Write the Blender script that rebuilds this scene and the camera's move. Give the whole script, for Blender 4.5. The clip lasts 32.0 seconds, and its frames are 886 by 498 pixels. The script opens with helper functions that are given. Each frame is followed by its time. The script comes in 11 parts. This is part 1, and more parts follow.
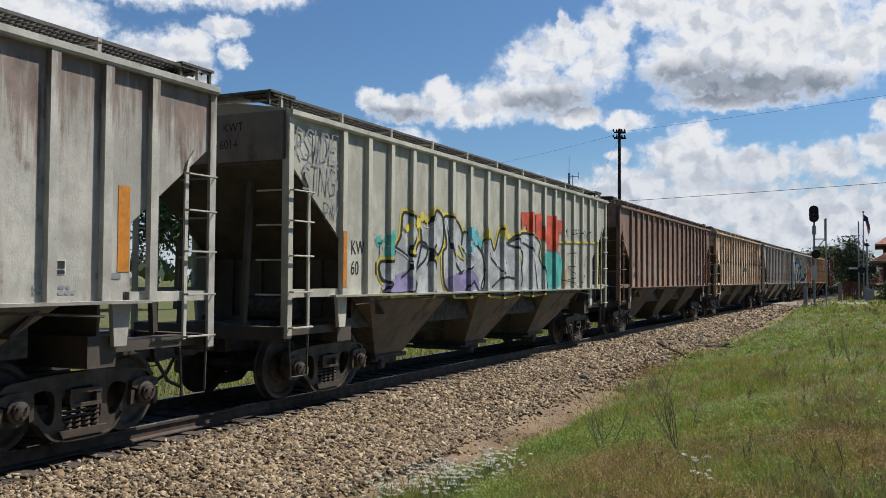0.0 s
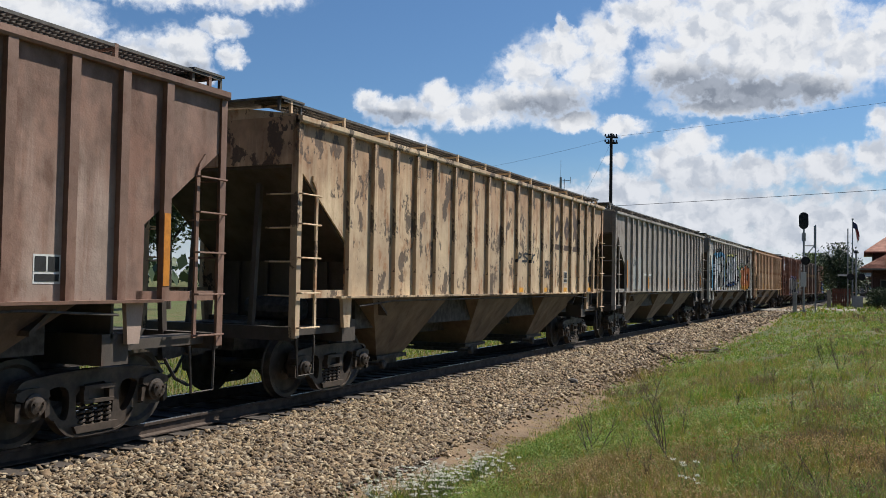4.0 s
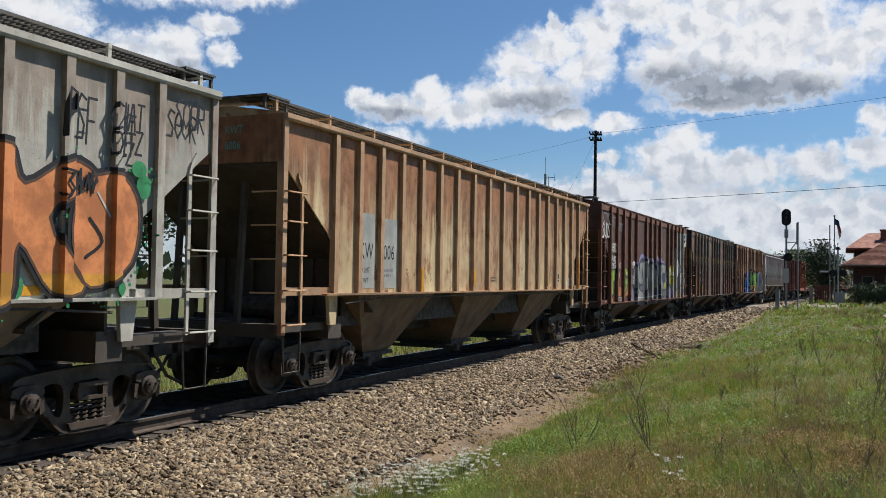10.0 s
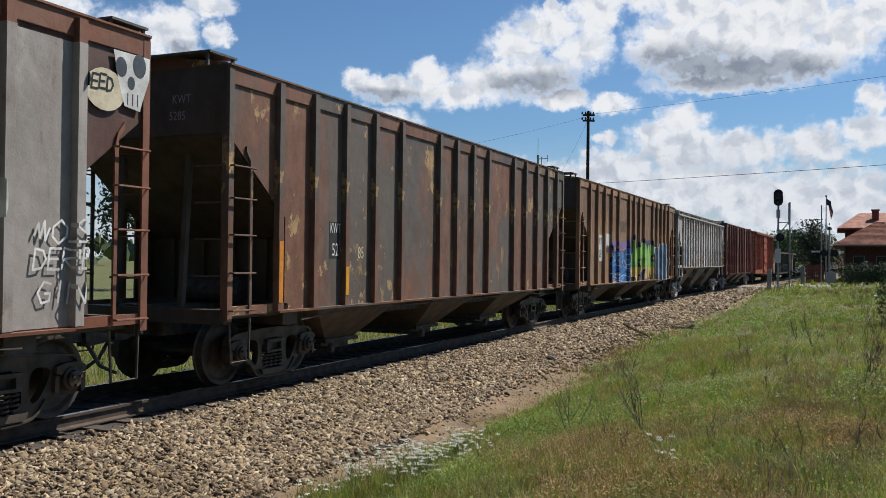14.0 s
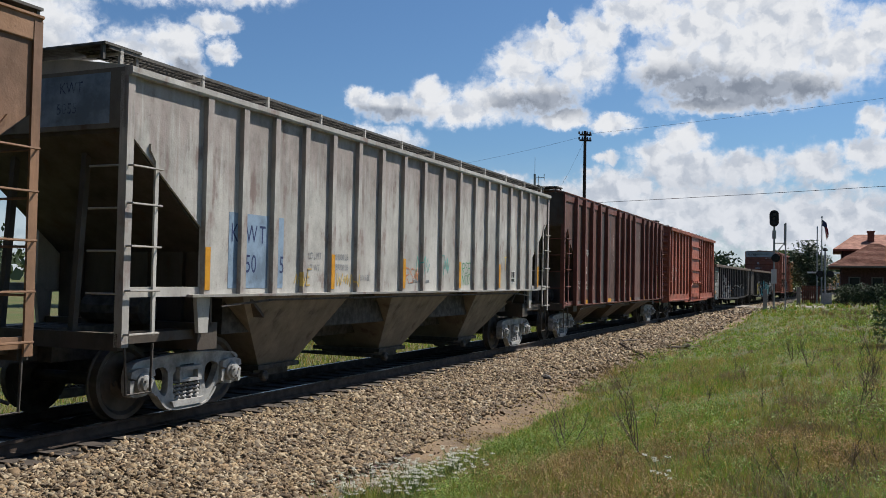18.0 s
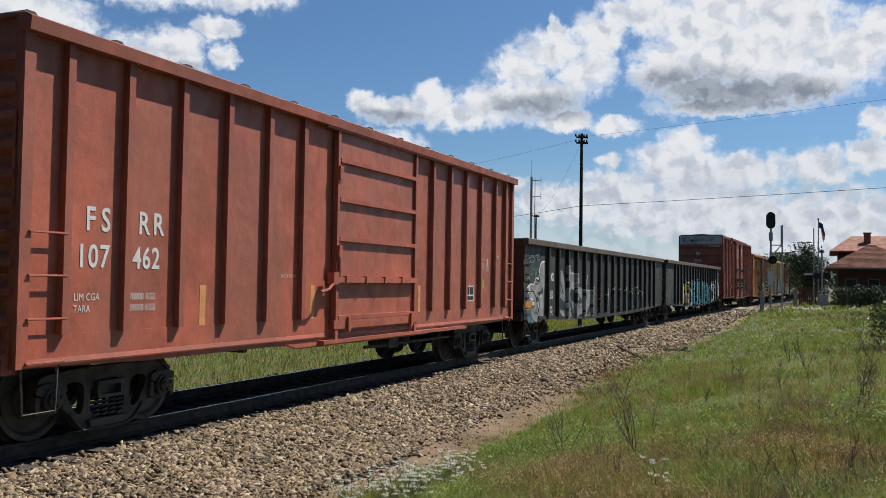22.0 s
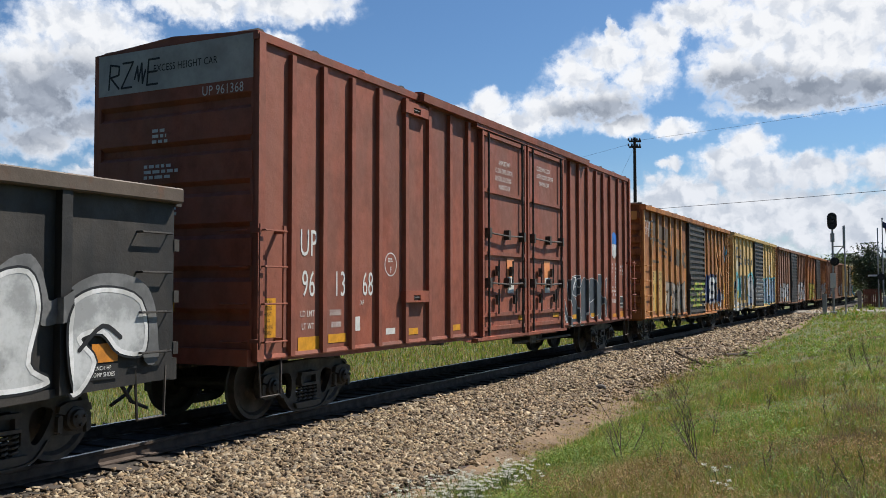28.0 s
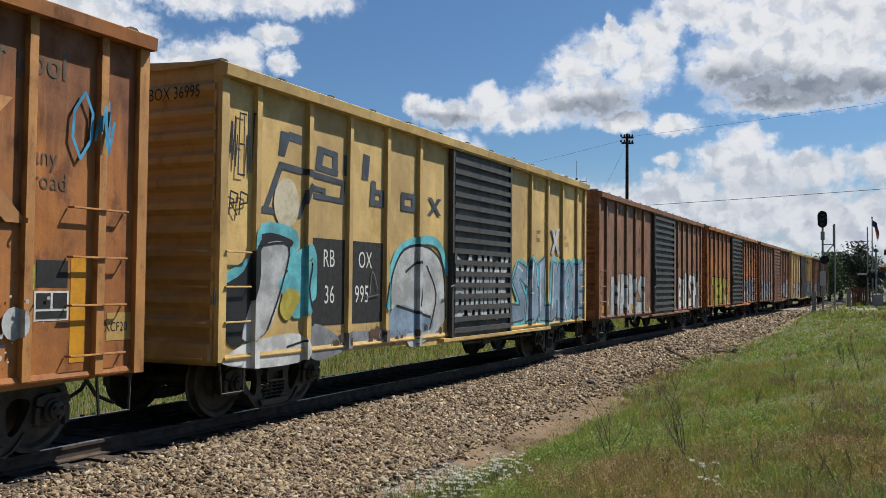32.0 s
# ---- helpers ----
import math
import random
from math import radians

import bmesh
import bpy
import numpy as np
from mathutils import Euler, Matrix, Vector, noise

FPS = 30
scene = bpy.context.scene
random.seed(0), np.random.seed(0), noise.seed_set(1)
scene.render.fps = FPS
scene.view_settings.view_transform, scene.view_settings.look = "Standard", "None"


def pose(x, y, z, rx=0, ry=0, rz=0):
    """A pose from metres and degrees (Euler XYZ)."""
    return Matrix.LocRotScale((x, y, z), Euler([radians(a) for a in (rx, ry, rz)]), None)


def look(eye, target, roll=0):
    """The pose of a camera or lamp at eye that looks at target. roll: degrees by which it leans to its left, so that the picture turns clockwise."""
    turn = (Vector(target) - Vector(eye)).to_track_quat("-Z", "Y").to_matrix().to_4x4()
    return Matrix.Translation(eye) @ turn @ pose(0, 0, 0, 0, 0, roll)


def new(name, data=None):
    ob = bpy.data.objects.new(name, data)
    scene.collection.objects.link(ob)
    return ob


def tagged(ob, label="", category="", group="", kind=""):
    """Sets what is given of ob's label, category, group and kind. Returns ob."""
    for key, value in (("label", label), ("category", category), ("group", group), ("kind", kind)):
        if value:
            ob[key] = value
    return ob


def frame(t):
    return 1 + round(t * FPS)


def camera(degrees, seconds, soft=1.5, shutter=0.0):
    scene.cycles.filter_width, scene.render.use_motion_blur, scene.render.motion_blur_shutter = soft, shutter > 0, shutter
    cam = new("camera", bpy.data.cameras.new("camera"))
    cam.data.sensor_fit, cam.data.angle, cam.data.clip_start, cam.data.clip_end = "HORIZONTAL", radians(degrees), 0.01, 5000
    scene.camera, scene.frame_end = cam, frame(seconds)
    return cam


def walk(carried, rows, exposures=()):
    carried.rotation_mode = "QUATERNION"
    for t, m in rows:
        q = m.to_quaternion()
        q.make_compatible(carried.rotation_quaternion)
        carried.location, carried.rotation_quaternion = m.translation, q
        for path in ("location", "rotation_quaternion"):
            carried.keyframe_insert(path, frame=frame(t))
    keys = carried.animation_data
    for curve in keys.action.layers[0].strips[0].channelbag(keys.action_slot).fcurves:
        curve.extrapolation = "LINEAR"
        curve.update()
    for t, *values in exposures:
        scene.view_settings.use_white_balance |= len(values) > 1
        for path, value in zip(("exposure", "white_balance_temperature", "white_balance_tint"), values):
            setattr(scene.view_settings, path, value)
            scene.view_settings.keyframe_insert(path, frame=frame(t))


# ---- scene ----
from mathutils import geometry

cam = camera(52.5, 32.0, soft=0.8)
EYE = (8.97, 0.0, 1.867)
BEND = 0.0001888                     # the line curves gently towards the camera's side far ahead
BRIGHT = 0.5                         # the exposure, in stops
TURNS = [
    (0.0, 25.55, 1.8, -0.4), (0.5, 25.39, 1.44, -0.73), (1.0, 25.28, 1.7, -0.95), (1.5, 25.32, 2.21, -0.93),
    (2.0, 25.33, 2.4, -0.97), (2.5, 25.29, 2.3, -0.86), (3.0, 25.21, 2.16, -0.82), (3.5, 24.94, 2.16, -0.97),
    (5.5, 25.17, 1.16, -1.03), (6.0, 25.11, 1.29, -0.93), (6.5, 25.1, 1.39, -0.88), (7.0, 24.86, 1.23, -1.0),
    (7.5, 24.68, 1.18, -0.91), (8.0, 24.9, 1.31, -0.81), (8.5, 24.91, 1.49, -0.96), (9.0, 24.54, 1.87, -1.1),
    (9.5, 24.3, 1.85, -1.2), (10.0, 24.0, 1.81, -0.86), (10.5, 23.87, 1.9, -0.63), (11.0, 23.8, 2.02, -0.72),
    (11.5, 23.48, 1.97, -0.89), (12.0, 23.26, 1.86, -0.93), (12.5, 23.24, 1.47, -0.82), (13.0, 23.36, 0.86, -0.73),
    (13.5, 23.56, 0.54, -0.64), (14.0, 23.55, 0.63, -0.65), (14.5, 23.44, 0.8, -0.86), (16.5, 23.6, 1.29, -0.88),
    (17.0, 23.49, 1.61, -0.99), (17.5, 23.58, 1.8, -1.14), (18.0, 23.31, 1.79, -1.08), (18.5, 23.12, 1.72, -1.12),
    (19.0, 23.26, 1.73, -1.06), (19.5, 23.37, 1.78, -1.08), (20.0, 23.47, 1.85, -1.18), (20.5, 23.45, 2.01, -1.32),
    (21.0, 23.36, 1.8, -1.28), (21.5, 23.28, 1.79, -0.93), (22.0, 23.13, 1.98, -0.9), (22.5, 23.12, 2.19, -0.89),
    (23.0, 23.09, 2.37, -1.13), (23.5, 23.05, 2.36, -1.36), (24.0, 23.05, 2.22, -1.1), (24.5, 22.91, 2.26, -1.09),
    (26.5, 23.81, 2.1, -0.65), (27.0, 25.45, 1.7, -0.22), (27.5, 26.33, 1.78, -0.09), (28.0, 26.57, 2.48, 0.07),
    (28.5, 26.6, 2.83, 0.12), (29.0, 26.49, 2.69, -0.16), (29.5, 26.27, 2.23, -0.09), (30.0, 26.18, 1.76, 0.03),
    (30.5, 26.14, 1.82, -0.05), (31.0, 26.1, 1.94, -0.24), (31.5, 26.09, 2.0, -0.34), (32.0, 26.01, 2.1, -0.53)]
walk(cam, [(t, pose(*EYE, 90 + p, r, w)) for t, w, p, r in TURNS],
     [(t, BRIGHT + e) for t, e in ((0.0, 0.0), (3.0, 0.0), (5.5, 0.1), (7.0, 0.08), (9.0, 0.04), (11.0, 0.02), (14.0, 0.05), (18.0, 0.0), (27.0, -0.02), (28.0, 0.18), (29.0, 0.12), (30.0, 0.04), (31.0, -0.04), (32.0, -0.05))])

# ---- daylight ----
SUN = Vector((0.33, 0.50, 0.80)).normalized()
sun_lamp = new("sun", bpy.data.lights.new("sun", "SUN"))
sun_lamp.data.energy, sun_lamp.data.angle, sun_lamp.data.color = 5.0, radians(0.53), (1.0, 0.95, 0.87)
sun_lamp.matrix_basis = look(SUN * 60, (0, 0, 0))
world = bpy.data.worlds.new("daylight")
scene.world = world
world.use_nodes = True
wn = world.node_tree.nodes
sky = wn.new("ShaderNodeTexSky")
sky.sky_type, sky.sun_disc = "NISHITA", False
sky.sun_elevation, sky.sun_rotation = math.asin(SUN.z), math.atan2(SUN.x, SUN.y)
sky.air_density, sky.dust_density, sky.ozone_density = 1.0, 0.6, 1.6
wn["Background"].inputs[1].default_value = 0.0505
tint = wn.new("ShaderNodeMix")
tint.data_type, tint.blend_type = "RGBA", "MULTIPLY"
tint.inputs[0].default_value, tint.inputs[7].default_value = 1.0, (0.72, 1.0, 1.27, 1)
world.node_tree.links.new(sky.outputs[0], tint.inputs[6])
world.node_tree.links.new(tint.outputs[2], wn["Background"].inputs[0])


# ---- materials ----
ALBEDO_SCALE = 0.71                          # every base colour is scaled down, deepening shade under the raised exposure


class Nodes:
    """A small helper that builds one node material."""

    def __init__(self, name, rough=0.6, metal=0.0, spec=0.4):
        self.m = bpy.data.materials.new(name)
        self.m.use_nodes = True
        self.t = self.m.node_tree
        self.b = self.t.nodes["Principled BSDF"]
        self.b.inputs["Roughness"].default_value = rough
        self.b.inputs["Metallic"].default_value = metal
        self.b.inputs["Specular IOR Level"].default_value = spec
        self.co = self.add("ShaderNodeTexCoord").outputs["Object"]

    def add(self, kind):
        return self.t.nodes.new(kind)

    def link(self, a, b):
        self.t.links.new(a, b)

    def put(self, sock, value):
        if hasattr(value, "is_output"):
            self.link(value, sock)
        else:
            sock.default_value = value

    def mapped(self, scale=(1, 1, 1), shift=(0, 0, 0)):
        n = self.add("ShaderNodeMapping")
        self.link(self.co, n.inputs[0])
        n.inputs["Scale"].default_value, n.inputs["Location"].default_value = scale, shift
        return n.outputs[0]

    def moved(self, vec, shift, scale=(1, 1, 1)):
        n = self.add("ShaderNodeMapping")
        self.link(vec, n.inputs[0])
        n.inputs["Location"].default_value, n.inputs["Scale"].default_value = shift, scale
        return n.outputs[0]

    def noise(self, scale, detail=4, rough=0.55, vec=None):
        n = self.add("ShaderNodeTexNoise")
        n.inputs["Scale"].default_value, n.inputs["Detail"].default_value = scale, detail
        n.inputs["Roughness"].default_value = rough
        self.link(vec or self.co, n.inputs["Vector"])
        return n.outputs[0]

    def ramp(self, fac, lo, hi, a=0.0, b=1.0):
        n = self.add("ShaderNodeMapRange")
        n.interpolation_type = "SMOOTHSTEP"
        for s, v in zip(n.inputs[1:5], (lo, hi, a, b)):
            s.default_value = v
        self.put(n.inputs[0], fac)
        return n.outputs[0]

    def math(self, op, a, b=0.0):
        n = self.add("ShaderNodeMath")
        n.operation = op
        self.put(n.inputs[0], a)
        self.put(n.inputs[1], b)
        return n.outputs[0]

    def mix(self, fac, a, b, how="MIX"):
        n = self.add("ShaderNodeMix")
        n.data_type, n.blend_type = "RGBA", how
        self.put(n.inputs[0], fac)
        for s, v in ((n.inputs[6], a), (n.inputs[7], b)):
            self.put(s, (*v, 1) if isinstance(v, tuple) and len(v) == 3 else v)
        return n.outputs[2]

    def bump(self, height, strength=0.3, dist=0.01):
        n = self.add("ShaderNodeBump")
        n.inputs["Strength"].default_value, n.inputs["Distance"].default_value = strength, dist
        self.link(height, n.inputs["Height"])
        self.link(n.outputs[0], self.b.inputs["Normal"])

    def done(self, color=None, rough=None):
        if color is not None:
            self.put(self.b.inputs["Base Color"], self.mix(1.0, color, (ALBEDO_SCALE, ALBEDO_SCALE, ALBEDO_SCALE), "MULTIPLY"))
        if rough is not None:
            self.put(self.b.inputs["Roughness"], rough)
        return self.m


def shade(c, k):
    return tuple(min(1.0, v * k) for v in c)


def paint(name, col, rust=(0.16, 0.07, 0.035), amount=0.25, streak=0.5, dirt=0.35, shift=0.0, rough=0.62, dirtcol=(0.11, 0.085, 0.065), top=0.0, fall=1.2, peel=0.0, peelcol=(0.06, 0.04, 0.03), blotch=0.0):
    """Weathered car paint: fading, rust runs from the roof edge, rust patches, flaked paint and road dirt."""
    n = Nodes(name, rough)
    col = tuple(min(0.95, 1.16 * v) for v in col)
    off = (shift, shift * 1.7, shift * 0.6)
    big = n.noise(0.55, 5, 0.6, n.mapped((1, 1, 1), off))
    mid = n.noise(3.2, 7, 0.65, n.mapped((1, 1, 0.7), off))
    run = n.noise(1.0, 6, 0.62, n.mapped((3.4, 3.4, 0.34), off))
    thin = n.noise(1.0, 5, 0.65, n.mapped((17, 17, 1.1), off))
    fine = n.noise(38, 3, 0.6)
    c = n.mix(n.ramp(n.math("ADD", n.math("MULTIPLY", big, 0.6), n.math("MULTIPLY", mid, 0.4)), 0.40, 0.60), shade(col, 1.14), shade(col, 0.70))
    c = n.mix(n.ramp(n.noise(1.0, 3, 0.5, n.mapped((1.1, 1.1, 0.3), off)), 0.35, 0.65, 0, 0.5), c, tuple((a + b) / 2 for a, b in zip(shade(col, 0.8), (0.2, 0.17, 0.14))))
    c = n.mix(n.math("MULTIPLY", n.ramp(run, 0.46, 0.72), streak), c, shade(tuple((a + b) / 2 for a, b in zip(col, rust)), 0.9))
    c = n.mix(n.math("MULTIPLY", n.ramp(thin, 0.60, 0.78), 0.15 + 0.4 * streak), c, shade(rust, 1.1))
    c = n.mix(n.math("MULTIPLY", n.ramp(n.math("ADD", n.math("MULTIPLY", mid, 0.55), n.math("MULTIPLY", run, 0.45)), 0.60 - 0.2 * amount, 0.68 - 0.14 * amount), min(1.0, 0.45 + amount)), c, rust)
    if blotch:
        wide = n.noise(0.42, 6, 0.62, n.mapped((1, 1, 0.55), (off[1], off[2], off[0])))
        c = n.mix(n.math("MULTIPLY", n.ramp(wide, 0.44, 0.58), blotch), c, n.mix(n.ramp(mid, 0.35, 0.65), shade(rust, 1.2), shade(rust, 0.75)))
    if top:
        sep = n.add("ShaderNodeSeparateXYZ")
        n.link(n.co, sep.inputs[0])
        z = n.math("ADD", sep.outputs[2], n.math("MULTIPLY", n.math("SUBTRACT", n.math("ADD", n.math("MULTIPLY", run, 0.6), n.math("MULTIPLY", thin, 0.4)), 0.5), 5.5))
        c = n.mix(n.math("MULTIPLY", n.ramp(z, 4.2 - fall, 4.3 - 0.35 * fall), top), c, n.mix(n.ramp(mid, 0.35, 0.65), shade(rust, 1.25), shade(rust, 0.6)))
    if peel:
        f = n.noise(1.7, 9, 0.72, n.mapped((1.2, 1.2, 0.8), (off[2], off[0], off[1])))
        c = n.mix(n.math("MULTIPLY", n.ramp(f, 0.66 - 0.1 * peel, 0.675 - 0.1 * peel), 0.9), c, n.mix(n.ramp(mid, 0.4, 0.6), peelcol, shade(peelcol, 1.8)))
    c = n.mix(n.math("MULTIPLY", n.ramp(n.noise(1.4, 8, 0.7, n.mapped((1.3, 1.3, 0.8), (off[1], off[0], 3.0))), 0.45, 0.75), dirt), c, dirtcol)
    c = n.mix(n.ramp(n.noise(9, 6, 0.7), 0.62, 0.72, 0.0, 0.55), c, shade(rust, 0.8))
    c = n.mix(n.ramp(fine, 0.3, 0.75, 0.0, 0.2), c, shade(col, 0.45))
    n.bump(n.math("ADD", n.math("MULTIPLY", fine, 0.12), n.math("MULTIPLY", n.noise(1.5, 3), 1.2)), 0.4, 0.05)
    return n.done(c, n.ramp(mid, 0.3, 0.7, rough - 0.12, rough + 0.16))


def plain(name, col, rough=0.6, metal=0.0, vary=0.25, scale=9.0, spec=0.4, bump=0.2):
    n = Nodes(name, rough, metal, spec)
    a, b = n.noise(scale, 6, 0.6), n.noise(scale * 7, 3)
    c = n.mix(n.ramp(a, 0.3, 0.7), shade(col, 1 + vary), shade(col, 1 - vary))
    c = n.mix(n.ramp(b, 0.4, 0.8, 0, 0.3), c, shade(col, 0.6))
    n.bump(b, bump, 0.006)
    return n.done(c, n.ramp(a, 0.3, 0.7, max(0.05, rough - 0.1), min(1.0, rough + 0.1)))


def island(name, cols, rough=0.8, trans=0.0, patchy=0.0):
    """Colours that vary from piece to piece of one mesh."""
    n = Nodes(name, rough, 0, 0.25)
    g = n.add("ShaderNodeNewGeometry")
    r = n.add("ShaderNodeValToRGB")
    r.color_ramp.interpolation = "LINEAR"
    for i in range(len(cols) - 2):
        r.color_ramp.elements.new(0.5)
    for i, c in enumerate(cols):
        r.color_ramp.elements[i].position = i / (len(cols) - 1)
        r.color_ramp.elements[i].color = (*c, 1)
    n.link(g.outputs["Random Per Island"], r.inputs[0])
    big = n.noise(0.45, 4)
    c = n.mix(n.ramp(big, 0.35, 0.7, 0, 0.45), r.outputs[0], n.mix(1.0, r.outputs[0], (0.62, 0.6, 0.5), "MULTIPLY"))
    if patchy:
        c = n.mix(n.ramp(n.noise(1.1, 6, 0.7), 0.46, 0.62, 0, patchy), c, n.mix(1.0, c, (1.0, 0.78, 0.72), "MULTIPLY"))
        c = n.mix(n.ramp(n.noise(3.2, 5, 0.7), 0.45, 0.62, 0, patchy), c, n.mix(1.0, c, (0.58, 0.7, 0.6), "MULTIPLY"))
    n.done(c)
    if trans:
        tl, mx = n.add("ShaderNodeBsdfTranslucent"), n.add("ShaderNodeMixShader")
        mx.inputs[0].default_value = trans
        n.link(n.mix(1.0, c, (ALBEDO_SCALE, 1.05 * ALBEDO_SCALE, 0.55 * ALBEDO_SCALE), "MULTIPLY"), tl.inputs[0])
        n.link(n.b.outputs[0], mx.inputs[1])
        n.link(tl.outputs[0], mx.inputs[2])
        n.link(mx.outputs[0], n.t.nodes["Material Output"].inputs[0])
    return n.m


M = {}
M["steel_dark"] = plain("grimy_steel", (0.076, 0.065, 0.056), 0.7, 0.0, 0.4)
M["truck"] = plain("truck_casting", (0.075, 0.056, 0.043), 0.55, 0.0, 0.5, 5)
M["truck_black"] = plain("oily_truck_casting", (0.06, 0.05, 0.042), 0.6, 0.0, 0.45, 5)
M["truck_light"] = plain("grey_truck_casting", (0.42, 0.415, 0.40), 0.6, 0.0, 0.4, 5)
M["wheel"] = plain("wheel_steel", (0.10, 0.084, 0.072), 0.55, 0.3, 0.35, 4)
M["tread"] = plain("polished_tread", (0.35, 0.33, 0.31), 0.28, 0.9, 0.1)
M["rail"] = plain("rusty_rail", (0.075, 0.05, 0.036), 0.75, 0.0, 0.35, 6)
M["rail_top"] = plain("worn_rail_head", (0.42, 0.41, 0.4), 0.3, 0.9, 0.1)
M["tie"] = plain("weathered_tie", (0.07, 0.055, 0.045), 0.9, 0.0, 0.45, 3)
M["grate"] = plain("galvanised_grating", (0.13, 0.12, 0.105), 0.6, 0.2, 0.3)
M["white"] = plain("white_stencil", (0.80, 0.80, 0.77), 0.7, 0, 0.12)
M["black"] = plain("black_stencil", (0.022, 0.022, 0.023), 0.7, 0, 0.2)
M["yellow"] = plain("yellow_reflector", (0.78, 0.36, 0.02), 0.5, 0, 0.15)
M["orange"] = plain("orange_reflector", (0.72, 0.27, 0.03), 0.5, 0, 0.18)
M["sign_white"] = plain("sign_white", (0.75, 0.75, 0.72), 0.6, 0, 0.1)


# ---- mesh helpers ----
def box(bm, x0, x1, y0, y1, z0, z1):
    v = [bm.verts.new((x, y, z)) for x in (x0, x1) for y in (y0, y1) for z in (z0, z1)]
    for f in ((0, 1, 3, 2), (4, 6, 7, 5), (0, 4, 5, 1), (2, 3, 7, 6), (0, 2, 6, 4), (1, 5, 7, 3)):
        bm.faces.new([v[i] for i in f])


def slab(bm, loop, x0, x1):
    """A (y, z) outline made thick from x0 to x1."""
    a = [bm.verts.new((x0, y, z)) for y, z in loop]
    b = [bm.verts.new((x1, y, z)) for y, z in loop]
    bm.faces.new(a[::-1])
    bm.faces.new(b)
    for i in range(len(loop)):
        j = (i + 1) % len(loop)
        bm.faces.new((a[i], a[j], b[j], b[i]))


def bar(bm, loop, y0, y1):
    """An (x, z) section run along y."""
    a = [bm.verts.new((x, y0, z)) for x, z in loop]
    b = [bm.verts.new((x, y1, z)) for x, z in loop]
    bm.faces.new(a)
    bm.faces.new(b[::-1])
    for i in range(len(loop)):
        j = (i + 1) % len(loop)
        bm.faces.new((a[i], b[i], b[j], a[j]))


def tube(bm, pts, r, n=6):
    """A round bar along a line of points."""
    rings = []
    for i, p in enumerate(pts):
        p = Vector(p)
        d = (Vector(pts[min(i + 1, len(pts) - 1)]) - Vector(pts[max(i - 1, 0)])).normalized()
        u = d.orthogonal().normalized()
        w = d.cross(u)
        rr = r[i] if isinstance(r, (list, tuple)) else r
        rings.append([bm.verts.new(p + (u * math.cos(k * math.tau / n) + w * math.sin(k * math.tau / n)) * rr) for k in range(n)])
    for a, b in zip(rings, rings[1:]):
        if len(rings) > 2:
            best = min(range(n), key=lambda s: sum((a[k].co - b[(k + s) % n].co).length for k in range(n)))
        else:
            best = 0
        for k in range(n):
            bm.faces.new((a[k], a[(k + 1) % n], b[(k + 1 + best) % n], b[(k + best) % n]))
    bm.faces.new(rings[0][::-1])
    bm.faces.new(rings[-1])


def lathe(bm, prof, n=24, centre=(0, 0, 0)):
    """A profile of (x, radius) turned round the x axis."""
    rings = [[bm.verts.new((centre[0] + x, centre[1] + r * math.cos(k * math.tau / n), centre[2] + r * math.sin(k * math.tau / n))) for k in range(n)] for x, r in prof]
    for a, b in zip(rings, rings[1:]):
        for k in range(n):
            bm.faces.new((a[k], b[k], b[(k + 1) % n], a[(k + 1) % n]))
    bm.faces.new(rings[0][::-1])
    bm.faces.new(rings[-1])


KEPT = {}


def mesh_of(key, build, mats):
    """The mesh for a key, built once and shared."""
    mats = mats if isinstance(mats, (list, tuple)) else [mats]
    full = (key, tuple(m.name for m in mats))
    if full not in KEPT:
        bm = bmesh.new()
        build(bm)
        bmesh.ops.recalc_face_normals(bm, faces=bm.faces)
        me = bpy.data.meshes.new(str(key))
        bm.to_mesh(me)
        bm.free()
        for m in mats:
            me.materials.append(m)
        KEPT[full] = me
    return KEPT[full]


def part(name, key, build, mats, parent, at=(0, 0, 0), label=""):
    ob = new(name, mesh_of(key, build, mats))
    ob.parent, ob.location = parent, at
    if label:
        ob["label"] = label
    return ob


def empty(name):
    ob = new(name)
    ob.empty_display_size = 0.3
    return ob


def track_x(y):
    return BEND * y * y if y > 0 else 0.0


def on_track(a):
    """The pose on the line, a metres along it from the camera's foot."""
    y = a - (2 * BEND) ** 2 * a ** 3 / 6 if a > 0 else a
    return pose(track_x(y), y, 0, 0, 0, -math.degrees(math.atan(2 * BEND * max(y, 0))))


# ---- running gear ----
AXLES = []


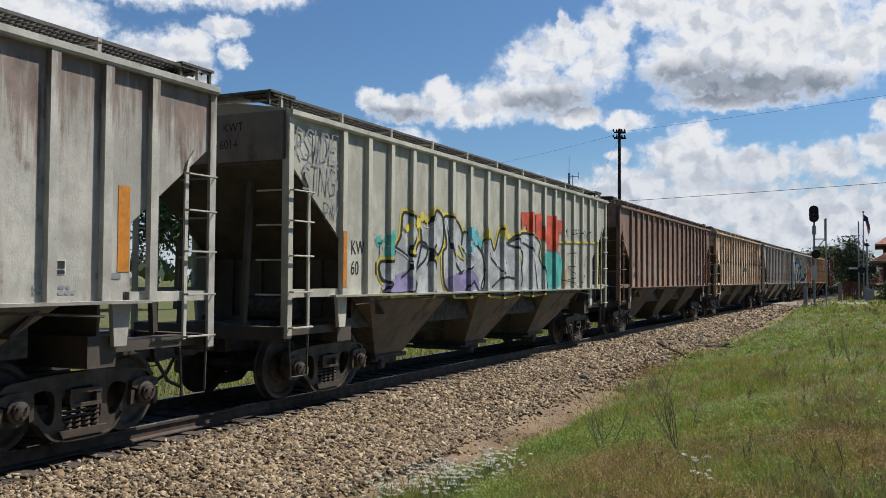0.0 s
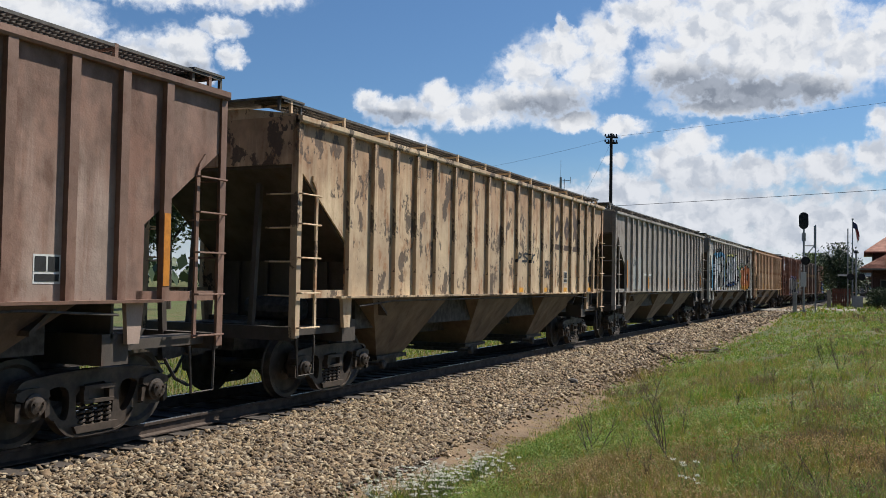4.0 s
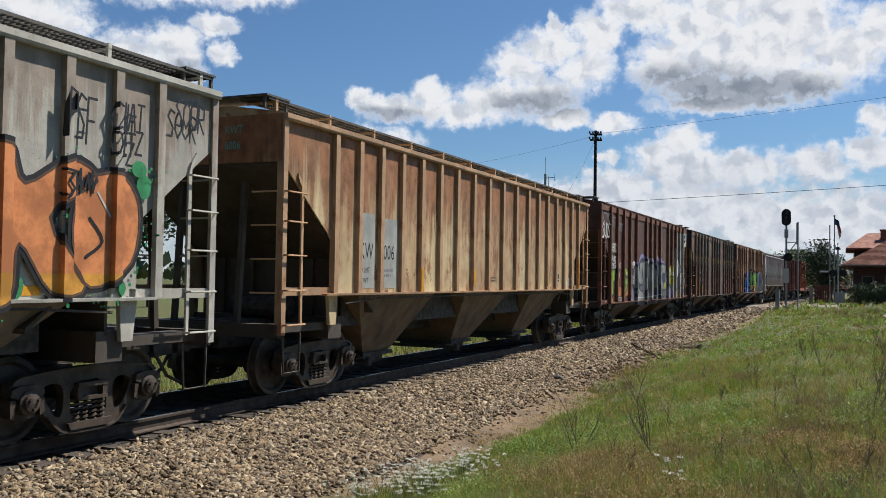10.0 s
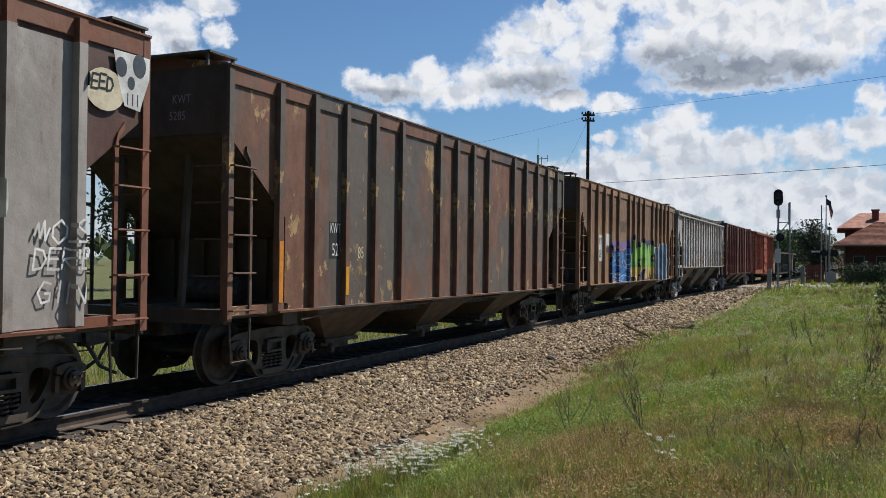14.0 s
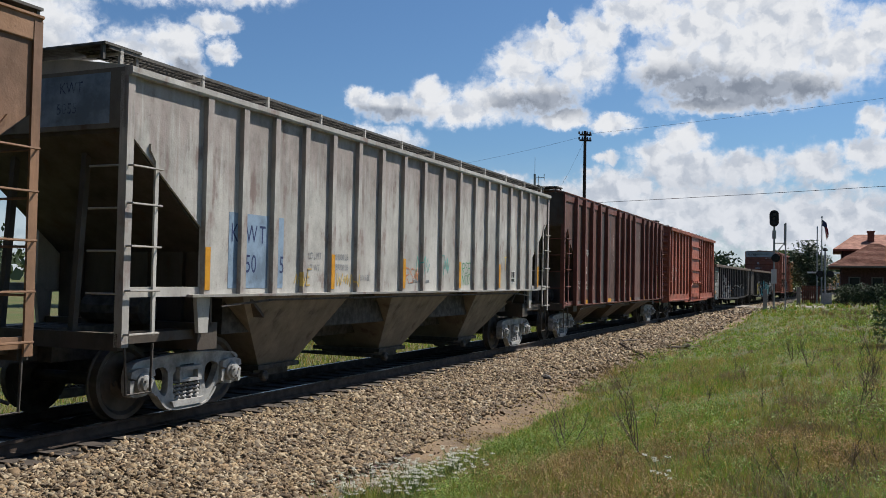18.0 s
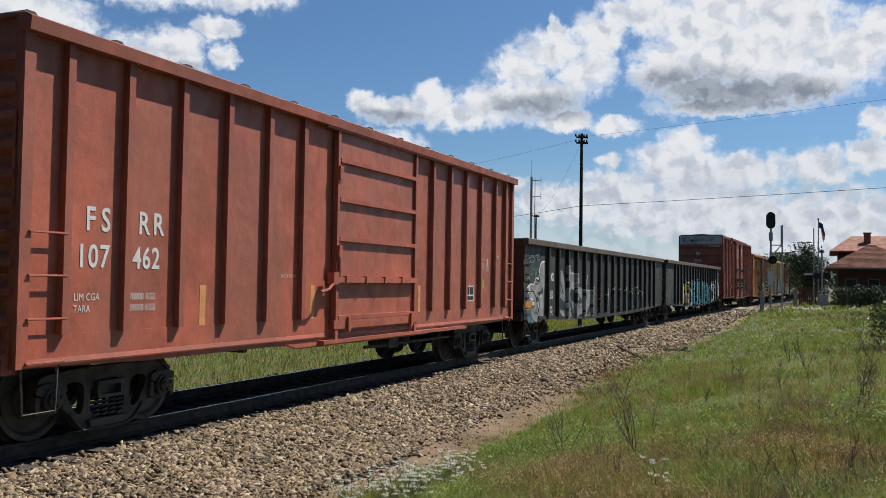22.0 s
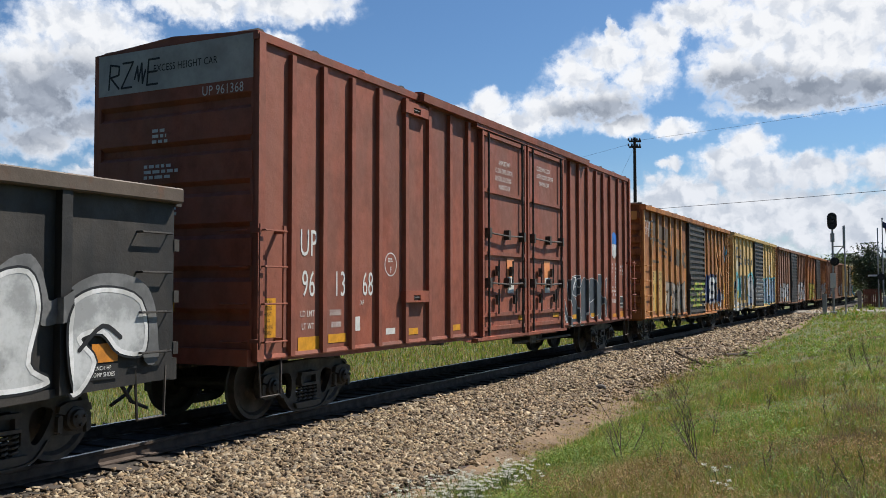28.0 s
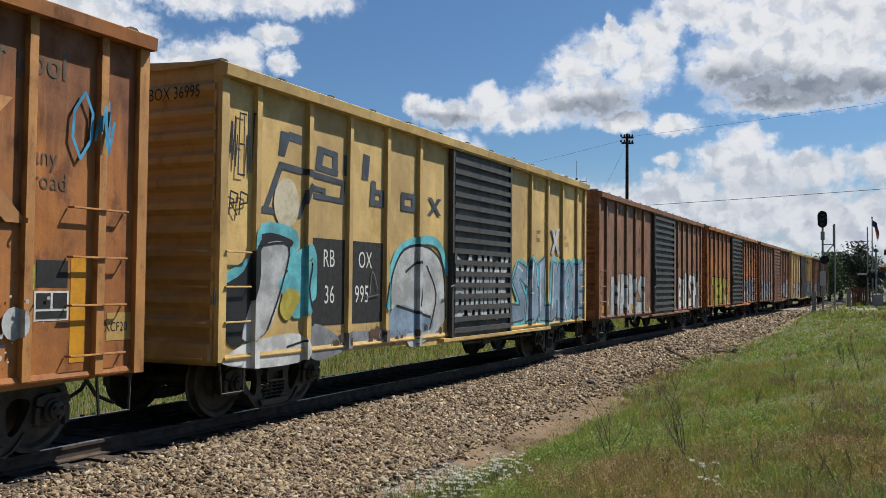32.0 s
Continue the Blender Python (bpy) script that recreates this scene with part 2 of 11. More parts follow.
def truck(car, y, mat, light=False):
    """A freight truck with two side frames, springs and two wheelsets."""
    tr = part("truck", "truck_bolster", lambda bm: (box(bm, -1.0, 1.0, -0.2, 0.2, 0.42, 0.66), box(bm, -0.5, 0.5, -0.28, 0.28, 0.62, 0.76)), M["steel_dark"], car, (0, y, 0))

    def rounded(pts, times=2):
        """Corners cut twice, as a casting's are."""
        for _ in range(times):
            pts = [q for i, p in enumerate(pts) for r in (pts[(i + 1) % len(pts)],) for q in ((p[0] * 0.75 + r[0] * 0.25, p[1] * 0.75 + r[1] * 0.25), (p[0] * 0.25 + r[0] * 0.75, p[1] * 0.25 + r[1] * 0.75))]
        return pts

    def plate(bm, loops, x0, x1):
        """A plate with openings: the outer loop first."""
        flat = [p for loop in loops for p in loop]
        faces = geometry.tessellate_polygon([[Vector((u, v, 0)) for u, v in loop] for loop in loops])
        near, far = [bm.verts.new((x1, u, v)) for u, v in flat], [bm.verts.new((x0, u, v)) for u, v in flat]
        for f in faces:
            bm.faces.new([near[i] for i in f])
            bm.faces.new([far[i] for i in f][::-1])
        k = 0
        for loop in loops:
            for i in range(len(loop)):
                j = (i + 1) % len(loop)
                bm.faces.new((near[k + i], near[k + j], far[k + j], far[k + i]))
            k += len(loop)

    def frame_mesh(bm):
        half = [(0.0, 0.80), (0.5, 0.79), (0.8, 0.76), (1.02, 0.74), (1.1, 0.62), (1.1, 0.36), (1.02, 0.29), (0.76, 0.30), (0.66, 0.36), (0.5, 0.15), (0.36, 0.06), (0.0, 0.05)]
        outer = rounded(half + [(-u, v) for u, v in half[-2:0:-1]])
        window = [(0.36, 0.64), (0.66, 0.63), (0.64, 0.50), (0.48, 0.25), (0.37, 0.27)]
        spring_box = [(-0.27, 0.64), (0.27, 0.64), (0.27, 0.16), (-0.27, 0.16)]
        plate(bm, [outer, rounded(window), rounded([(-u, v) for u, v in window][::-1]), rounded(spring_box, 1)], 0.95, 1.055)
        # flanges round the casting and the spring seat
        for i in range(len(outer)):
            p, q = outer[i], outer[(i + 1) % len(outer)]
            m = ((p[0] + q[0]) / 2, (p[1] + q[1]) / 2)
            if m[1] > 0.66 or (m[1] < 0.3 and abs(m[0]) < 0.6):
                slab(bm, [p, q, (q[0] * 0.95, q[1] * 0.945 + 0.022), (p[0] * 0.95, p[1] * 0.945 + 0.022)], 1.054, 1.085)
        slab(bm, [(-0.33, 0.18), (0.33, 0.18), (0.29, 0.10), (-0.29, 0.10)], 0.92, 1.10)
        # bolster end with its pocket
        slab(bm, [(-0.22, 0.62), (0.22, 0.62), (0.22, 0.57), (-0.22, 0.57)], 0.9, 1.13)
        slab(bm, [(-0.22, 0.57), (-0.15, 0.57), (-0.15, 0.44), (-0.22, 0.44)], 0.9, 1.12)
        slab(bm, [(0.15, 0.57), (0.22, 0.57), (0.22, 0.44), (0.15, 0.44)], 0.9, 1.12)
        slab(bm, [(-0.22, 0.46), (0.22, 0.46), (0.22, 0.42), (-0.22, 0.42)], 0.9, 1.13)
        slab(bm, [(-0.15, 0.57), (0.15, 0.57), (0.15, 0.46), (-0.15, 0.46)], 0.9, 1.04)
        for s in (1, -1):
            # adapter and pedestal jaws over each bearing
            slab(bm, rounded([(s * 0.70, 0.66), (s * 1.09, 0.66), (s * 1.12, 0.52), (s * 0.67, 0.52)], 1), 1.0, 1.12)
            slab(bm, [(s * 0.68, 0.52), (s * 0.74, 0.52), (s * 0.73, 0.33), (s * 0.67, 0.36)], 1.0, 1.11)
            slab(bm, [(s * 1.04, 0.52), (s * 1.11, 0.52), (s * 1.11, 0.34), (s * 1.05, 0.31)], 1.0, 1.11)

    def cap_mesh(bm):
        lathe(bm, [(-0.12, 0.12), (0.0, 0.135), (0.05, 0.13), (0.06, 0.10), (0.10, 0.095), (0.11, 0.05), (0.115, 0.01)], 16)
        for i in range(3):
            a = i * math.tau / 3 + 0.5
            tube(bm, [(0.1, 0.062 * math.cos(a), 0.062 * math.sin(a)), (0.135, 0.062 * math.cos(a), 0.062 * math.sin(a))], 0.02, 6)

    def coil(bm):
        pts = []
        for i in range(61):
            a = i / 60 * math.tau * 5
            pts.append((0.055 * math.cos(a), 0.055 * math.sin(a), i / 60 * 0.26))
        tube(bm, pts, 0.017, 5)

    for s in (1, -1):
        fr = part("side_frame", "side_frame", frame_mesh, mat, tr)
        if s < 0:
            fr.rotation_euler = (0, 0, math.pi)
        for dy in (-0.19, -0.065, 0.065, 0.19):
            part("spring", "spring", coil, mat, tr, (s * 1.02, dy, 0.17))
        for dy in (-0.89, 0.89):
            cp = part("bearing_cap", "bearing_cap", cap_mesh, mat, tr, (s * 1.09, dy, 0.478))
            if s < 0:
                cp.rotation_euler = (0, 0, math.pi)
    wheel_prof = [(-0.07, 0.08), (-0.07, 0.12), (-0.02, 0.2), (-0.02, 0.36), (-0.06, 0.4), (-0.06, 0.453), (0.0, 0.457), (0.045, 0.462), (0.055, 0.486), (0.075, 0.486), (0.08, 0.4), (0.03, 0.36), (0.03, 0.2), (0.09, 0.12), (0.09, 0.08)]
    for i, dy in enumerate((-0.89, 0.89)):
        def wheels(bm):
            lathe(bm, [(0.80 - x - 0.05, r * 1.045) for x, r in wheel_prof], 30)
            lathe(bm, [(-0.80 + x + 0.05, r * 1.045) for x, r in wheel_prof], 30)
            lathe(bm, [(-1.02, 0.07), (-0.8, 0.08), (-0.3, 0.085), (0.3, 0.085), (0.8, 0.08), (1.02, 0.07)], 12)
            for a in range(3):
                box(bm, 0.835, 0.845, 0.2 * math.cos(a * 2.1) - 0.03, 0.2 * math.cos(a * 2.1) + 0.03, 0.2 * math.sin(a * 2.1) - 0.03, 0.2 * math.sin(a * 2.1) + 0.03)
        ws = part("wheelset", "wheelset", wheels, M["wheel"], tr, (0, dy, 0.478))
        AXLES.append((i, ws))
    return tr


def coupler(car, h, s):
    def build(bm):
        box(bm, -0.08, 0.08, -0.55, 0.45, -0.09, 0.09)
        slab(bm, [(0.35, 0.15), (0.72, 0.14), (0.76, 0.05), (0.76, -0.12), (0.4, -0.16)], -0.02, 0.15)
        slab(bm, [(0.35, 0.12), (0.66, 0.1), (0.66, -0.1), (0.4, -0.12)], -0.16, -0.04)
        tube(bm, [(0.35, 0.2, -0.1), (0.33, 0.45, -0.4), (0.3, 0.75, -0.52)], 0.025, 6)
    c = part("coupler", "coupler", build, M["steel_dark"], car, (0, s * h, 0.84))
    if s < 0:
        c.rotation_euler = (0, 0, math.pi)


def ladder(car, x, y, s, zs, mat, width=0.44, z0=None, z1=None, name="ladder"):
    """A side ladder: two stiles with rungs, s tells which way it runs from y."""
    a, b = sorted((y, y + s * width))
    z0, z1 = (zs[0] if z0 is None else z0), (zs[-1] if z1 is None else z1)
    sx = 1 if x > 0 else -1

    def stiles(bm):
        for yy in (a, b):
            box(bm, min(x, x + sx * 0.02), max(x, x + sx * 0.02), yy - 0.025, yy + 0.025, z0, z1)
    lad = part(name, (name, x, a, b, z0, z1), stiles, mat, car)
    for z in zs:
        part("rung", ("rung", sx, round(b - a, 3)), lambda bm: tube(bm, [(0, a - (a + b) / 2 - 0.02, 0), (sx * 0.05, a - (a + b) / 2 - 0.02, 0), (sx * 0.05, b - (a + b) / 2 + 0.02, 0), (0, b - (a + b) / 2 + 0.02, 0)], 0.013, 5), mat, lad, (x + sx * 0.02, (a + b) / 2, z))
    return lad


def stirrup(car, x, y, mat, z0=0.98, z1=0.42, w=0.38):
    part("step", ("step", round(z0 - z1, 2), w), lambda bm: tube(bm, [(0, -w / 2 - 0.03, 0), (0.01, -w / 2, -(z0 - z1)), (0.01, w / 2, -(z0 - z1)), (0, w / 2 + 0.03, 0)], 0.018, 5), mat, car, (x, y, z0))


def ribs_at(car, ys, x, z0, z1, mat, depth=0.085, wide=0.13, name="side_post", base=None):
    base = wide * 1.12 if base is None else base
    for y in ys:
        for s in (1, -1):
            def build(bm):
                w, d = wide / 2, depth
                a = [(0, -base / 2), (d, -w), (d, w), (0, base / 2)]
                lo = [bm.verts.new((s * p, q, z0)) for p, q in a]
                hi = [bm.verts.new((s * p, q, z1)) for p, q in a]
                bm.faces.new(lo[::-1])
                bm.faces.new(hi)
                for i in range(4):
                    bm.faces.new((lo[i], lo[(i + 1) % 4], hi[(i + 1) % 4], hi[i]))
            part(name, (name, s, depth, wide, z0, z1), build, mat, car, (s * x, y, 0))


# ---- lettering and spray paint on a car's side ----
def letters(car, text, y, z, size, mat, x, gap=1.0, squeeze=1.0, name="lettering", bold=0.0, turn="side"):
    """Stencilled words, read from the camera's side; y is where they begin."""
    cu = bpy.data.curves.new("lettering", "FONT")
    cu.body, cu.size, cu.space_character, cu.offset, cu.resolution_u = text, size, gap, bold, 3
    tmp = bpy.data.objects.new("lettering", cu)
    me = bpy.data.meshes.new_from_object(tmp)
    bpy.data.objects.remove(tmp)
    me.materials.clear()
    me.materials.append(mat)
    ob = new(name, me)
    ob.parent = car
    if turn == "side":
        ob.matrix_basis = Matrix(((0, 0, 1, x), (squeeze, 0, 0, y), (0, 1, 0, z), (0, 0, 0, 1)))
    else:
        ob.matrix_basis = Matrix(((squeeze, 0, 0, x), (0, 0, -1, y), (0, 1, 0, z), (0, 0, 0, 1)))
    return ob


def bars(car, y, z, rows, wide, tall, mat, x, gap=1.7, seed=1, name="stencil_text", turn="side"):
    """Small writing too fine to read: rows of short bars."""
    rnd = random.Random(seed)

    def build(bm):
        for i in range(rows):
            q = 0.0
            end = wide * rnd.uniform(0.7, 1.0)
            while q < end - 0.02:
                w = min(tall * rnd.uniform(1.2, 3.4), end - q)
                zz = z - i * tall * gap
                if turn == "side":
                    co = [(x, y + q, zz), (x, y + q + w, zz), (x, y + q + w, zz + tall), (x, y + q, zz + tall)]
                else:
                    co = [(x + q, y, zz), (x + q + w, y, zz), (x + q + w, y, zz + tall), (x + q, y, zz + tall)]
                bm.faces.new([bm.verts.new(c) for c in co])
                q += w + tall * 0.7
    return tagged(part(name, ("bars", car.name, y, z, seed), build, mat, car), kind="stuff")


def patch(car, name, y0, y1, z0, z1, mat, x, label=""):
    return part(name, ("patch", round(y1 - y0, 3), round(z1 - z0, 3)), lambda bm: box(bm, -0.002, 0.002, 0, y1 - y0, 0, z1 - z0), mat, car, (x, y0, z0), label)


def end_patch(car, name, x0, x1, z0, z1, mat, y):
    return part(name, ("endpatch", round(x1 - x0, 3), round(z1 - z0, 3)), lambda bm: box(bm, 0, x1 - x0, -0.002, 0.002, 0, z1 - z0), mat, car, (x0, y, z0))


def clip_strip(poly, lo, hi):
    for bound, keep in ((lo, 1), (hi, -1)):
        out = []
        for i, p in enumerate(poly):
            q = poly[(i + 1) % len(poly)]
            pin, qin = (p[0] - bound) * keep >= 0, (q[0] - bound) * keep >= 0
            if pin:
                out.append(p)
            if pin != qin:
                f = (bound - p[0]) / (q[0] - p[0])
                out.append((bound, p[1] + f * (q[1] - p[1])))
        poly = out
        if len(poly) < 3:
            return []
    return poly


class Spray:
    """Paint laid over panels and posts alike: convex shapes cut at the posts' edges and set on the surface beneath."""

    def __init__(self, car, x, ys, depth, wide, name="graffiti"):
        self.car, self.x, self.name, self.lift = car, x, name, 0.004
        base = wide * 1.12
        self.strips = []
        last = -40.0
        for y in sorted(ys):
            self.strips.append((last, y - base / 2, 0.0, 0.0))
            self.strips.append((y - base / 2, y - wide / 2, 0.0, depth))
            self.strips.append((y - wide / 2, y + wide / 2, depth, depth))
            self.strips.append((y + wide / 2, y + base / 2, depth, 0.0))
            last = y + base / 2
        self.strips.append((last, 40.0, 0.0, 0.0))

    def shapes(self, polys, mat, label="", gap=0.0004, name=None):
        bm = bmesh.new()
        for poly in polys:
            ylo, yhi = min(p[0] for p in poly), max(p[0] for p in poly)
            self.lift += 0.000008
            for lo, hi, d0, d1 in self.strips:
                if hi <= ylo or lo >= yhi:
                    continue
                c = clip_strip(poly, lo, hi)
                if len(c) >= 3:
                    span = max(hi - lo, 1e-6)
                    bm.faces.new([bm.verts.new((self.x + self.lift + (d0 + (d1 - d0) * (p[0] - lo) / span if d0 != d1 else d0), p[0], p[1])) for p in c])
        name = name or self.name
        me = bpy.data.meshes.new(name)
        bm.to_mesh(me)
        bm.free()
        me.materials.append(mat)
        ob = tagged(new(name, me), kind="stuff")
        ob.parent = self.car
        if label:
            ob["label"] = label
        self.lift += gap
        return ob

    def disc(self, y, z, r, n=12, squash=1.0):
        return [(y + r * math.cos(i * math.tau / n), z + r * squash * math.sin(i * math.tau / n)) for i in range(n)]

    def block(self, pts, w, out, rnd, flare=1.25):
        """A sharp-cornered stroke that widens towards its ends."""
        for i in range(len(pts) - 1):
            p, q = pts[i], pts[i + 1]
            dy, dz = q[0] - p[0], q[1] - p[1]
            ln = math.hypot(dy, dz) or 1e-6
            uy, uz = dy / ln, dz / ln
            ny, nz = -uz * w / 2, uy * w / 2
            first, last = i == 0, i == len(pts) - 2
            a, b = (0.62 if first else 0.3) * w, (0.62 if last else 0.3) * w
            fa, fb = (flare if first else 1.0), (flare if last else 1.0)
            sk = rnd.uniform(-0.3, 0.3) * w
            p0, q0 = (p[0] - uy * a, p[1] - uz * a), (q[0] + uy * b, q[1] + uz * b)
            out.append([(p0[0] + ny * fa + uy * sk, p0[1] + nz * fa + uz * sk), (p0[0] - ny * fa - uy * sk, p0[1] - nz * fa - uz * sk), (q0[0] - ny * fb + uy * sk, q0[1] - nz * fb + uz * sk), (q0[0] + ny * fb - uy * sk, q0[1] + nz * fb - uz * sk)])
            if not last:
                out.append(self.disc(q[0], q[1], w * 0.5, 8))

    def stroke(self, pts, w, out, close=False):
        for i, p in enumerate(pts):
            out.append(self.disc(p[0], p[1], w / 2, 10))
            if i + 1 < len(pts):
                q = pts[i + 1]
                dy, dz = q[0] - p[0], q[1] - p[1]
                ln = math.hypot(dy, dz) or 1e-6
                ny, nz = -dz / ln * w / 2, dy / ln * w / 2
                out.append([(p[0] + ny, p[1] + nz), (p[0] - ny, p[1] - nz), (q[0] - ny, q[1] - nz), (q[0] + ny, q[1] + nz)])


# strokes of block letters on a unit square
STROKES = {
    "A": "0,0 .4,1 .6,1 1,0/.2,.35 .8,.35", "B": "0,0 0,1 .8,.9 .8,.6 .1,.5 .9,.45 .9,.1 0,0", "C": ".95,.9 .4,1 0,.6 0,.3 .4,0 .95,.1",
    "D": "0,0 0,1 .7,.9 1,.5 .7,.1 0,0", "E": "1,1 0,1 0,0 1,0/0,.5 .8,.5", "F": "1,1 0,1 0,0/0,.5 .8,.5", "G": ".95,.9 .4,1 0,.5 .4,0 1,.1 1,.45 .6,.45",
    "H": "0,0 0,1/1,0 1,1/0,.5 1,.5", "I": ".5,0 .5,1", "K": "0,0 0,1/.95,1 .1,.5 1,0", "L": "0,1 0,0 .9,0", "M": "0,0 .1,1 .5,.4 .9,1 1,0", "N": "0,0 0,1 1,0 1,1",
    "O": ".5,0 0,.3 0,.7 .5,1 1,.7 1,.3 .5,0", "P": "0,0 0,1 .9,.9 .9,.55 .05,.45", "R": "0,0 0,1 .9,.9 .9,.55 .1,.48 1,0", "S": "1,.9 .4,1 0,.75 .9,.35 .8,.05 0,.05",
    "T": "0,1 1,1/.5,1 .5,0", "U": "0,1 0,.2 .5,0 1,.2 1,1", "V": "0,1 .5,0 1,1", "W": "0,1 .25,0 .5,.7 .75,0 1,1", "X": "0,0 1,1/0,1 1,0", "Y": "0,1 .5,.5 1,1/.5,.5 .5,0",
    "Z": "0,1 1,1 0,0 1,0", "7": "0,1 1,1 .4,0", "5": "1,1 .1,1 .05,.55 .8,.55 .9,.15 0,.05", "3": "0,.95 .9,.9 .4,.55 .95,.3 .6,0 0,.1", "~": "0,.3 .2,.8 .4,.2 .6,.9 .8,.1 1,.6", "-": "0,.4 .5,1 1,.5 .5,0 0,.4",
}


def strokes_of(ch, y, z, w, h, lean=0.0):
    lines = []
    for line in STROKES.get(ch, STROKES["~"]).split("/"):
        pts = [tuple(map(float, p.split(","))) for p in line.split()]
        lines.append([(y + (u + lean * v) * w, z + v * h) for u, v in pts])
    return lines


def piece(sp, word, y0, y1, z0, z1, fill, edge, halo=None, fat=0.3, rim=0.07, seed=1, shine=None, jump=0.12, label="", sharp=True):
    """A large spray-painted word, letter by letter: halo, outline, fill and highlights."""
    rnd = random.Random(seed)
    n = len(word)
    step = (y1 - y0) / n
    h = z1 - z0
    glyphs, w = [], min(step, h) * fat
    for i, ch in enumerate(word):
        if ch == " ":
            continue
        dz = rnd.uniform(-jump, jump) * h
        glyphs.append(strokes_of(ch, y0 + (i + 0.12) * step + w / 3, z0 + w / 2 + max(dz, 0), step * 0.84 - w * 0.7, h - w - abs(dz), rnd.uniform(-0.12, 0.18)))
    if halo:
        for lines in glyphs:
            out = []
            for ln in lines:
                sp.stroke([(a + rnd.uniform(-0.05, 0.05), b + rnd.uniform(-0.05, 0.08)) for a, b in ln], w + rim * 5, out)
            sp.shapes(out, halo, gap=0.0, name="graffiti_halo")
        sp.lift += 0.0004
    for wide, mat in ((w + rim * 2, edge), (w, fill)):
        for lines in glyphs:
            out = []
            cut = random.Random(seed)
            for ln in lines:
                if sharp:
                    sp.block(ln, wide * 0.86, out, cut)
                else:
                    sp.stroke(ln, wide, out)
            sp.shapes(out, mat, label, gap=0.0, name="graffiti_letter" if mat is fill else "graffiti_outline")
        sp.lift += 0.0004
    if shine:
        for lines in glyphs:
            out = []
            for ln in lines:
                sp.stroke([(a - w * 0.22, b + w * 0.22) for a, b in ln[:2]], w * 0.14, out)
            sp.shapes(out, shine, gap=0.0, name="graffiti_highlight")
        sp.lift += 0.0004


def drawn(text, h, close):
    """A smooth line through the points of a drawing, given as pairs of distance along the car and height."""
    p = [tuple(map(float, q.split(","))) for q in text.split()]
    n = len(p)
    out = []
    for i in range(n if close else n - 1):
        a, b, c, d = (p[(i + j) % n] if close else p[min(max(i + j, 0), n - 1)] for j in (-1, 0, 1, 2))
        for k in range(4):
            t = k / 4
            out.append(tuple(0.5 * (2 * b[m] + (c[m] - a[m]) * t + (2 * a[m] - 5 * b[m] + 4 * c[m] - d[m]) * t * t + (3 * b[m] - a[m] - 3 * c[m] + d[m]) * t ** 3) for m in (0, 1)))
    if not close:
        out.append(p[-1])
    return [(u - h, v) for u, v in out]


def triangles(loop, low=-9.0, high=9.0):
    """An outline cut into triangles, and these at two heights."""
    out = []
    for f in geometry.tessellate_polygon([[Vector((u, v, 0)) for u, v in loop]]):
        c = clip_strip([(loop[i][1], loop[i][0]) for i in f], low, high)
        if len(c) >= 3:
            out.append([(u, v) for v, u in c])
    return out


def tag(sp, word, y, z, w, h, mat, thick=0.03, seed=1):
    """A thin handwritten spray tag, letter by letter."""
    rnd = random.Random(seed)
    n = len(word)
    for i, ch in enumerate(word):
        if ch == " ":
            continue
        out = []
        for ln in strokes_of(ch, y + i * w / n, z + rnd.uniform(-0.1, 0.1) * h, w / n * 0.8, h, 0.2):
            sp.stroke(ln, thick, out)
        sp.shapes(out, mat, gap=0.0, name="graffiti_tag")
    sp.lift += 0.0004


def cloud(sp, y0, y1, z0, z1, n, r, mat, seed=1):
    """Loose patches of sprayed colour."""
    rnd = random.Random(seed)
    out = []
    for _ in range(n):
        a, b = rnd.uniform(y0, y1), rnd.uniform(z0, z1)
        out.append(sp.disc(a, b, r * rnd.uniform(0.4, 0.75), 12, rnd.uniform(0.7, 1.3)))
        # the fringe of single drops
        for _ in range(16):
            out.append(sp.disc(a + rnd.gauss(0, 0.75) * r, b + rnd.gauss(0, 0.75) * r, r * rnd.uniform(0.03, 0.13), 6))
    sp.shapes(out, mat, name="spray_haze")


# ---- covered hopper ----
# soot, with the shade of the car ends put into its colour
SOOT_SHADE = paint("soot_shade_steel", (0.078, 0.062, 0.050), (0.10, 0.055, 0.035), 0.3, 0.4, 0.3, 91.0)
# posts stand closer together towards the ends
POSTS = [1.45, 2.22, 2.98, 3.78, 4.6, 5.45, 6.3, 7.2, 8.1, 9.0, 9.92, 10.82, 11.63, 12.4, 13.2, 13.98, 14.7, 15.4]
EAVE = 4.25


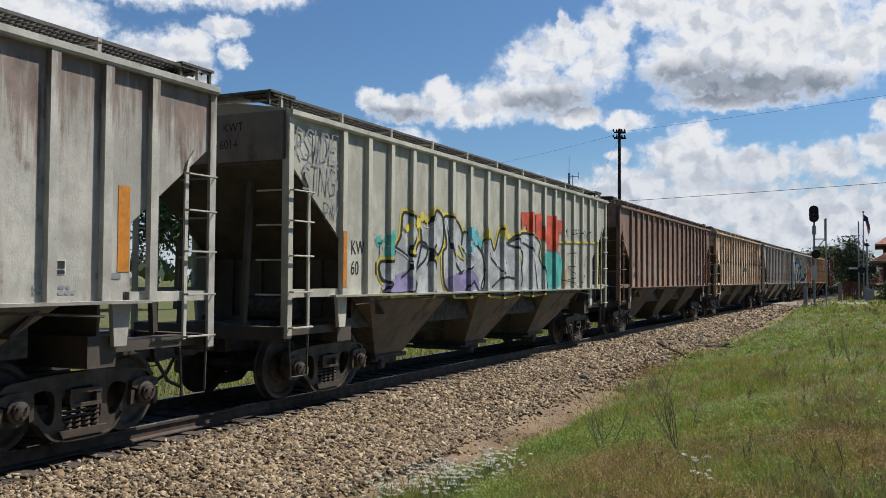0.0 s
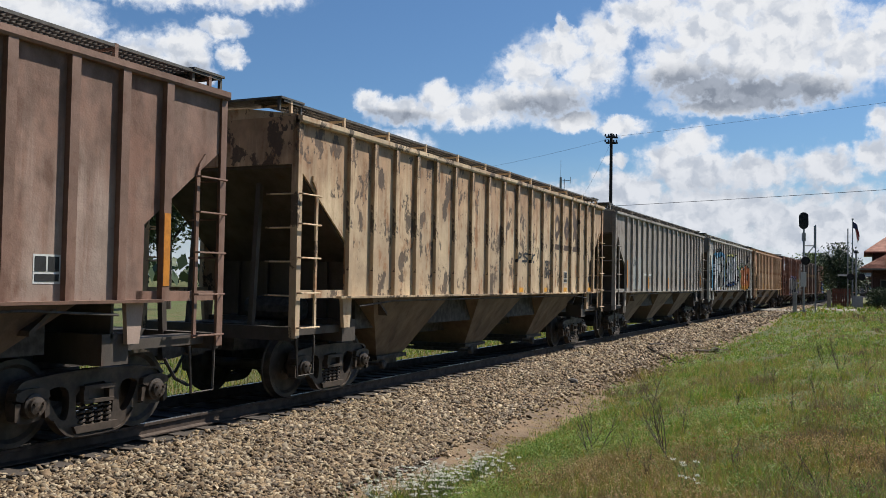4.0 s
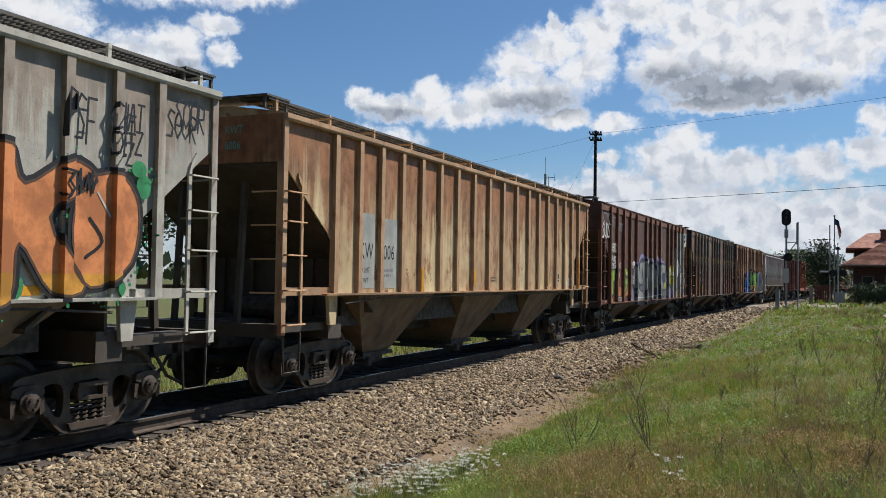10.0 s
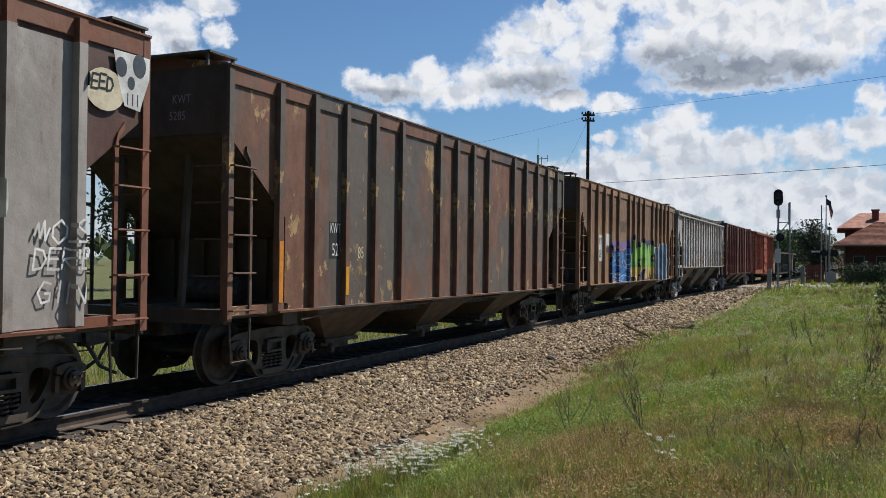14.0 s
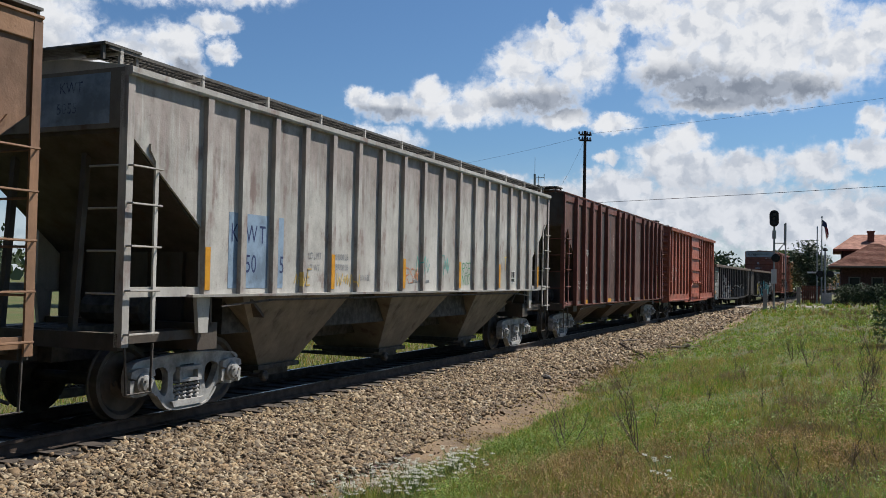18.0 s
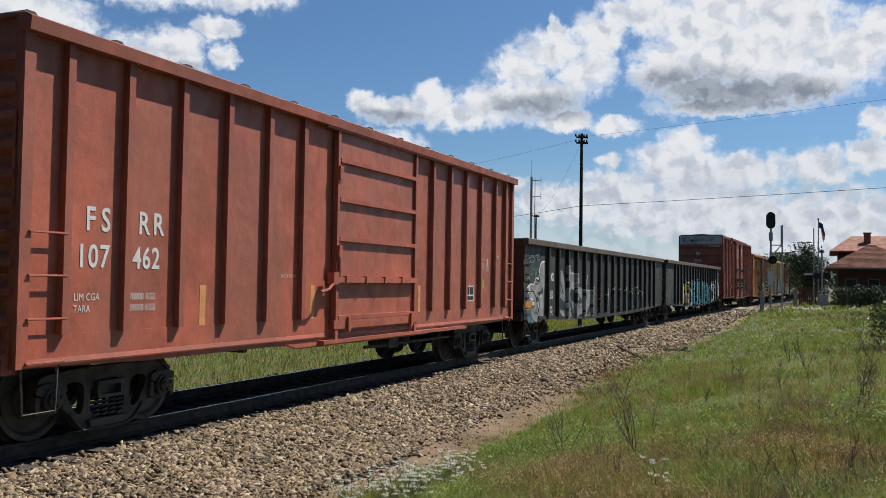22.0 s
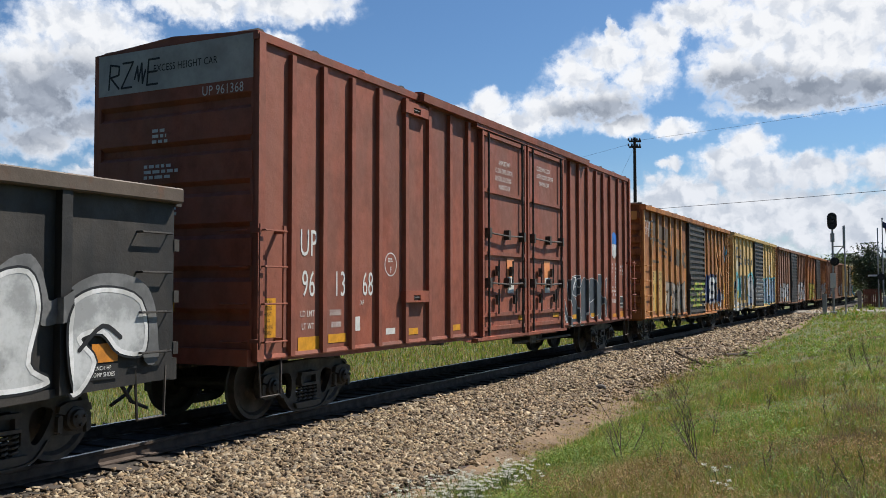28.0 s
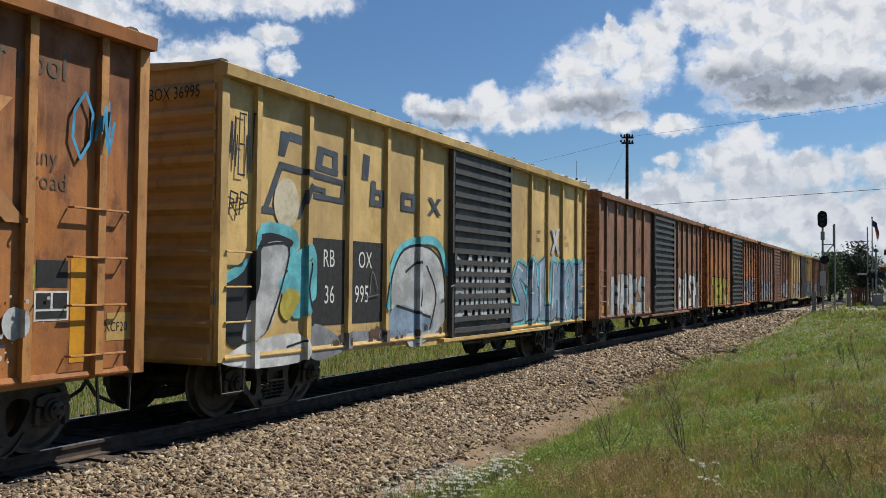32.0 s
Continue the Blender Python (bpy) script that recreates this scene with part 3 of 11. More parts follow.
def hopper(label, L, mat, gear, ribs, rib_mat=None, board=True, under=None, dark=None, ZS=1.58, deep=0.066, top=0.0, end_mat=None, inset=1.68):
    h = L / 2
    ZE = EAVE + top
    rib_mat, under, dark = rib_mat or mat, under or mat, dark or M["steel_dark"]
    car = tagged(empty("hopper_car"), label, "railcar", "cars of the freight train")
    c = 1.4
    ys = [d - h for d in ribs] if isinstance(ribs, list) else [d * L / 16.5 - h for d in POSTS]
    for s in (1, -1):
        part("side_sheet", ("hop_side", L, s, ZS, top), lambda bm: slab(bm, [(-h, ZE), (h, ZE), (h, 3.54), (h - c, 2.45), (h - c, ZS), (-h + c, ZS), (-h + c, 2.45), (-h, 3.54)], min(s * 1.42, s * 1.45), max(s * 1.42, s * 1.45)), mat, car)
        if top:
            part("top_chord", ("hop_plate", L, s), lambda bm: bar(bm, [(s * q, z) for q, z in ((-0.01, 0), (0.022, 0), (0.026, 0.01), (0.026, 0.235), (0.05, 0.245), (0.05, 0.27), (-0.01, 0.27))], -h, h), rib_mat, car, (s * 1.45, 0, ZE - 0.26))
        else:
            part("top_chord", ("hop_chord", L), lambda bm: bar(bm, [(-0.03, 0), (0.07, 0), (0.085, 0.03), (0.085, 0.1), (-0.03, 0.12)], -h, h), rib_mat, car, (s * 1.45 if s > 0 else -1.47, 0, ZE - 0.1))
        part("side_sill", ("hop_sill", L, ZS), lambda bm: bar(bm, [(-0.1, 0), (0.05, 0), (0.055, 0.035), (-0.1, 0.035)], -h + c - 0.25, h - c + 0.25), rib_mat, car, (s * 1.5 if s > 0 else -1.45, 0, ZS - 0.03))
    ribs_at(car, ys, 1.45, ZS, ZE - 0.06, rib_mat, deep, 0.12)
    # roof, hatches and running boards
    part("roof", ("hop_roof", L), lambda bm: bar(bm, [(-1.44, 0), (1.44, 0), (1.44, 0.02), (0.5, 0.16), (-0.5, 0.16), (-1.44, 0.02)], -h, h), mat, car, (0, 0, ZE))
    part("hatch", ("hop_hatch", L), lambda bm: bar(bm, [(-0.32, 0), (0.32, 0), (0.3, 0.1), (0.2, 0.14), (-0.2, 0.14), (-0.3, 0.1)], -h + 1.2, h - 1.2), rib_mat, car, (0, 0, ZE + 0.15))
    if board:
        def grating(bm):
            for x in (-0.26, -0.13, 0.0, 0.13, 0.26):
                box(bm, x - 0.008, x + 0.008, -h - 0.1, h + 0.1, 0, 0.035)
            q = -h - 0.1
            while q < h + 0.1:
                box(bm, -0.26, 0.26, q, q + 0.014, 0.003, 0.03)
                q += 0.075
        for s in (1, -1):
            wb = part("running_board", ("hop_board", L), grating, M["grate"], car, (s * 1.0, 0, ZE + (0.05 if top else 0.2)))
            k = int(L / 1.5)
            for i in range(k + 1):
                part("board_bracket", "hop_bracket", lambda bm: (box(bm, -0.27, 0.27, -0.02, 0.02, -0.03, 0), box(bm, 0.23, 0.27, -0.025, 0.025, -0.15, 0.045)), rib_mat, wb, (0 if s > 0 else 0, -h + 0.1 + (L - 0.2) * i / k, 0))
    for s in (1, -1):
        part("end_platform", "hop_endboard", lambda bm: (box(bm, -1.28, 1.28, -0.3, 0.3, 0, 0.03), [box(bm, x - 0.02, x + 0.02, e - 0.02, e + 0.02, -0.17, 0) for x in (-1.22, 1.22) for e in (-0.27, 0.27)]), M["grate"], car, (0, s * (h - 0.12), ZE + (0.14 if top else 0.24)))
    # ends
    for s in (1, -1):
        y = s * h
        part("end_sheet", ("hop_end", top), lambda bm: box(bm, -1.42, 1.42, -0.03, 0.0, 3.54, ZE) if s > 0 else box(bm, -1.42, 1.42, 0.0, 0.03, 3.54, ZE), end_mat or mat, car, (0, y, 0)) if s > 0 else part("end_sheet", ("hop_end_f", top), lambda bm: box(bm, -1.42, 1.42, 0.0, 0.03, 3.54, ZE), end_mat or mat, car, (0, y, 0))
        part("slope_sheet", ("hop_slope", s), lambda bm: slab(bm, [(-s * 0.03, 3.54), (-s * 2.9, 1.28), (-s * 2.9, 1.23), (-s * 0.03, 3.49)], -1.41, 1.41), SOOT_SHADE, car, (0, y, 0))
        part("end_beam", ("hop_beam", s), lambda bm: box(bm, -1.42, 1.42, min(-s * 0.14, 0), max(-s * 0.14, 0), 0.94, 1.14), SOOT_SHADE, car, (0, y, 0))
        part("bolster", ("hop_bolster", s), lambda bm: box(bm, -1.36, 1.36, min(-s * 1.9, -s * 1.5), max(-s * 1.9, -s * 1.5), 0.85, 1.2), SOOT_SHADE, car, (0, y, 0))
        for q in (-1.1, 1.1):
            part("sill_arm", ("hop_arm", s), lambda bm: box(bm, -0.2, 0.2, min(-s * 1.5, -s * 0.14), max(-s * 1.5, -s * 0.14), 1.0, 1.12), SOOT_SHADE, car, (q, y, 0))
        # plate and ribs added to darken the open gap between cars
        part("added_end_plate", ("hop_bulk", s), lambda bm: box(bm, -1.36, 1.36, min(-s * 1.78, -s * 1.74), max(-s * 1.78, -s * 1.74), 1.15, 2.14), SOOT_SHADE, car, (0, y, 0))
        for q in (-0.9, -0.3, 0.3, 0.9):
            part("added_plate_rib", ("hop_brib", s), lambda bm: box(bm, -0.03, 0.03, min(-s * 1.74, -s * 1.68), max(-s * 1.74, -s * 1.68), 1.15, 2.14), SOOT_SHADE, car, (q, y, 0))
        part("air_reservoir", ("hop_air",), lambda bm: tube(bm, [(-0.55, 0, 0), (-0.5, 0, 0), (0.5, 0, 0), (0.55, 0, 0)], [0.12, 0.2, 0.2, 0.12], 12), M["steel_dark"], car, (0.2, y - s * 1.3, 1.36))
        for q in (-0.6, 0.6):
            part("end_strut", ("hop_strut", s), lambda bm: slab(bm, [(-s * 0.08, 1.1), (-s * 0.16, 1.1), (-s * 0.3, 3.25), (-s * 0.22, 3.3)], -0.04, 0.04), SOOT_SHADE, car, (q, y, 0))
        for sx in (1, -1):
            part("corner_post", ("hop_post", s, sx, top), lambda bm: (box(bm, min(0, sx * 0.03), max(0, sx * 0.03), min(0, -s * 0.11), max(0, -s * 0.11), 0.98, ZE - 0.05), box(bm, min(0, -sx * 0.09), max(0, -sx * 0.09), min(0, -s * 0.02), max(0, -s * 0.02), 0.98, ZE - 0.05)), rib_mat, car, (sx * 1.452, y, 0))
            st = part("ladder", ("hop_lad", s, sx), lambda bm: slab(bm, [(-s * 0.50, 1.1), (-s * 0.55, 1.1), (-s * 0.55, 3.1), (-s * 0.50, 3.27), (-s * 0.40, 3.4), (-s * 0.40, 3.32), (-s * 0.49, 3.2)], min(sx * 1.45, sx * 1.48), max(sx * 1.45, sx * 1.48)), rib_mat, car, (0, y, 0))
            for z in (1.13, 1.64, 2.16, 2.66, 3.1):
                part("rung", ("hop_rung", sx), lambda bm: tube(bm, [(0, -0.27, 0), (sx * 0.06, -0.25, 0), (sx * 0.06, 0.25, 0), (0, 0.27, 0)], 0.014, 5), rib_mat, st, (sx * 1.48, -s * 0.3, z))
            for z in (1.6, 2.1, 2.6, 3.1):
                part("end_rung", "hop_endrung", lambda bm: tube(bm, [(-0.24, 0, 0), (0.24, 0, 0)], 0.014, 5), rib_mat, car, (sx * 1.15, y - s * 0.01, z))
            stirrup(car, sx * 1.44, y - s * 0.33, dark, 1.0, 0.42, 0.4)
            part("sill_step", ("hop_bar", s, ZS), lambda bm: box(bm, -0.06, 0.03, min(-s * 0.05, -s * 1.5), max(-s * 0.05, -s * 1.5), ZS - 0.02, ZS + 0.1), rib_mat, car, (sx * 1.42, y, 0))
            if ZS > 1.3:
                part("bolster_plate", ("hop_bol", s, ZS), lambda bm: slab(bm, [(-s * 1.36, ZS - 0.02), (-s * 1.64, ZS - 0.02), (-s * 1.60, ZS - 0.5), (-s * 1.42, ZS - 0.5)], -0.03, 0.03), mat, car, (sx * 1.41, y, 0))
        coupler(car, h, s)
        truck(car, y - s * inset, gear)
    part("centre_sill", ("sill", L), lambda bm: box(bm, -0.3, 0.3, -h + 0.1, h - 0.1, 0.74, 1.16), dark, car)
    part("belly", ("belly", L, ZS), lambda bm: box(bm, -1.05, 1.05, -h + 2.4, h - 2.4, 1.0 if ZS > 1.3 else 0.85, ZS + 0.02), dark, car)
    # three discharge bays
    for s in (-1, 0, 1):
        yo = s * (h - 4.3)

        def bay(bm):
            a, b = (-h + 2.3, -h + 5.4) if s < 0 else (-1.4, 1.4) if s == 0 else (h - 5.4, h - 2.3)
            if ZS < 1.3:
                a, b = a + 0.25 * (s >= 0), b - 0.25 * (s <= 0)
            top = [bm.verts.new(p) for p in ((-1.46, a - yo, ZS), (1.46, a - yo, ZS), (1.46, b - yo, ZS), (-1.46, b - yo, ZS))]
            low = [bm.verts.new(p) for p in ((-0.7, -0.5, 0.42), (0.7, -0.5, 0.42), (0.7, 0.5, 0.42), (-0.7, 0.5, 0.42))]
            bm.faces.new(top)
            bm.faces.new(low[::-1])
            for k in range(4):
                bm.faces.new((top[k], top[(k + 1) % 4], low[(k + 1) % 4], low[k]))
        bp = part("discharge_bay", ("hop_bay", L, s, ZS), bay, under, car, (0, yo, 0))
        part("outlet_gate", "hop_gate", lambda bm: (box(bm, -0.76, 0.76, -0.58, 0.58, 0.36, 0.43), box(bm, -0.6, 0.6, -0.48, 0.48, 0.24, 0.36), box(bm, -0.7, 0.7, -0.74, -0.66, 0.27, 0.34)), dark, bp)
        part("gate_shaft", "hop_shaft", lambda bm: tube(bm, [(-0.95, -0.7, 0.3), (0.95, -0.7, 0.3)], 0.03, 8), dark, bp)
        part("gate_capstan", "hop_cap", lambda bm: lathe(bm, [(0.9, 0.07), (0.92, 0.085), (0.98, 0.085), (1.0, 0.06)], 10, (0, -0.7, 0.3)), dark, bp)
    part("brake_pipe", ("hop_pipe", L, ZS), lambda bm: tube(bm, [(1.49, -h + 1.8, ZS - 0.16), (1.49, -h + 3, ZS - 0.09), (1.49, h - 3, ZS - 0.09), (1.49, h - 1.8, ZS - 0.16)], 0.016, 5), dark, car)
    return car, ys, Spray(car, 1.45, ys, deep, 0.12)


# ---- boxcar ----
def boxcar(label, L, mat, zs, ze, ribs, doors, door_mat, rib_mat=None, end_mat=None, roof_mat=None, steps=True, track=0.0, flat_end=False, rib_deep=0.068, rungs=(1.0, 1.45, 1.9, 2.35), rib_low=0.08, grab=(0.36, 0.26), pitch=0.3, ladder=False):
    h = L / 2
    rib_mat, end_mat, roof_mat = rib_mat or mat, end_mat or mat, roof_mat or mat
    car = tagged(empty("boxcar"), label, "railcar", "cars of the freight train")
    for s in (1, -1):
        part("side_wall", ("box_side", L, zs, ze, s), lambda bm: slab(bm, [(-h, ze - 0.02), (h, ze - 0.02), (h, zs + 0.05), (h - 1.9, zs), (2.9, zs), (2.4, zs - 0.08), (-2.4, zs - 0.08), (-2.9, zs), (-h + 1.9, zs), (-h, zs + 0.05)], min(s * 1.43, s * 1.46), max(s * 1.43, s * 1.46)), mat, car)
        reach = h - 4.45 if flat_end else h + 0.02
        if flat_end:
            part("roof_edge", ("box_roof_edge", L), lambda bm: bar(bm, [(-0.03, -0.1), (0.045, -0.1), (0.05, 0.0), (-0.03, 0.01)], -h - 0.02, h + 0.02), roof_mat, car, (s * 1.46 if s > 0 else -1.475, 0, ze - 0.002))
        part("eave", ("box_eave", L, ze), lambda bm: bar(bm, [(-0.03, -0.17), (0.15, -0.17), (0.165, -0.03), (0.1, 0.0), (-0.03, 0.01)], -reach, reach), roof_mat, car, (s * 1.46 if s > 0 else -1.515, 0, ze + (0.05 if flat_end else 0)))
        part("side_sill", ("box_sill", L, zs), lambda bm: bar(bm, [(-0.02, 0.0), (0.03, 0.0), (0.035, 0.02), (0.02, 0.07), (-0.02, 0.07)], -h + 0.05, h - 0.05), mat, car, (s * 1.46 if s > 0 else -1.495, 0, zs + 0.06))
        for sy in (1, -1):
            part("corner_post", ("box_post", ze - zs), lambda bm: box(bm, -0.07, 0.07, -0.07, 0.07, 0, ze - zs - 0.07), rib_mat, car, (s * 1.455, sy * (h - 0.07), zs + 0.05))
    ribs_at(car, ribs, 1.46, zs + rib_low, ze - 0.15, rib_mat, rib_deep, 0.1)
    if rib_low > 0.2:
        for s in (1, -1):
            part("sill_band", ("box_band", L, zs, s), lambda bm: (slab(bm, [(-h + 0.1, zs + 0.06), (h - 0.1, zs + 0.06), (h - 0.1, zs + rib_low), (-h + 0.1, zs + rib_low)], min(s * 1.455, s * 1.468), max(s * 1.455, s * 1.468)), slab(bm, [(-2.4, zs - 0.06), (2.4, zs - 0.06), (2.9, zs + 0.06), (-2.9, zs + 0.06)], min(s * 1.455, s * 1.468), max(s * 1.455, s * 1.468))), mat, car)

    def roof(bm):
        bar(bm, [(-1.5, 0), (1.5, 0), (1.5, 0.015), (0, 0.12), (-1.5, 0.015)], -h, h)
    rf = part("roof", ("box_roof", L), roof, roof_mat, car, (0, 0, ze))
    k = int(L / 1.25)
    for i in range(k + 1):
        part("roof_seam", "box_seam", lambda bm: (slab(bm, [(-0.09, 0.0), (0.09, 0.0), (0.05, 0.035), (-0.05, 0.035)], -1.42, 1.42)), SOOT_SHADE, rf, (0, -h + 0.15 + (L - 0.3) * i / k, 0.045))

    def corrug(s):
        def build(bm):
            if flat_end:
                loop = [(0, zs)]
                z = zs + 0.1
                while z < ze - 0.75:
                    loop += [(0, z), (0.07, z + 0.06), (0.07, z + 0.42), (0, z + 0.48)]
                    z += 0.58
                loop += [(0, ze), (-0.06, ze), (-0.06, zs)]
            else:
                loop = [(0, zs)]
                z = zs + 0.12
                while z < ze - 0.42:
                    loop += [(0, z), (0.08, z + 0.07), (0.08, z + pitch - 0.15), (0, z + pitch - 0.08)]
                    z += pitch
                loop += [(0, ze), (-0.06, ze), (-0.06, zs)]
            slab(bm, [(-s * 0.06 + s * a, b) for a, b in loop], -1.42, 1.42)
        return build
    for s in (1, -1):
        part("end_wall", ("box_end", zs, ze, s, flat_end, pitch), corrug(s), end_mat, car, (0, s * h, 0))
        part("roof_end", ("box_gable", s), lambda bm: slab(bm, [(0, -0.02), (0, 0.0)] + [(-s * 0.02, 0.0), (-s * 0.02, -0.02)], -1.5, 1.5), end_mat, car, (0, s * h, ze + 0.01))
        part("end_sill", ("box_endsill", s), lambda bm: box(bm, -1.42, 1.42, min(0, -s * 0.2), max(0, -s * 0.2), 0.84, 1.06), end_mat, car, (0, s * (h + 0.08), 0))
        for sx in (1, -1):
            x = 1.535 if sx > 0 else -1.535
            for z in rungs:
                part("grab_iron", ("box_rung", sx, grab), lambda bm: tube(bm, [(0, -grab[1], 0), (sx * 0.07, 0.01 - grab[1], 0), (sx * 0.07, grab[1] - 0.01, 0), (0, grab[1], 0)], 0.013, 5), rib_mat, car, (sx * (1.6 if ladder else 1.47), s * (h - grab[0]), z + zs - 0.9))
                part("end_grab_iron", ("box_erung", s), lambda bm: tube(bm, [(-0.2, 0, 0), (-0.19, s * 0.08, 0), (0.19, s * 0.08, 0), (0.2, 0, 0)], 0.013, 5), rib_mat, car, (sx * 1.15, s * (h + 0.01), z + zs - 0.9))
            if ladder:
                for q in (-grab[1], grab[1]):
                    part("ladder_rail", ("box_rail", sx), lambda bm: (box(bm, -0.012, 0.012, -0.03, 0.03, zs + 0.22, zs + 1.86), [box(bm, min(0, -sx * 0.16), max(0, -sx * 0.16), -0.025, 0.025, v, v + 0.05) for v in (zs + 0.3, zs + 1.75)]), rib_mat, car, (sx * 1.61, s * (h - grab[0]) + q, 0))
            stirrup(car, sx * 1.45, s * (h - 0.36), M["steel_dark"], zs + 0.1, 0.42, 0.42)
        coupler(car, h, s)
        truck(car, s * (h - 1.75), M["truck_black"])
    part("centre_sill", ("boxsill", L), lambda bm: (box(bm, -0.3, 0.3, -h + 0.1, h - 0.1, 0.78, 1.1), box(bm, -1.4, 1.4, -h + 0.2, h - 0.2, 1.08, 1.14), [box(bm, -1.4, 1.4, q - 0.05, q + 0.05, 0.8, 1.08) for q in (-3.6, -1.2, 1.2, 3.6)]), M["steel_dark"], car)
    part("brake_cylinder", "box_brake", lambda bm: (lathe(bm, [(0, 0.12), (0.02, 0.2), (0.5, 0.2), (0.52, 0.12)], 12, (0.6, 2.2, 0.72)), box(bm, 0.8, 1.25, 1.2, 1.6, 0.55, 0.85), tube(bm, [(1.2, 0.3, 0.62), (1.2, 4.2, 0.62)], 0.03, 6)), M["steel_dark"], car)
    for (y0, y1, style) in doors:
        for s in (1, -1):
            door(car, s, y0, y1, zs + 0.02, ze - 0.2, style, door_mat, mat)
    return car, Spray(car, 1.46, ribs, rib_deep, 0.1)


def door(car, s, y0, y1, z0, z1, style, mat, frame_mat):
    """A side door: style 'rib' has close horizontal ribs, 'panel' a few wide ones, 'plug' a frame with lock rods."""
    w, hh = y1 - y0, z1 - z0
    sx = lambda a, b: (min(s * a, s * b), max(s * a, s * b))

    def leaf(bm):
        box(bm, *sx(0.0, 0.05), 0, w, 0.16 if style == "panel" else 0, hh)
    d = part("door", ("door", style, s, round(w, 3), round(hh, 3)), leaf, mat, car, (s * 1.475, y0, z0))
    for a in (0.0, w - 0.08):
        part("door_edge", ("dedge", s, round(hh, 3)), lambda bm: box(bm, *sx(0.05, 0.1), 0, 0.08, 0, hh), mat, d, (0, a, 0))
    rows = {"rib": [0.08 + 0.22 * i for i in range(int((hh - 0.2) / 0.22) + 1)], "panel": [0.3, 0.95, 1.6, 2.25, 2.9], "plug": [0.12, 0.4, 1.66, 2.94, hh - 0.12]}[style]
    for q in rows:
        def rib(bm):
            e, t, d = {"rib": (0.08, 0.10, 0.055), "panel": (0.08, 0.07, 0.06), "plug": (0.08, 0.08, 0.045)}[style]
            slab(bm, [(e, -t / 2), (w - e, -t / 2), (w - e - 0.02, t / 2), (e + 0.02, t / 2)], *sx(0.05, 0.05 + d))
        part("door_rib", ("drib", style, s, round(w, 3)), rib, mat, d, (0, 0, q + 0.05))
    if style == "plug":
        # dark steel stands in for the shade on rods coloured like the door
        for a in (0.12 * w, 0.9 * w):
            part("lock_rod", ("rod", s, round(hh, 2)), lambda bm: tube(bm, [(s * 0.11, 0, 0.02), (s * 0.11, 0, hh - 0.02)], 0.025, 6), M["steel_dark"], d, (0, a, 0))
        for zz in (1.1, 2.12):
            part("cross_rod", ("crod", s, round(w, 2)), lambda bm: (tube(bm, [(s * 0.13, 0.1 * w, 0), (s * 0.15, 0.5 * w, -0.03), (s * 0.13, 0.92 * w, 0)], 0.02, 6), [box(bm, *sx(0.05, 0.17), q * w - 0.05, q * w + 0.05, -0.1, 0.1) for q in (0.11, 0.53, 0.9)]), M["steel_dark"], d, (0, 0, zz))
        for a, b in ((0.3, 1.35), (0.62, 1.35), (0.3, 0.75), (0.7, 0.75)):
            part("lock_handle", ("lockh", s), lambda bm: (tube(bm, [(s * 0.13, 0.02, -0.3), (s * 0.15, 0, 0.22)], 0.02, 6), box(bm, *sx(0.08, 0.14), -0.05, 0.05, -0.1, 0.1)), M["steel_dark"], d, (0, a * w, b))
    else:
        if style == "panel":
            part("bottom_rail", ("dbot", s, round(w, 3)), lambda bm: (box(bm, *sx(0.0, 0.11), -0.06, w + 0.04, 0.17, 0.31), [box(bm, *sx(0.11, 0.15), q, q + 0.09, 0.12, 0.36) for q in (0.35, w - 0.3)]), mat, d)
            part("lock_bar", ("dbar", s, round(w, 3)), lambda bm: (box(bm, *sx(0.11, 0.16), -0.12, w - 0.06, 0.93, 1.02), [box(bm, *sx(0.1, 0.18), q, q + 0.03, 0.92, 1.04) for q in (0.2, 0.9, 1.6, 2.3)]), mat, d)
            part("door_hook", ("dhook", s), lambda bm: (box(bm, *sx(0.08, 0.2), -0.24, -0.08, 0.9, 1.1), tube(bm, [(s * 0.16, -0.15, 0.95), (s * 0.2, -0.4, 0.82), (s * 0.18, -0.6, 0.78)], 0.025, 6), box(bm, *sx(0.06, 0.13), 0.02, 0.14, 2.62, 2.85)), mat, d)
        part("latch", ("latch", s), lambda bm: (box(bm, *sx(0.05, 0.14), 0.0, 0.1, -0.1, 0.1), tube(bm, [(s * 0.12, 0.05, -0.1), (s * 0.12, 0.05, -0.5), (s * 0.12, -0.15, -0.55)], 0.018, 5)), mat, d, (0, 0.02, hh * 0.42))
    far = w * 1.05 if style == "plug" else w * 1.85
    for nm, zz, t in (("lower_door_track", -0.06, 0.06), ("upper_door_track", hh, 0.09)):
        part(nm, ("dtrack", s, round(far, 2), t), lambda bm: box(bm, *sx(0.0, 0.12), -w * 0.12, far, 0, t), frame_mat, car, (s * 1.465, y0, z0 + zz))


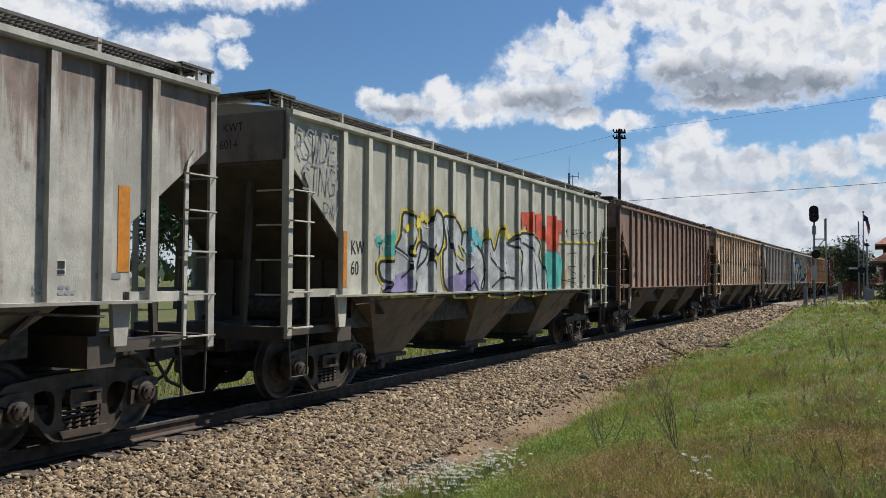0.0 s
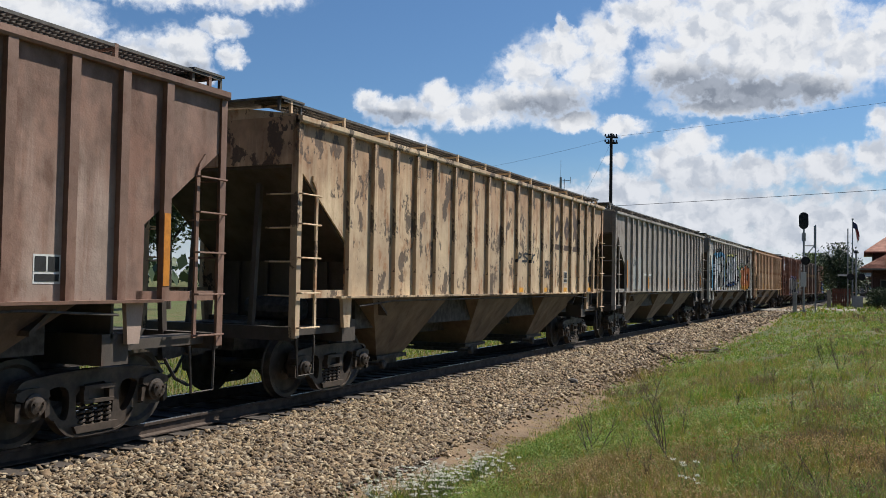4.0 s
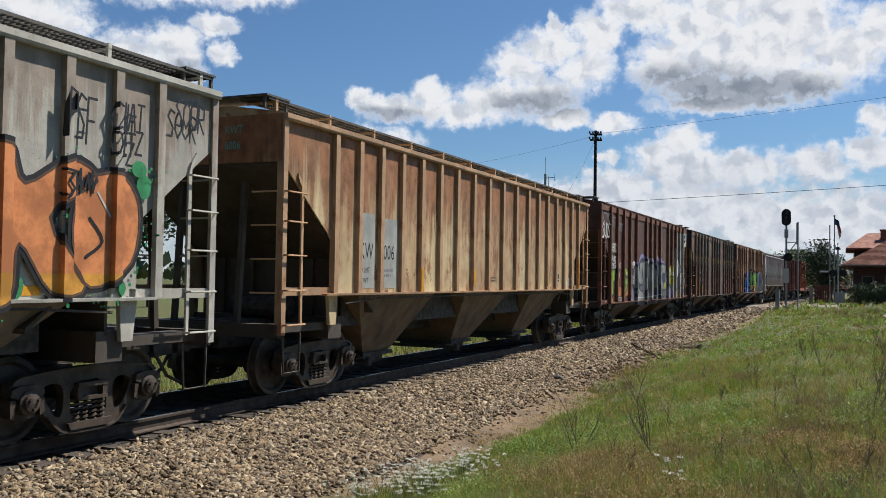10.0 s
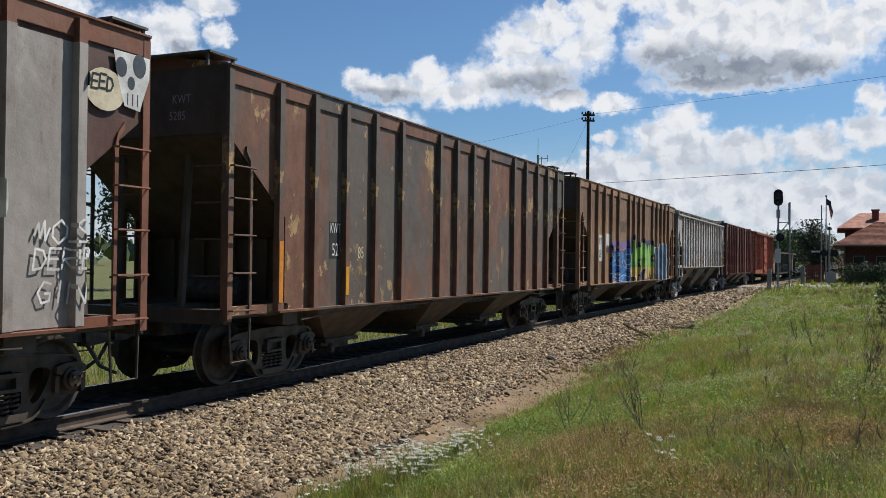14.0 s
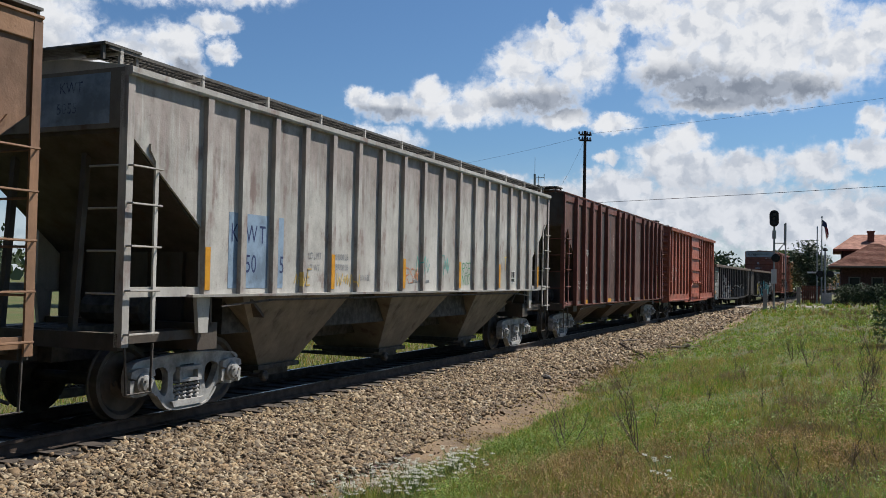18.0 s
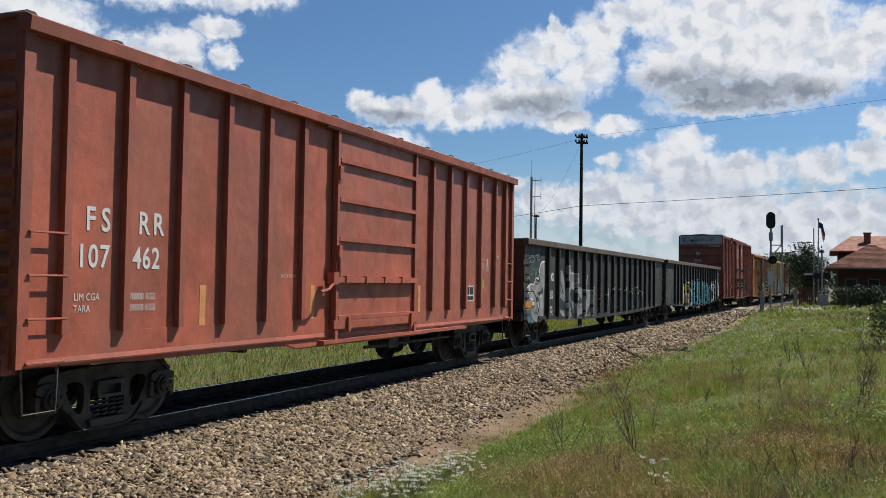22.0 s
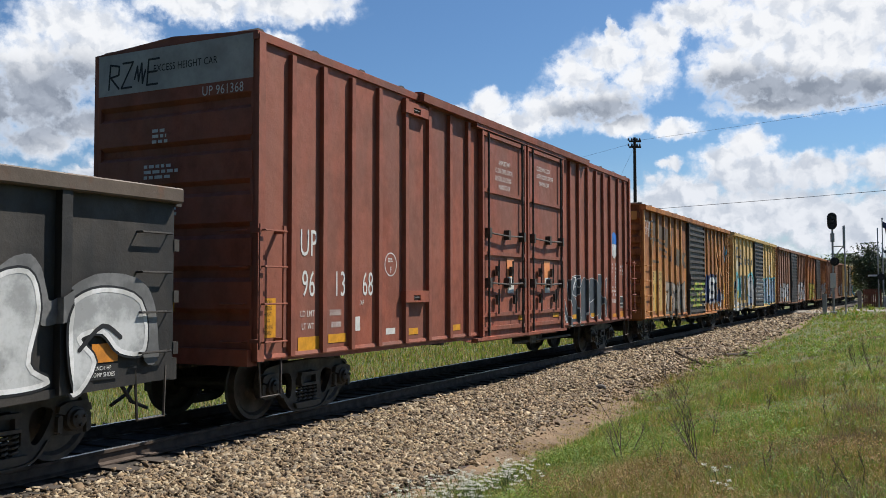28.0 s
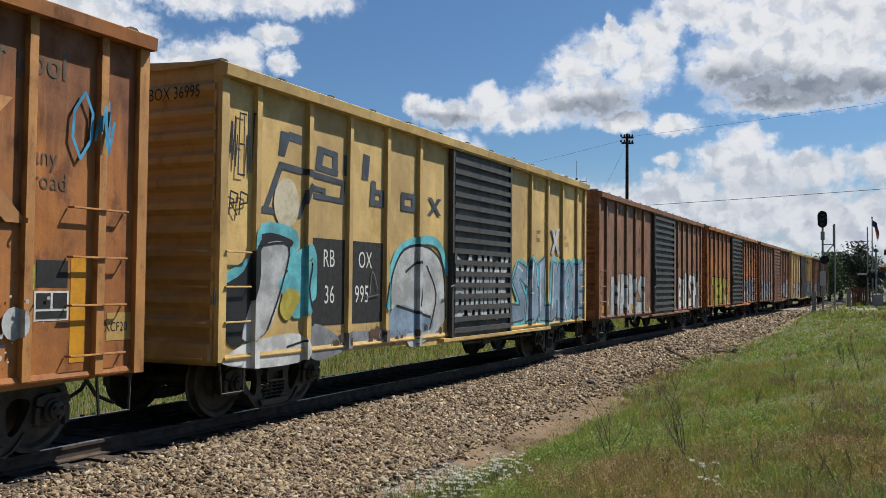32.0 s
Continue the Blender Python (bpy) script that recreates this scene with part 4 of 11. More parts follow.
# ---- gondola ----
def gondola(label, L, mat, chord_mat, ribs, zs, ze):
    h = L / 2
    car = tagged(empty("gondola_car"), label, "railcar", "cars of the freight train")
    for s in (1, -1):
        part("side_wall", ("gon_side", L, s), lambda bm: slab(bm, [(-h, ze), (h, ze), (h, zs + 0.22), (h - 2.6, zs + 0.14), (h - 5.5, zs + 0.05), (h - 8, zs + 0.02), (-h + 8, zs + 0.02), (-h + 5.5, zs + 0.05), (-h + 2.6, zs + 0.14), (-h, zs + 0.22)], min(s * 1.40, s * 1.43), max(s * 1.40, s * 1.43)), mat, car)
        part("top_chord", ("gon_chord", L), lambda bm: bar(bm, [(-0.06, -0.06), (0.1, -0.06), (0.115, -0.04), (0.115, 0.1), (0.1, 0.115), (-0.06, 0.115)], -h - 0.03, h + 0.03), chord_mat, car, (s * 1.43 if s > 0 else -1.48, 0, ze - 0.05))
        part("bottom_chord", ("gon_low", L, s), lambda bm: slab(bm, [(-h + 1.2, zs + 0.19), (-h + 2.6, zs + 0.14), (-h + 5.5, zs + 0.05), (-h + 8, zs + 0.02), (h - 8, zs + 0.02), (h - 5.5, zs + 0.05), (h - 2.6, zs + 0.14), (h - 1.2, zs + 0.19), (h - 1.2, zs + 0.28), (h - 2.6, zs + 0.23), (h - 5.5, zs + 0.14), (h - 8, zs + 0.11), (-h + 8, zs + 0.11), (-h + 5.5, zs + 0.14), (-h + 2.6, zs + 0.23), (-h + 1.2, zs + 0.28)], min(s * 1.42, s * 1.47), max(s * 1.42, s * 1.47)), mat, car)
        part("end_wall", ("gon_end", s), lambda bm: (box(bm, -1.4, 1.4, min(0, -s * 0.06), max(0, -s * 0.06), 1.0, ze), [box(bm, -1.44, 1.44, min(0, s * 0.08), max(0, s * 0.08), q, q + 0.14) for q in (1.1, 1.7, 2.3)], box(bm, -1.45, 1.45, min(0, s * 0.1), max(0, s * 0.1), ze - 0.14, ze + 0.05)), mat, car, (0, s * h, 0))
        part("end_sill", ("gon_sill", s), lambda bm: box(bm, -1.4, 1.4, min(0, -s * 0.3), max(0, -s * 0.3), 0.8, 1.05), mat, car, (0, s * (h + 0.1), 0))
        for sx in (1, -1):
            for z in (1.15, 1.6, 2.05, 2.5):
                part("grab_iron", ("gon_rung", sx), lambda bm: tube(bm, [(0, -0.24, 0), (sx * 0.08, -0.23, 0), (sx * 0.08, 0.23, 0), (0, 0.24, 0)], 0.014, 5), mat, car, (sx * 1.43, s * (h - 0.34), z))
            stirrup(car, sx * 1.42, s * (h - 0.34), M["steel_dark"], 0.98, 0.4, 0.4)
        coupler(car, h, s)
        truck(car, s * (h - 2.0), M["truck_black"])
    ribs_at(car, ribs, 1.43, zs + 0.2, ze - 0.08, mat, 0.09, 0.13)
    part("floor", ("gon_floor", L), lambda bm: (box(bm, -1.4, 1.4, -h, h, 1.02, 1.1), box(bm, -0.3, 0.3, -h, h, 0.7, 1.02), [box(bm, -1.38, 1.38, q - 0.06, q + 0.06, 0.78, 1.02) for q in np.linspace(-h + 3.5, h - 3.5, 8)]), M["steel_dark"], car)
    return car, Spray(car, 1.43, ribs, 0.09, 0.13)


# ---- ground ----
PROFILE = [(-300, -1.2), (-40, -1.0), (-12, -0.95), (-5, -0.85), (-3.4, -0.78), (-1.75, -0.2), (1.7, -0.2), (2.1, -0.29), (3.3, -0.66), (4.0, -0.72), (5.0, -0.52), (6.6, -0.2), (8, 0.1), (9.5, 0.22), (13, 0.35), (30, 0.4), (300, 0.2)]


def ground_z(x, y):
    """Height of the ground; x is measured from the line's middle."""
    z = float(np.interp(x, [p[0] for p in PROFILE], [p[1] for p in PROFILE]))
    f = min(1.0, max(0.0, (y - 34) / 30))
    f = f * f * (3 - 2 * f)
    if x > 1.75:
        z += f * (max(z, -0.10 if x < 4.2 else 0.12) - z)
    if abs(x) > 4.0:
        z += 0.05 * noise.noise((x * 0.5, y * 0.5, 1.0)) + 0.10 * noise.noise((x * 0.12, y * 0.12, 4.0)) * min(1.0, abs(x) / 12)
    return z


def shoulder_edge(y):
    """Where the loose ballast runs out."""
    return float(np.interp(y, [5, 11, 13.6, 16, 19, 22, 27, 33, 45], [3.5, 3.45, 3.24, 3.1, 2.95, 2.86, 2.85, 2.95, 3.4])) + 0.14 * noise.noise((2.0, y * 0.9, 11.0))


def grass_edge(y):
    """Where the grass of the bank begins."""
    return float(np.interp(y, [5, 10, 11.1, 12.3, 14, 18, 20.7, 23, 27, 36, 47, 52], [3.7, 3.85, 4.2, 4.5, 4.4, 3.95, 3.55, 3.3, 3.2, 3.2, 3.7, 3.9])) + 0.22 * noise.noise((4.0, y * 0.8, 3.0)) + 0.15 * noise.noise((4.0, y * 2.6, 3.0))


def make_ground():
    xs = [-900, -300, -120, -60, -30, -18, -12, -9, -7, -5.6, -4.6, -3.6, -2.6, -1.75, -0.9, 0, 0.9, 1.75, 2.1, 2.5, 2.7, 2.9, 3.07, 3.25, 3.42, 3.6, 3.75, 3.9, 4.05, 4.2, 4.4, 4.6, 5.0, 5.4, 5.8, 6.2, 6.6, 7.2, 8, 9, 10, 11.5, 13, 15, 18, 22, 30, 45, 70, 120, 300, 900]
    ys = [-900, -300, -120, -60, -30, -15, -8, -4] + [i * 0.8 for i in range(0, 60)] + [48 + i * 3 for i in range(0, 40)] + [180, 220, 300, 500, 900, 2000]
    verts, faces, mats = [], [], []
    for y in ys:
        for x in xs:
            w = 0.0
            if 3 < abs(x) < 8:
                w = 0.22 * noise.noise((y * 0.35, x * 0.1, 7.0)) + 0.15 * noise.noise((y * 1.3, x * 0.1, 9.0))
            verts.append((x + w + track_x(min(y, 420)), y, ground_z(x + w, y)))
    n = len(xs)
    for j in range(len(ys) - 1):
        for i in range(n - 1):
            faces.append((j * n + i, j * n + i + 1, (j + 1) * n + i + 1, (j + 1) * n + i))
            x, y = (xs[i] + xs[i + 1]) / 2, (ys[j] + ys[j + 1]) / 2
            lo, hi = shoulder_edge(y), grass_edge(y)
            mats.append(3 if abs(x) < 1.4 else 0 if -4.6 < x < lo else 1 if lo <= x < hi + 0.25 else 2)
    me = bpy.data.meshes.new("ground")
    me.from_pydata(verts, [], faces)
    for m in (M["ballast_bed"], M["dirt"], M["turf"], M["oily_bed"]):
        me.materials.append(m)
    me.polygons.foreach_set("material_index", mats)
    me.polygons.foreach_set("use_smooth", [True] * len(faces))
    return tagged(new("ground", me), "grassy bank, bare dirt and grey ballast bed beside the line", "ground", kind="structure")


def ground_mats():
    n = Nodes("ballast_bed", 0.9)
    v = n.add("ShaderNodeTexVoronoi")
    v.inputs["Scale"].default_value = 17
    n.link(n.co, v.inputs["Vector"])
    c = n.mix(n.ramp(n.noise(0.8, 5), 0.3, 0.7), (0.11, 0.085, 0.062), (0.07, 0.055, 0.042))
    c = n.mix(0.55, c, n.mix(1.0, c, v.outputs["Color"], "MULTIPLY"))
    n.bump(v.outputs["Distance"], 0.9, 0.05)
    M["ballast_bed"] = n.done(c)
    # oily ballast, its colour darkened further for the shade under the train
    M["oily_bed"] = plain("oily_shaded_ballast", (0.066, 0.056, 0.047), 0.85, 0, 0.5, 8, 0.3, 0.8)
    n = Nodes("dirt", 0.95)
    c = n.mix(n.ramp(n.noise(1.1, 7, 0.65), 0.35, 0.65), (0.26, 0.172, 0.096), (0.145, 0.10, 0.063))
    c = n.mix(n.ramp(n.noise(14, 5), 0.45, 0.7, 0, 0.6), c, (0.27, 0.215, 0.16))
    n.bump(n.noise(22, 6), 0.7, 0.03)
    M["dirt"] = n.done(c)
    n = Nodes("turf", 0.95)
    c = n.mix(n.ramp(n.noise(0.35, 6, 0.6), 0.35, 0.65), (0.09, 0.125, 0.025), (0.15, 0.125, 0.045))
    c = n.mix(n.ramp(n.noise(6, 6), 0.4, 0.7, 0, 0.7), c, (0.055, 0.075, 0.018))
    n.bump(n.noise(30, 6), 0.8, 0.05)
    M["turf"] = n.done(c)
    M["stones"] = island("ballast_stones", [(0.058, 0.040, 0.027), (0.208, 0.145, 0.090), (0.392, 0.286, 0.170), (0.116, 0.080, 0.052), (0.530, 0.428, 0.292), (0.231, 0.190, 0.145), (0.088, 0.062, 0.042), (0.372, 0.256, 0.154)], 0.85)
    M["grass"] = island("grass_blades", [(0.13, 0.26, 0.045), (0.225, 0.37, 0.06), (0.38, 0.43, 0.10), (0.10, 0.21, 0.045), (0.27, 0.39, 0.07), (0.60, 0.50, 0.23), (0.16, 0.32, 0.06)], 0.5, 0.5, 0.9)
    M["dry"] = island("dry_grass", [(0.56, 0.42, 0.20), (0.36, 0.24, 0.12), (0.72, 0.58, 0.32), (0.26, 0.19, 0.12), (0.46, 0.42, 0.17)], 0.85, 0.35, 0.5)
    M["scrub"] = island("dead_scrub", [(0.22, 0.17, 0.14), (0.32, 0.23, 0.17), (0.14, 0.11, 0.09), (0.38, 0.29, 0.21)], 0.9, 0.3)


ground_mats()
make_ground()


def along_bar(name, x, sec, y0, y1, step, mats, label, pick=None):
    """A section run along the curved line."""
    bm = bmesh.new()
    rings = []
    y = y0
    while y <= y1 + 1e-6:
        rings.append([bm.verts.new((track_x(y) + x + a, y, b)) for a, b in sec])
        y += step
    for p, q in zip(rings, rings[1:]):
        for i in range(len(sec)):
            j = (i + 1) % len(sec)
            f = bm.faces.new((p[i], q[i], q[j], p[j]))
            if pick and pick(i):
                f.material_index = 1
    bm.faces.new(rings[0])
    bm.faces.new(rings[-1][::-1])
    bmesh.ops.recalc_face_normals(bm, faces=bm.faces)
    me = bpy.data.meshes.new(name)
    bm.to_mesh(me)
    bm.free()
    for m in mats:
        me.materials.append(m)
    return tagged(new(name, me), label, "rail", "running rails", "structure")


RAIL = [(-0.07, -0.17), (0.07, -0.17), (0.07, -0.155), (0.012, -0.135), (0.010, -0.045), (0.036, -0.035), (0.036, -0.004), (0.03, 0.0), (-0.03, 0.0), (-0.036, -0.004), (-0.036, -0.035), (-0.010, -0.045), (-0.012, -0.135), (-0.07, -0.155)]
for rx in (-0.754, 0.754):
    along_bar("rail", rx, RAIL, -330, 430, 4.0, [M["rail"], M["rail_top"]], "rusty steel running rail with a polished head", lambda i: i in (7,))


def ties():
    made = tagged(empty("railway_ties"), "weathered dark wooden ties bedded in ballast", "railway tie", kind="structure")
    rnd = random.Random(4)
    for i in range(300):
        y = -30 + i * 0.53
        ob = part("tie", "tie", lambda bm: box(bm, -1.3, 1.3, -0.115, 0.115, -0.35, -0.172), M["tie"], made, (track_x(y) + rnd.uniform(-0.05, 0.05), y, rnd.uniform(-0.012, 0.0)))
        ob.rotation_euler = (0, 0, rnd.uniform(-0.02, 0.02))
    return made


ties()

# ---- clouds, drifting slowly ----
# heaps of cloud: azimuth, elevation, half width and half height in degrees
PUFFS = {
"broad_cloud": [(-4.5, 13.9, 7.61, 3.23), (-9.8, 13.2, 2.96, 2.03), (-7.5, 15.4, 3.79, 2.42), (-2.6, 15.4, 4.87, 2.86), (0.5, 13.2, 2.92, 2.46), (-5.8, 17.1, 5.80, 2.06), (-10.5, 16.4, 2.85, 1.58), (-5.8, 10.9, 5.97, 0.95), (-7.4, 11.9, 3.9, 1.25), (-4.4, 11.6, 4.2, 1.1), (2.3, 14.3, 2.10, 1.94), (-1.9, 11.8, 4.44, 1.34)],
    "trailing_cloud": [(-14.0, 15.2, 2.10, 1.85), (-11.8, 16.6, 2.70, 1.34), (-16.9, 14.4, 2.75, 1.72), (-16.7, 15.7, 0.66, 1.00), (-19.0, 13.3, 2.39, 1.51), (-14.7, 13.1, 2.34, 1.85), (-20.4, 11.4, 3.11, 1.51), (-17.4, 11.4, 3.27, 1.72), (-24.4, 11.5, 1.76, 1.37), (-26.7, 10.6, 3.47, 1.08), (-29.1, 11.0, 1.24, 1.00), (-22.6, 10.4, 4.40, 1.08), (-16.1, 10.1, 2.52, 0.93), (-12.9, 9.7, 2.12, 0.78)],
    "low_bank": [(-8.6, 8.6, 2.11, 1.32), (-10.3, 7.9, 1.72, 1.05), (-8.7, 6.8, 4.40, 1.91), (-4.8, 6.8, 3.41, 1.53), (-1.0, 6.9, 2.62, 1.60), (1.9, 7.5, 2.07, 1.30), (-12.5, 5.8, 3.83, 1.84), (-16.0, 4.8, 4.62, 1.71), (-21.0, 4.2, 2.70, 1.22), (-7.4, 4.4, 10.98, 2.42), (-1.0, 3.5, 9.83, 2.99), (-20.1, 6.1, 2.35, 0.86), (-13.2, 7.7, 1.05, 0.57), (2.1, 9.4, 1.24, 1.10), (5.2, 8.5, 2.52, 2.84)],
    "heap": [(-29.0, 8.6, 1.81, 1.22), (-30.5, 7.6, 2.01, 1.29), (-26.9, 8.3, 2.40, 1.44), (-28.3, 6.8, 4.04, 1.80), (-25.3, 6.0, 1.88, 0.86), (-30.8, 6.0, 2.50, 1.65), (-32.0, 4.2, 2.83, 1.28)],
    "pale_bank": [(-46.9, 7.5, 2.71, 1.19), (-45.7, 8.0, 1.44, 0.80), (-41.2, 8.3, 2.06, 1.10), (-38.8, 8.0, 1.97, 1.18), (-40.1, 6.6, 4.35, 1.59), (-35.7, 6.3, 2.01, 0.99), (-36.5, 5.3, 3.44, 1.27), (-49.0, 6.5, 2.38, 0.91), (-44.0, 6.1, 5.43, 1.56), (-53.5, 5.8, 3.56, 1.57)],
    "high_cloud": [(-48.6, 13.9, 4.61, 3.12), (-45.8, 11.9, 4.13, 2.68), (-43.0, 12.8, 2.91, 2.05), (-40.6, 13.8, 2.25, 1.59), (-38.3, 15.1, 1.68, 1.05), (-37.6, 13.5, 1.26, 0.84), (-48.5, 9.7, 4.85, 1.31), (-39.6, 12.2, 1.44, 1.04), (-49.6, 15.3, 4.88, 2.28), (-52.1, 11.9, 3.73, 4.46), (-55.6, 10.8, 4.00, 4.61), (-51.9, 8.6, 2.84, 1.46), (-37.1, 17.6, 5.03, 1.69), (-42.8, 17.1, 5.08, 1.37)],}
# their grey undersides
SHADES = [(-8.6, 11.9, 3.7, 1.25), (-5.0, 11.3, 5.4, 1.0), (-1.5, 11.0, 3.4, 0.7), (-17.2, 11.0, 3.2, 0.8), (-27.3, 10.2, 2.55, 0.50), (-49.7, 11.2, 2.98, 2.27), (-45.8, 10.8, 2.53, 1.14), (-53.4, 10.1, 4.17, 2.51), (-28.6, 5.6, 3.60, 0.93), (-39.8, 6.1, 3.69, 0.83), (-7.4, 5.8, 2.8, 0.45), (-1.0, 5.5, 2.2, 0.45), (-39.3, 12.5, 1.37, 0.56)]


def clouds():
    n = Nodes("cumulus", 1.0)
    sep = n.add("ShaderNodeSeparateXYZ")
    n.link(n.co, sep.inputs[0])
    x, y, z = sep.outputs
    flat = n.math("SQRT", n.math("ADD", n.math("MULTIPLY", x, x), n.math("MULTIPLY", y, y)))
    az = n.math("MULTIPLY", n.math("ARCTAN2", x, y), 57.2958)
    el = n.math("MULTIPLY", n.math("ARCTAN2", z, flat), 57.2958)
    comb = n.add("ShaderNodeCombineXYZ")
    n.link(az, comb.inputs[0])
    n.link(el, comb.inputs[1])
    p = comb.outputs[0]
    q = n.add("ShaderNodeVectorMath")
    q.operation = "ADD"
    n.link(p, q.inputs[0])
    comb = n.add("ShaderNodeCombineXYZ")
    n.link(n.math("MULTIPLY", n.math("SUBTRACT", n.noise(0.7, 5, 0.6, p), 0.5), 2.2), comb.inputs[0])
    n.link(n.math("MULTIPLY", n.math("SUBTRACT", n.noise(0.9, 5, 0.6, n.moved(p, (31, 17, 0))), 0.5), 1.5), comb.inputs[1])
    n.link(comb.outputs[0], q.inputs[1])

    def field(spots, source, grow):
        total = None
        for a, e, w, h in spots:
            g = n.add("ShaderNodeTexGradient")
            g.gradient_type = "SPHERICAL"
            w, h = grow * w, grow * h
            n.link(n.moved(source, (-a / w, -e / h, 0), (1 / w, 1 / h, 1)), g.inputs[0])
            if total is None:
                total = g.outputs[1]
            else:
                total = n.math("MAXIMUM", total, g.outputs[1])
        return total
    body = field([s for heap in PUFFS.values() for s in heap], q.outputs[0], 1.16)
    half = n.add("ShaderNodeMix")
    half.data_type = "VECTOR"
    half.inputs[0].default_value = 0.45
    n.link(p, half.inputs[4])
    n.link(q.outputs[0], half.inputs[5])
    low = field(SHADES, half.outputs[1], 1.5)

    def billow(dx, dy, detail):
        """Rounded cauliflower heads."""
        v = n.add("ShaderNodeTexVoronoi")
        v.feature, v.normalize = "SMOOTH_F1", True
        v.inputs["Scale"].default_value, v.inputs["Detail"].default_value = 0.55, detail
        v.inputs["Roughness"].default_value, v.inputs["Lacunarity"].default_value = 0.55, 2.3
        v.inputs["Smoothness"].default_value = 0.35
        n.link(n.moved(q.outputs[0], (dx, dy, 0), (1, 1.3, 1)), v.inputs["Vector"])
        return n.math("SUBTRACT", 1.0, v.outputs["Distance"])
    heads = billow(0, 0, 4)
    fine = n.noise(1.5, 8, 0.54, p)
    dens = n.math("ADD", body, n.math("ADD", n.math("MULTIPLY", n.math("SUBTRACT", heads, 0.80), 1.0), n.math("MULTIPLY", n.math("SUBTRACT", fine, 0.5), 0.75)))
    mask = n.math("MULTIPLY", n.ramp(dens, -0.04, 0.52), n.ramp(body, 0.0, 0.4))
    mask = n.math("MAXIMUM", mask, n.ramp(el, 8.5, -1.0, 0.0, 0.75))
    relief = n.math("SUBTRACT", billow(0, 0, 2.0), billow(-0.2, -0.34, 2.0))
    swell = n.math("SUBTRACT", n.noise(0.75, 3, 0.45, q.outputs[0]), n.noise(0.75, 3, 0.45, n.moved(q.outputs[0], (-0.35, -0.55, 0))))
    relief = n.math("ADD", n.math("MULTIPLY", relief, 0.3), n.math("MULTIPLY", swell, 1.2))
    deep = n.ramp(dens, 0.1, 0.6)
    c = n.mix(n.ramp(relief, -0.3, 0.14), (0.38, 0.412, 0.468), (0.572, 0.582, 0.602))
    c = n.mix(n.math("MULTIPLY", n.ramp(n.math("ADD", low, n.math("MULTIPLY", n.math("SUBTRACT", fine, 0.5), 0.1)), 0.02, 0.62), 0.95), c, n.mix(n.ramp(relief, -0.25, 0.25), (0.155, 0.18, 0.225), (0.245, 0.275, 0.33)))
    c = n.mix(deep, n.mix(n.ramp(el, 3.0, 8.0), (0.47, 0.52, 0.58), (0.56, 0.60, 0.67)), c)
    c = n.mix(n.ramp(el, 9.5, 6.0, 0.0, 0.8), c, n.mix(n.ramp(relief, -0.3, 0.2), (0.33, 0.365, 0.425), (0.50, 0.522, 0.565)))
    em = n.add("ShaderNodeEmission")
    n.link(c, em.inputs[0])
    em.inputs[1].default_value = 1.0
    tr = n.add("ShaderNodeBsdfTransparent")
    mx = n.add("ShaderNodeMixShader")
    n.link(mask, mx.inputs[0])
    n.link(tr.outputs[0], mx.inputs[1])
    n.link(em.outputs[0], mx.inputs[2])
    n.link(mx.outputs[0], n.t.nodes["Material Output"].inputs[0])
    bm = bmesh.new()
    cols = []
    for i in range(60):
        a = radians(-75 + i * 2.2)
        cols.append([bm.verts.new((2600 * math.sin(a) * math.cos(e), 2600 * math.cos(a) * math.cos(e), 2600 * math.sin(e))) for e in (radians(k * 2.0 - 0.3) for k in range(15))])
    for p0, p1 in zip(cols, cols[1:]):
        for k in range(14):
            bm.faces.new((p0[k], p1[k], p1[k + 1], p0[k + 1]))
    me = bpy.data.meshes.new("cloud_backdrop")
    bm.to_mesh(me)
    bm.free()
    me.materials.append(n.m)
    ob = tagged(new("cloud_backdrop", me), "white and grey cumulus clouds in a blue summer sky", "clouds", kind="structure")
    ob.location = EYE
    return ob


cloud_deck = clouds()

# ---- the train ----
TRAIN = []


def join(made, front, L):
    """Puts a car into the train; front is where its front end stands at the start."""
    car = made[0]
    TRAIN.append((car, front + L / 2))
    car.matrix_basis = on_track(front + L / 2)
    return made


P = {}
P["pale"] = paint("pale_grey_paint", (0.60, 0.58, 0.52), (0.22, 0.12, 0.09), 0.22, 0.5, 0.2, 1.0, top=0.75, fall=1.0)
P["cream"] = paint("cream_grey_paint", (0.62, 0.60, 0.50), (0.24, 0.15, 0.09), 0.08, 0.22, 0.12, 5.0)
P["mauve"] = paint("faded_brown_paint", (0.50, 0.365, 0.295), (0.235, 0.11, 0.068), 0.25, 0.6, 0.1, 9.0, top=0.7, fall=2.4, blotch=0.7)
P["mauve_post"] = paint("red_brown_post_paint", (0.30, 0.17, 0.12), (0.18, 0.085, 0.055), 0.3, 0.6, 0.15, 10.0)
P["tan"] = paint("tan_yellow_paint", (0.80, 0.58, 0.37), (0.40, 0.17, 0.065), 0.4, 0.6, 0.1, 13.0, top=0.5, fall=1.5, peel=1.1)
P["slate"] = paint("worn_grey_paint", (0.45, 0.41, 0.36), (0.17, 0.10, 0.075), 0.3, 0.8, 0.25, 17.0, top=0.25, fall=1.6)
P["stone"] = paint("light_grey_paint", (0.62, 0.60, 0.53), (0.28, 0.14, 0.075), 0.1, 0.2, 0.06, 21.0, top=0.5, fall=0.9)
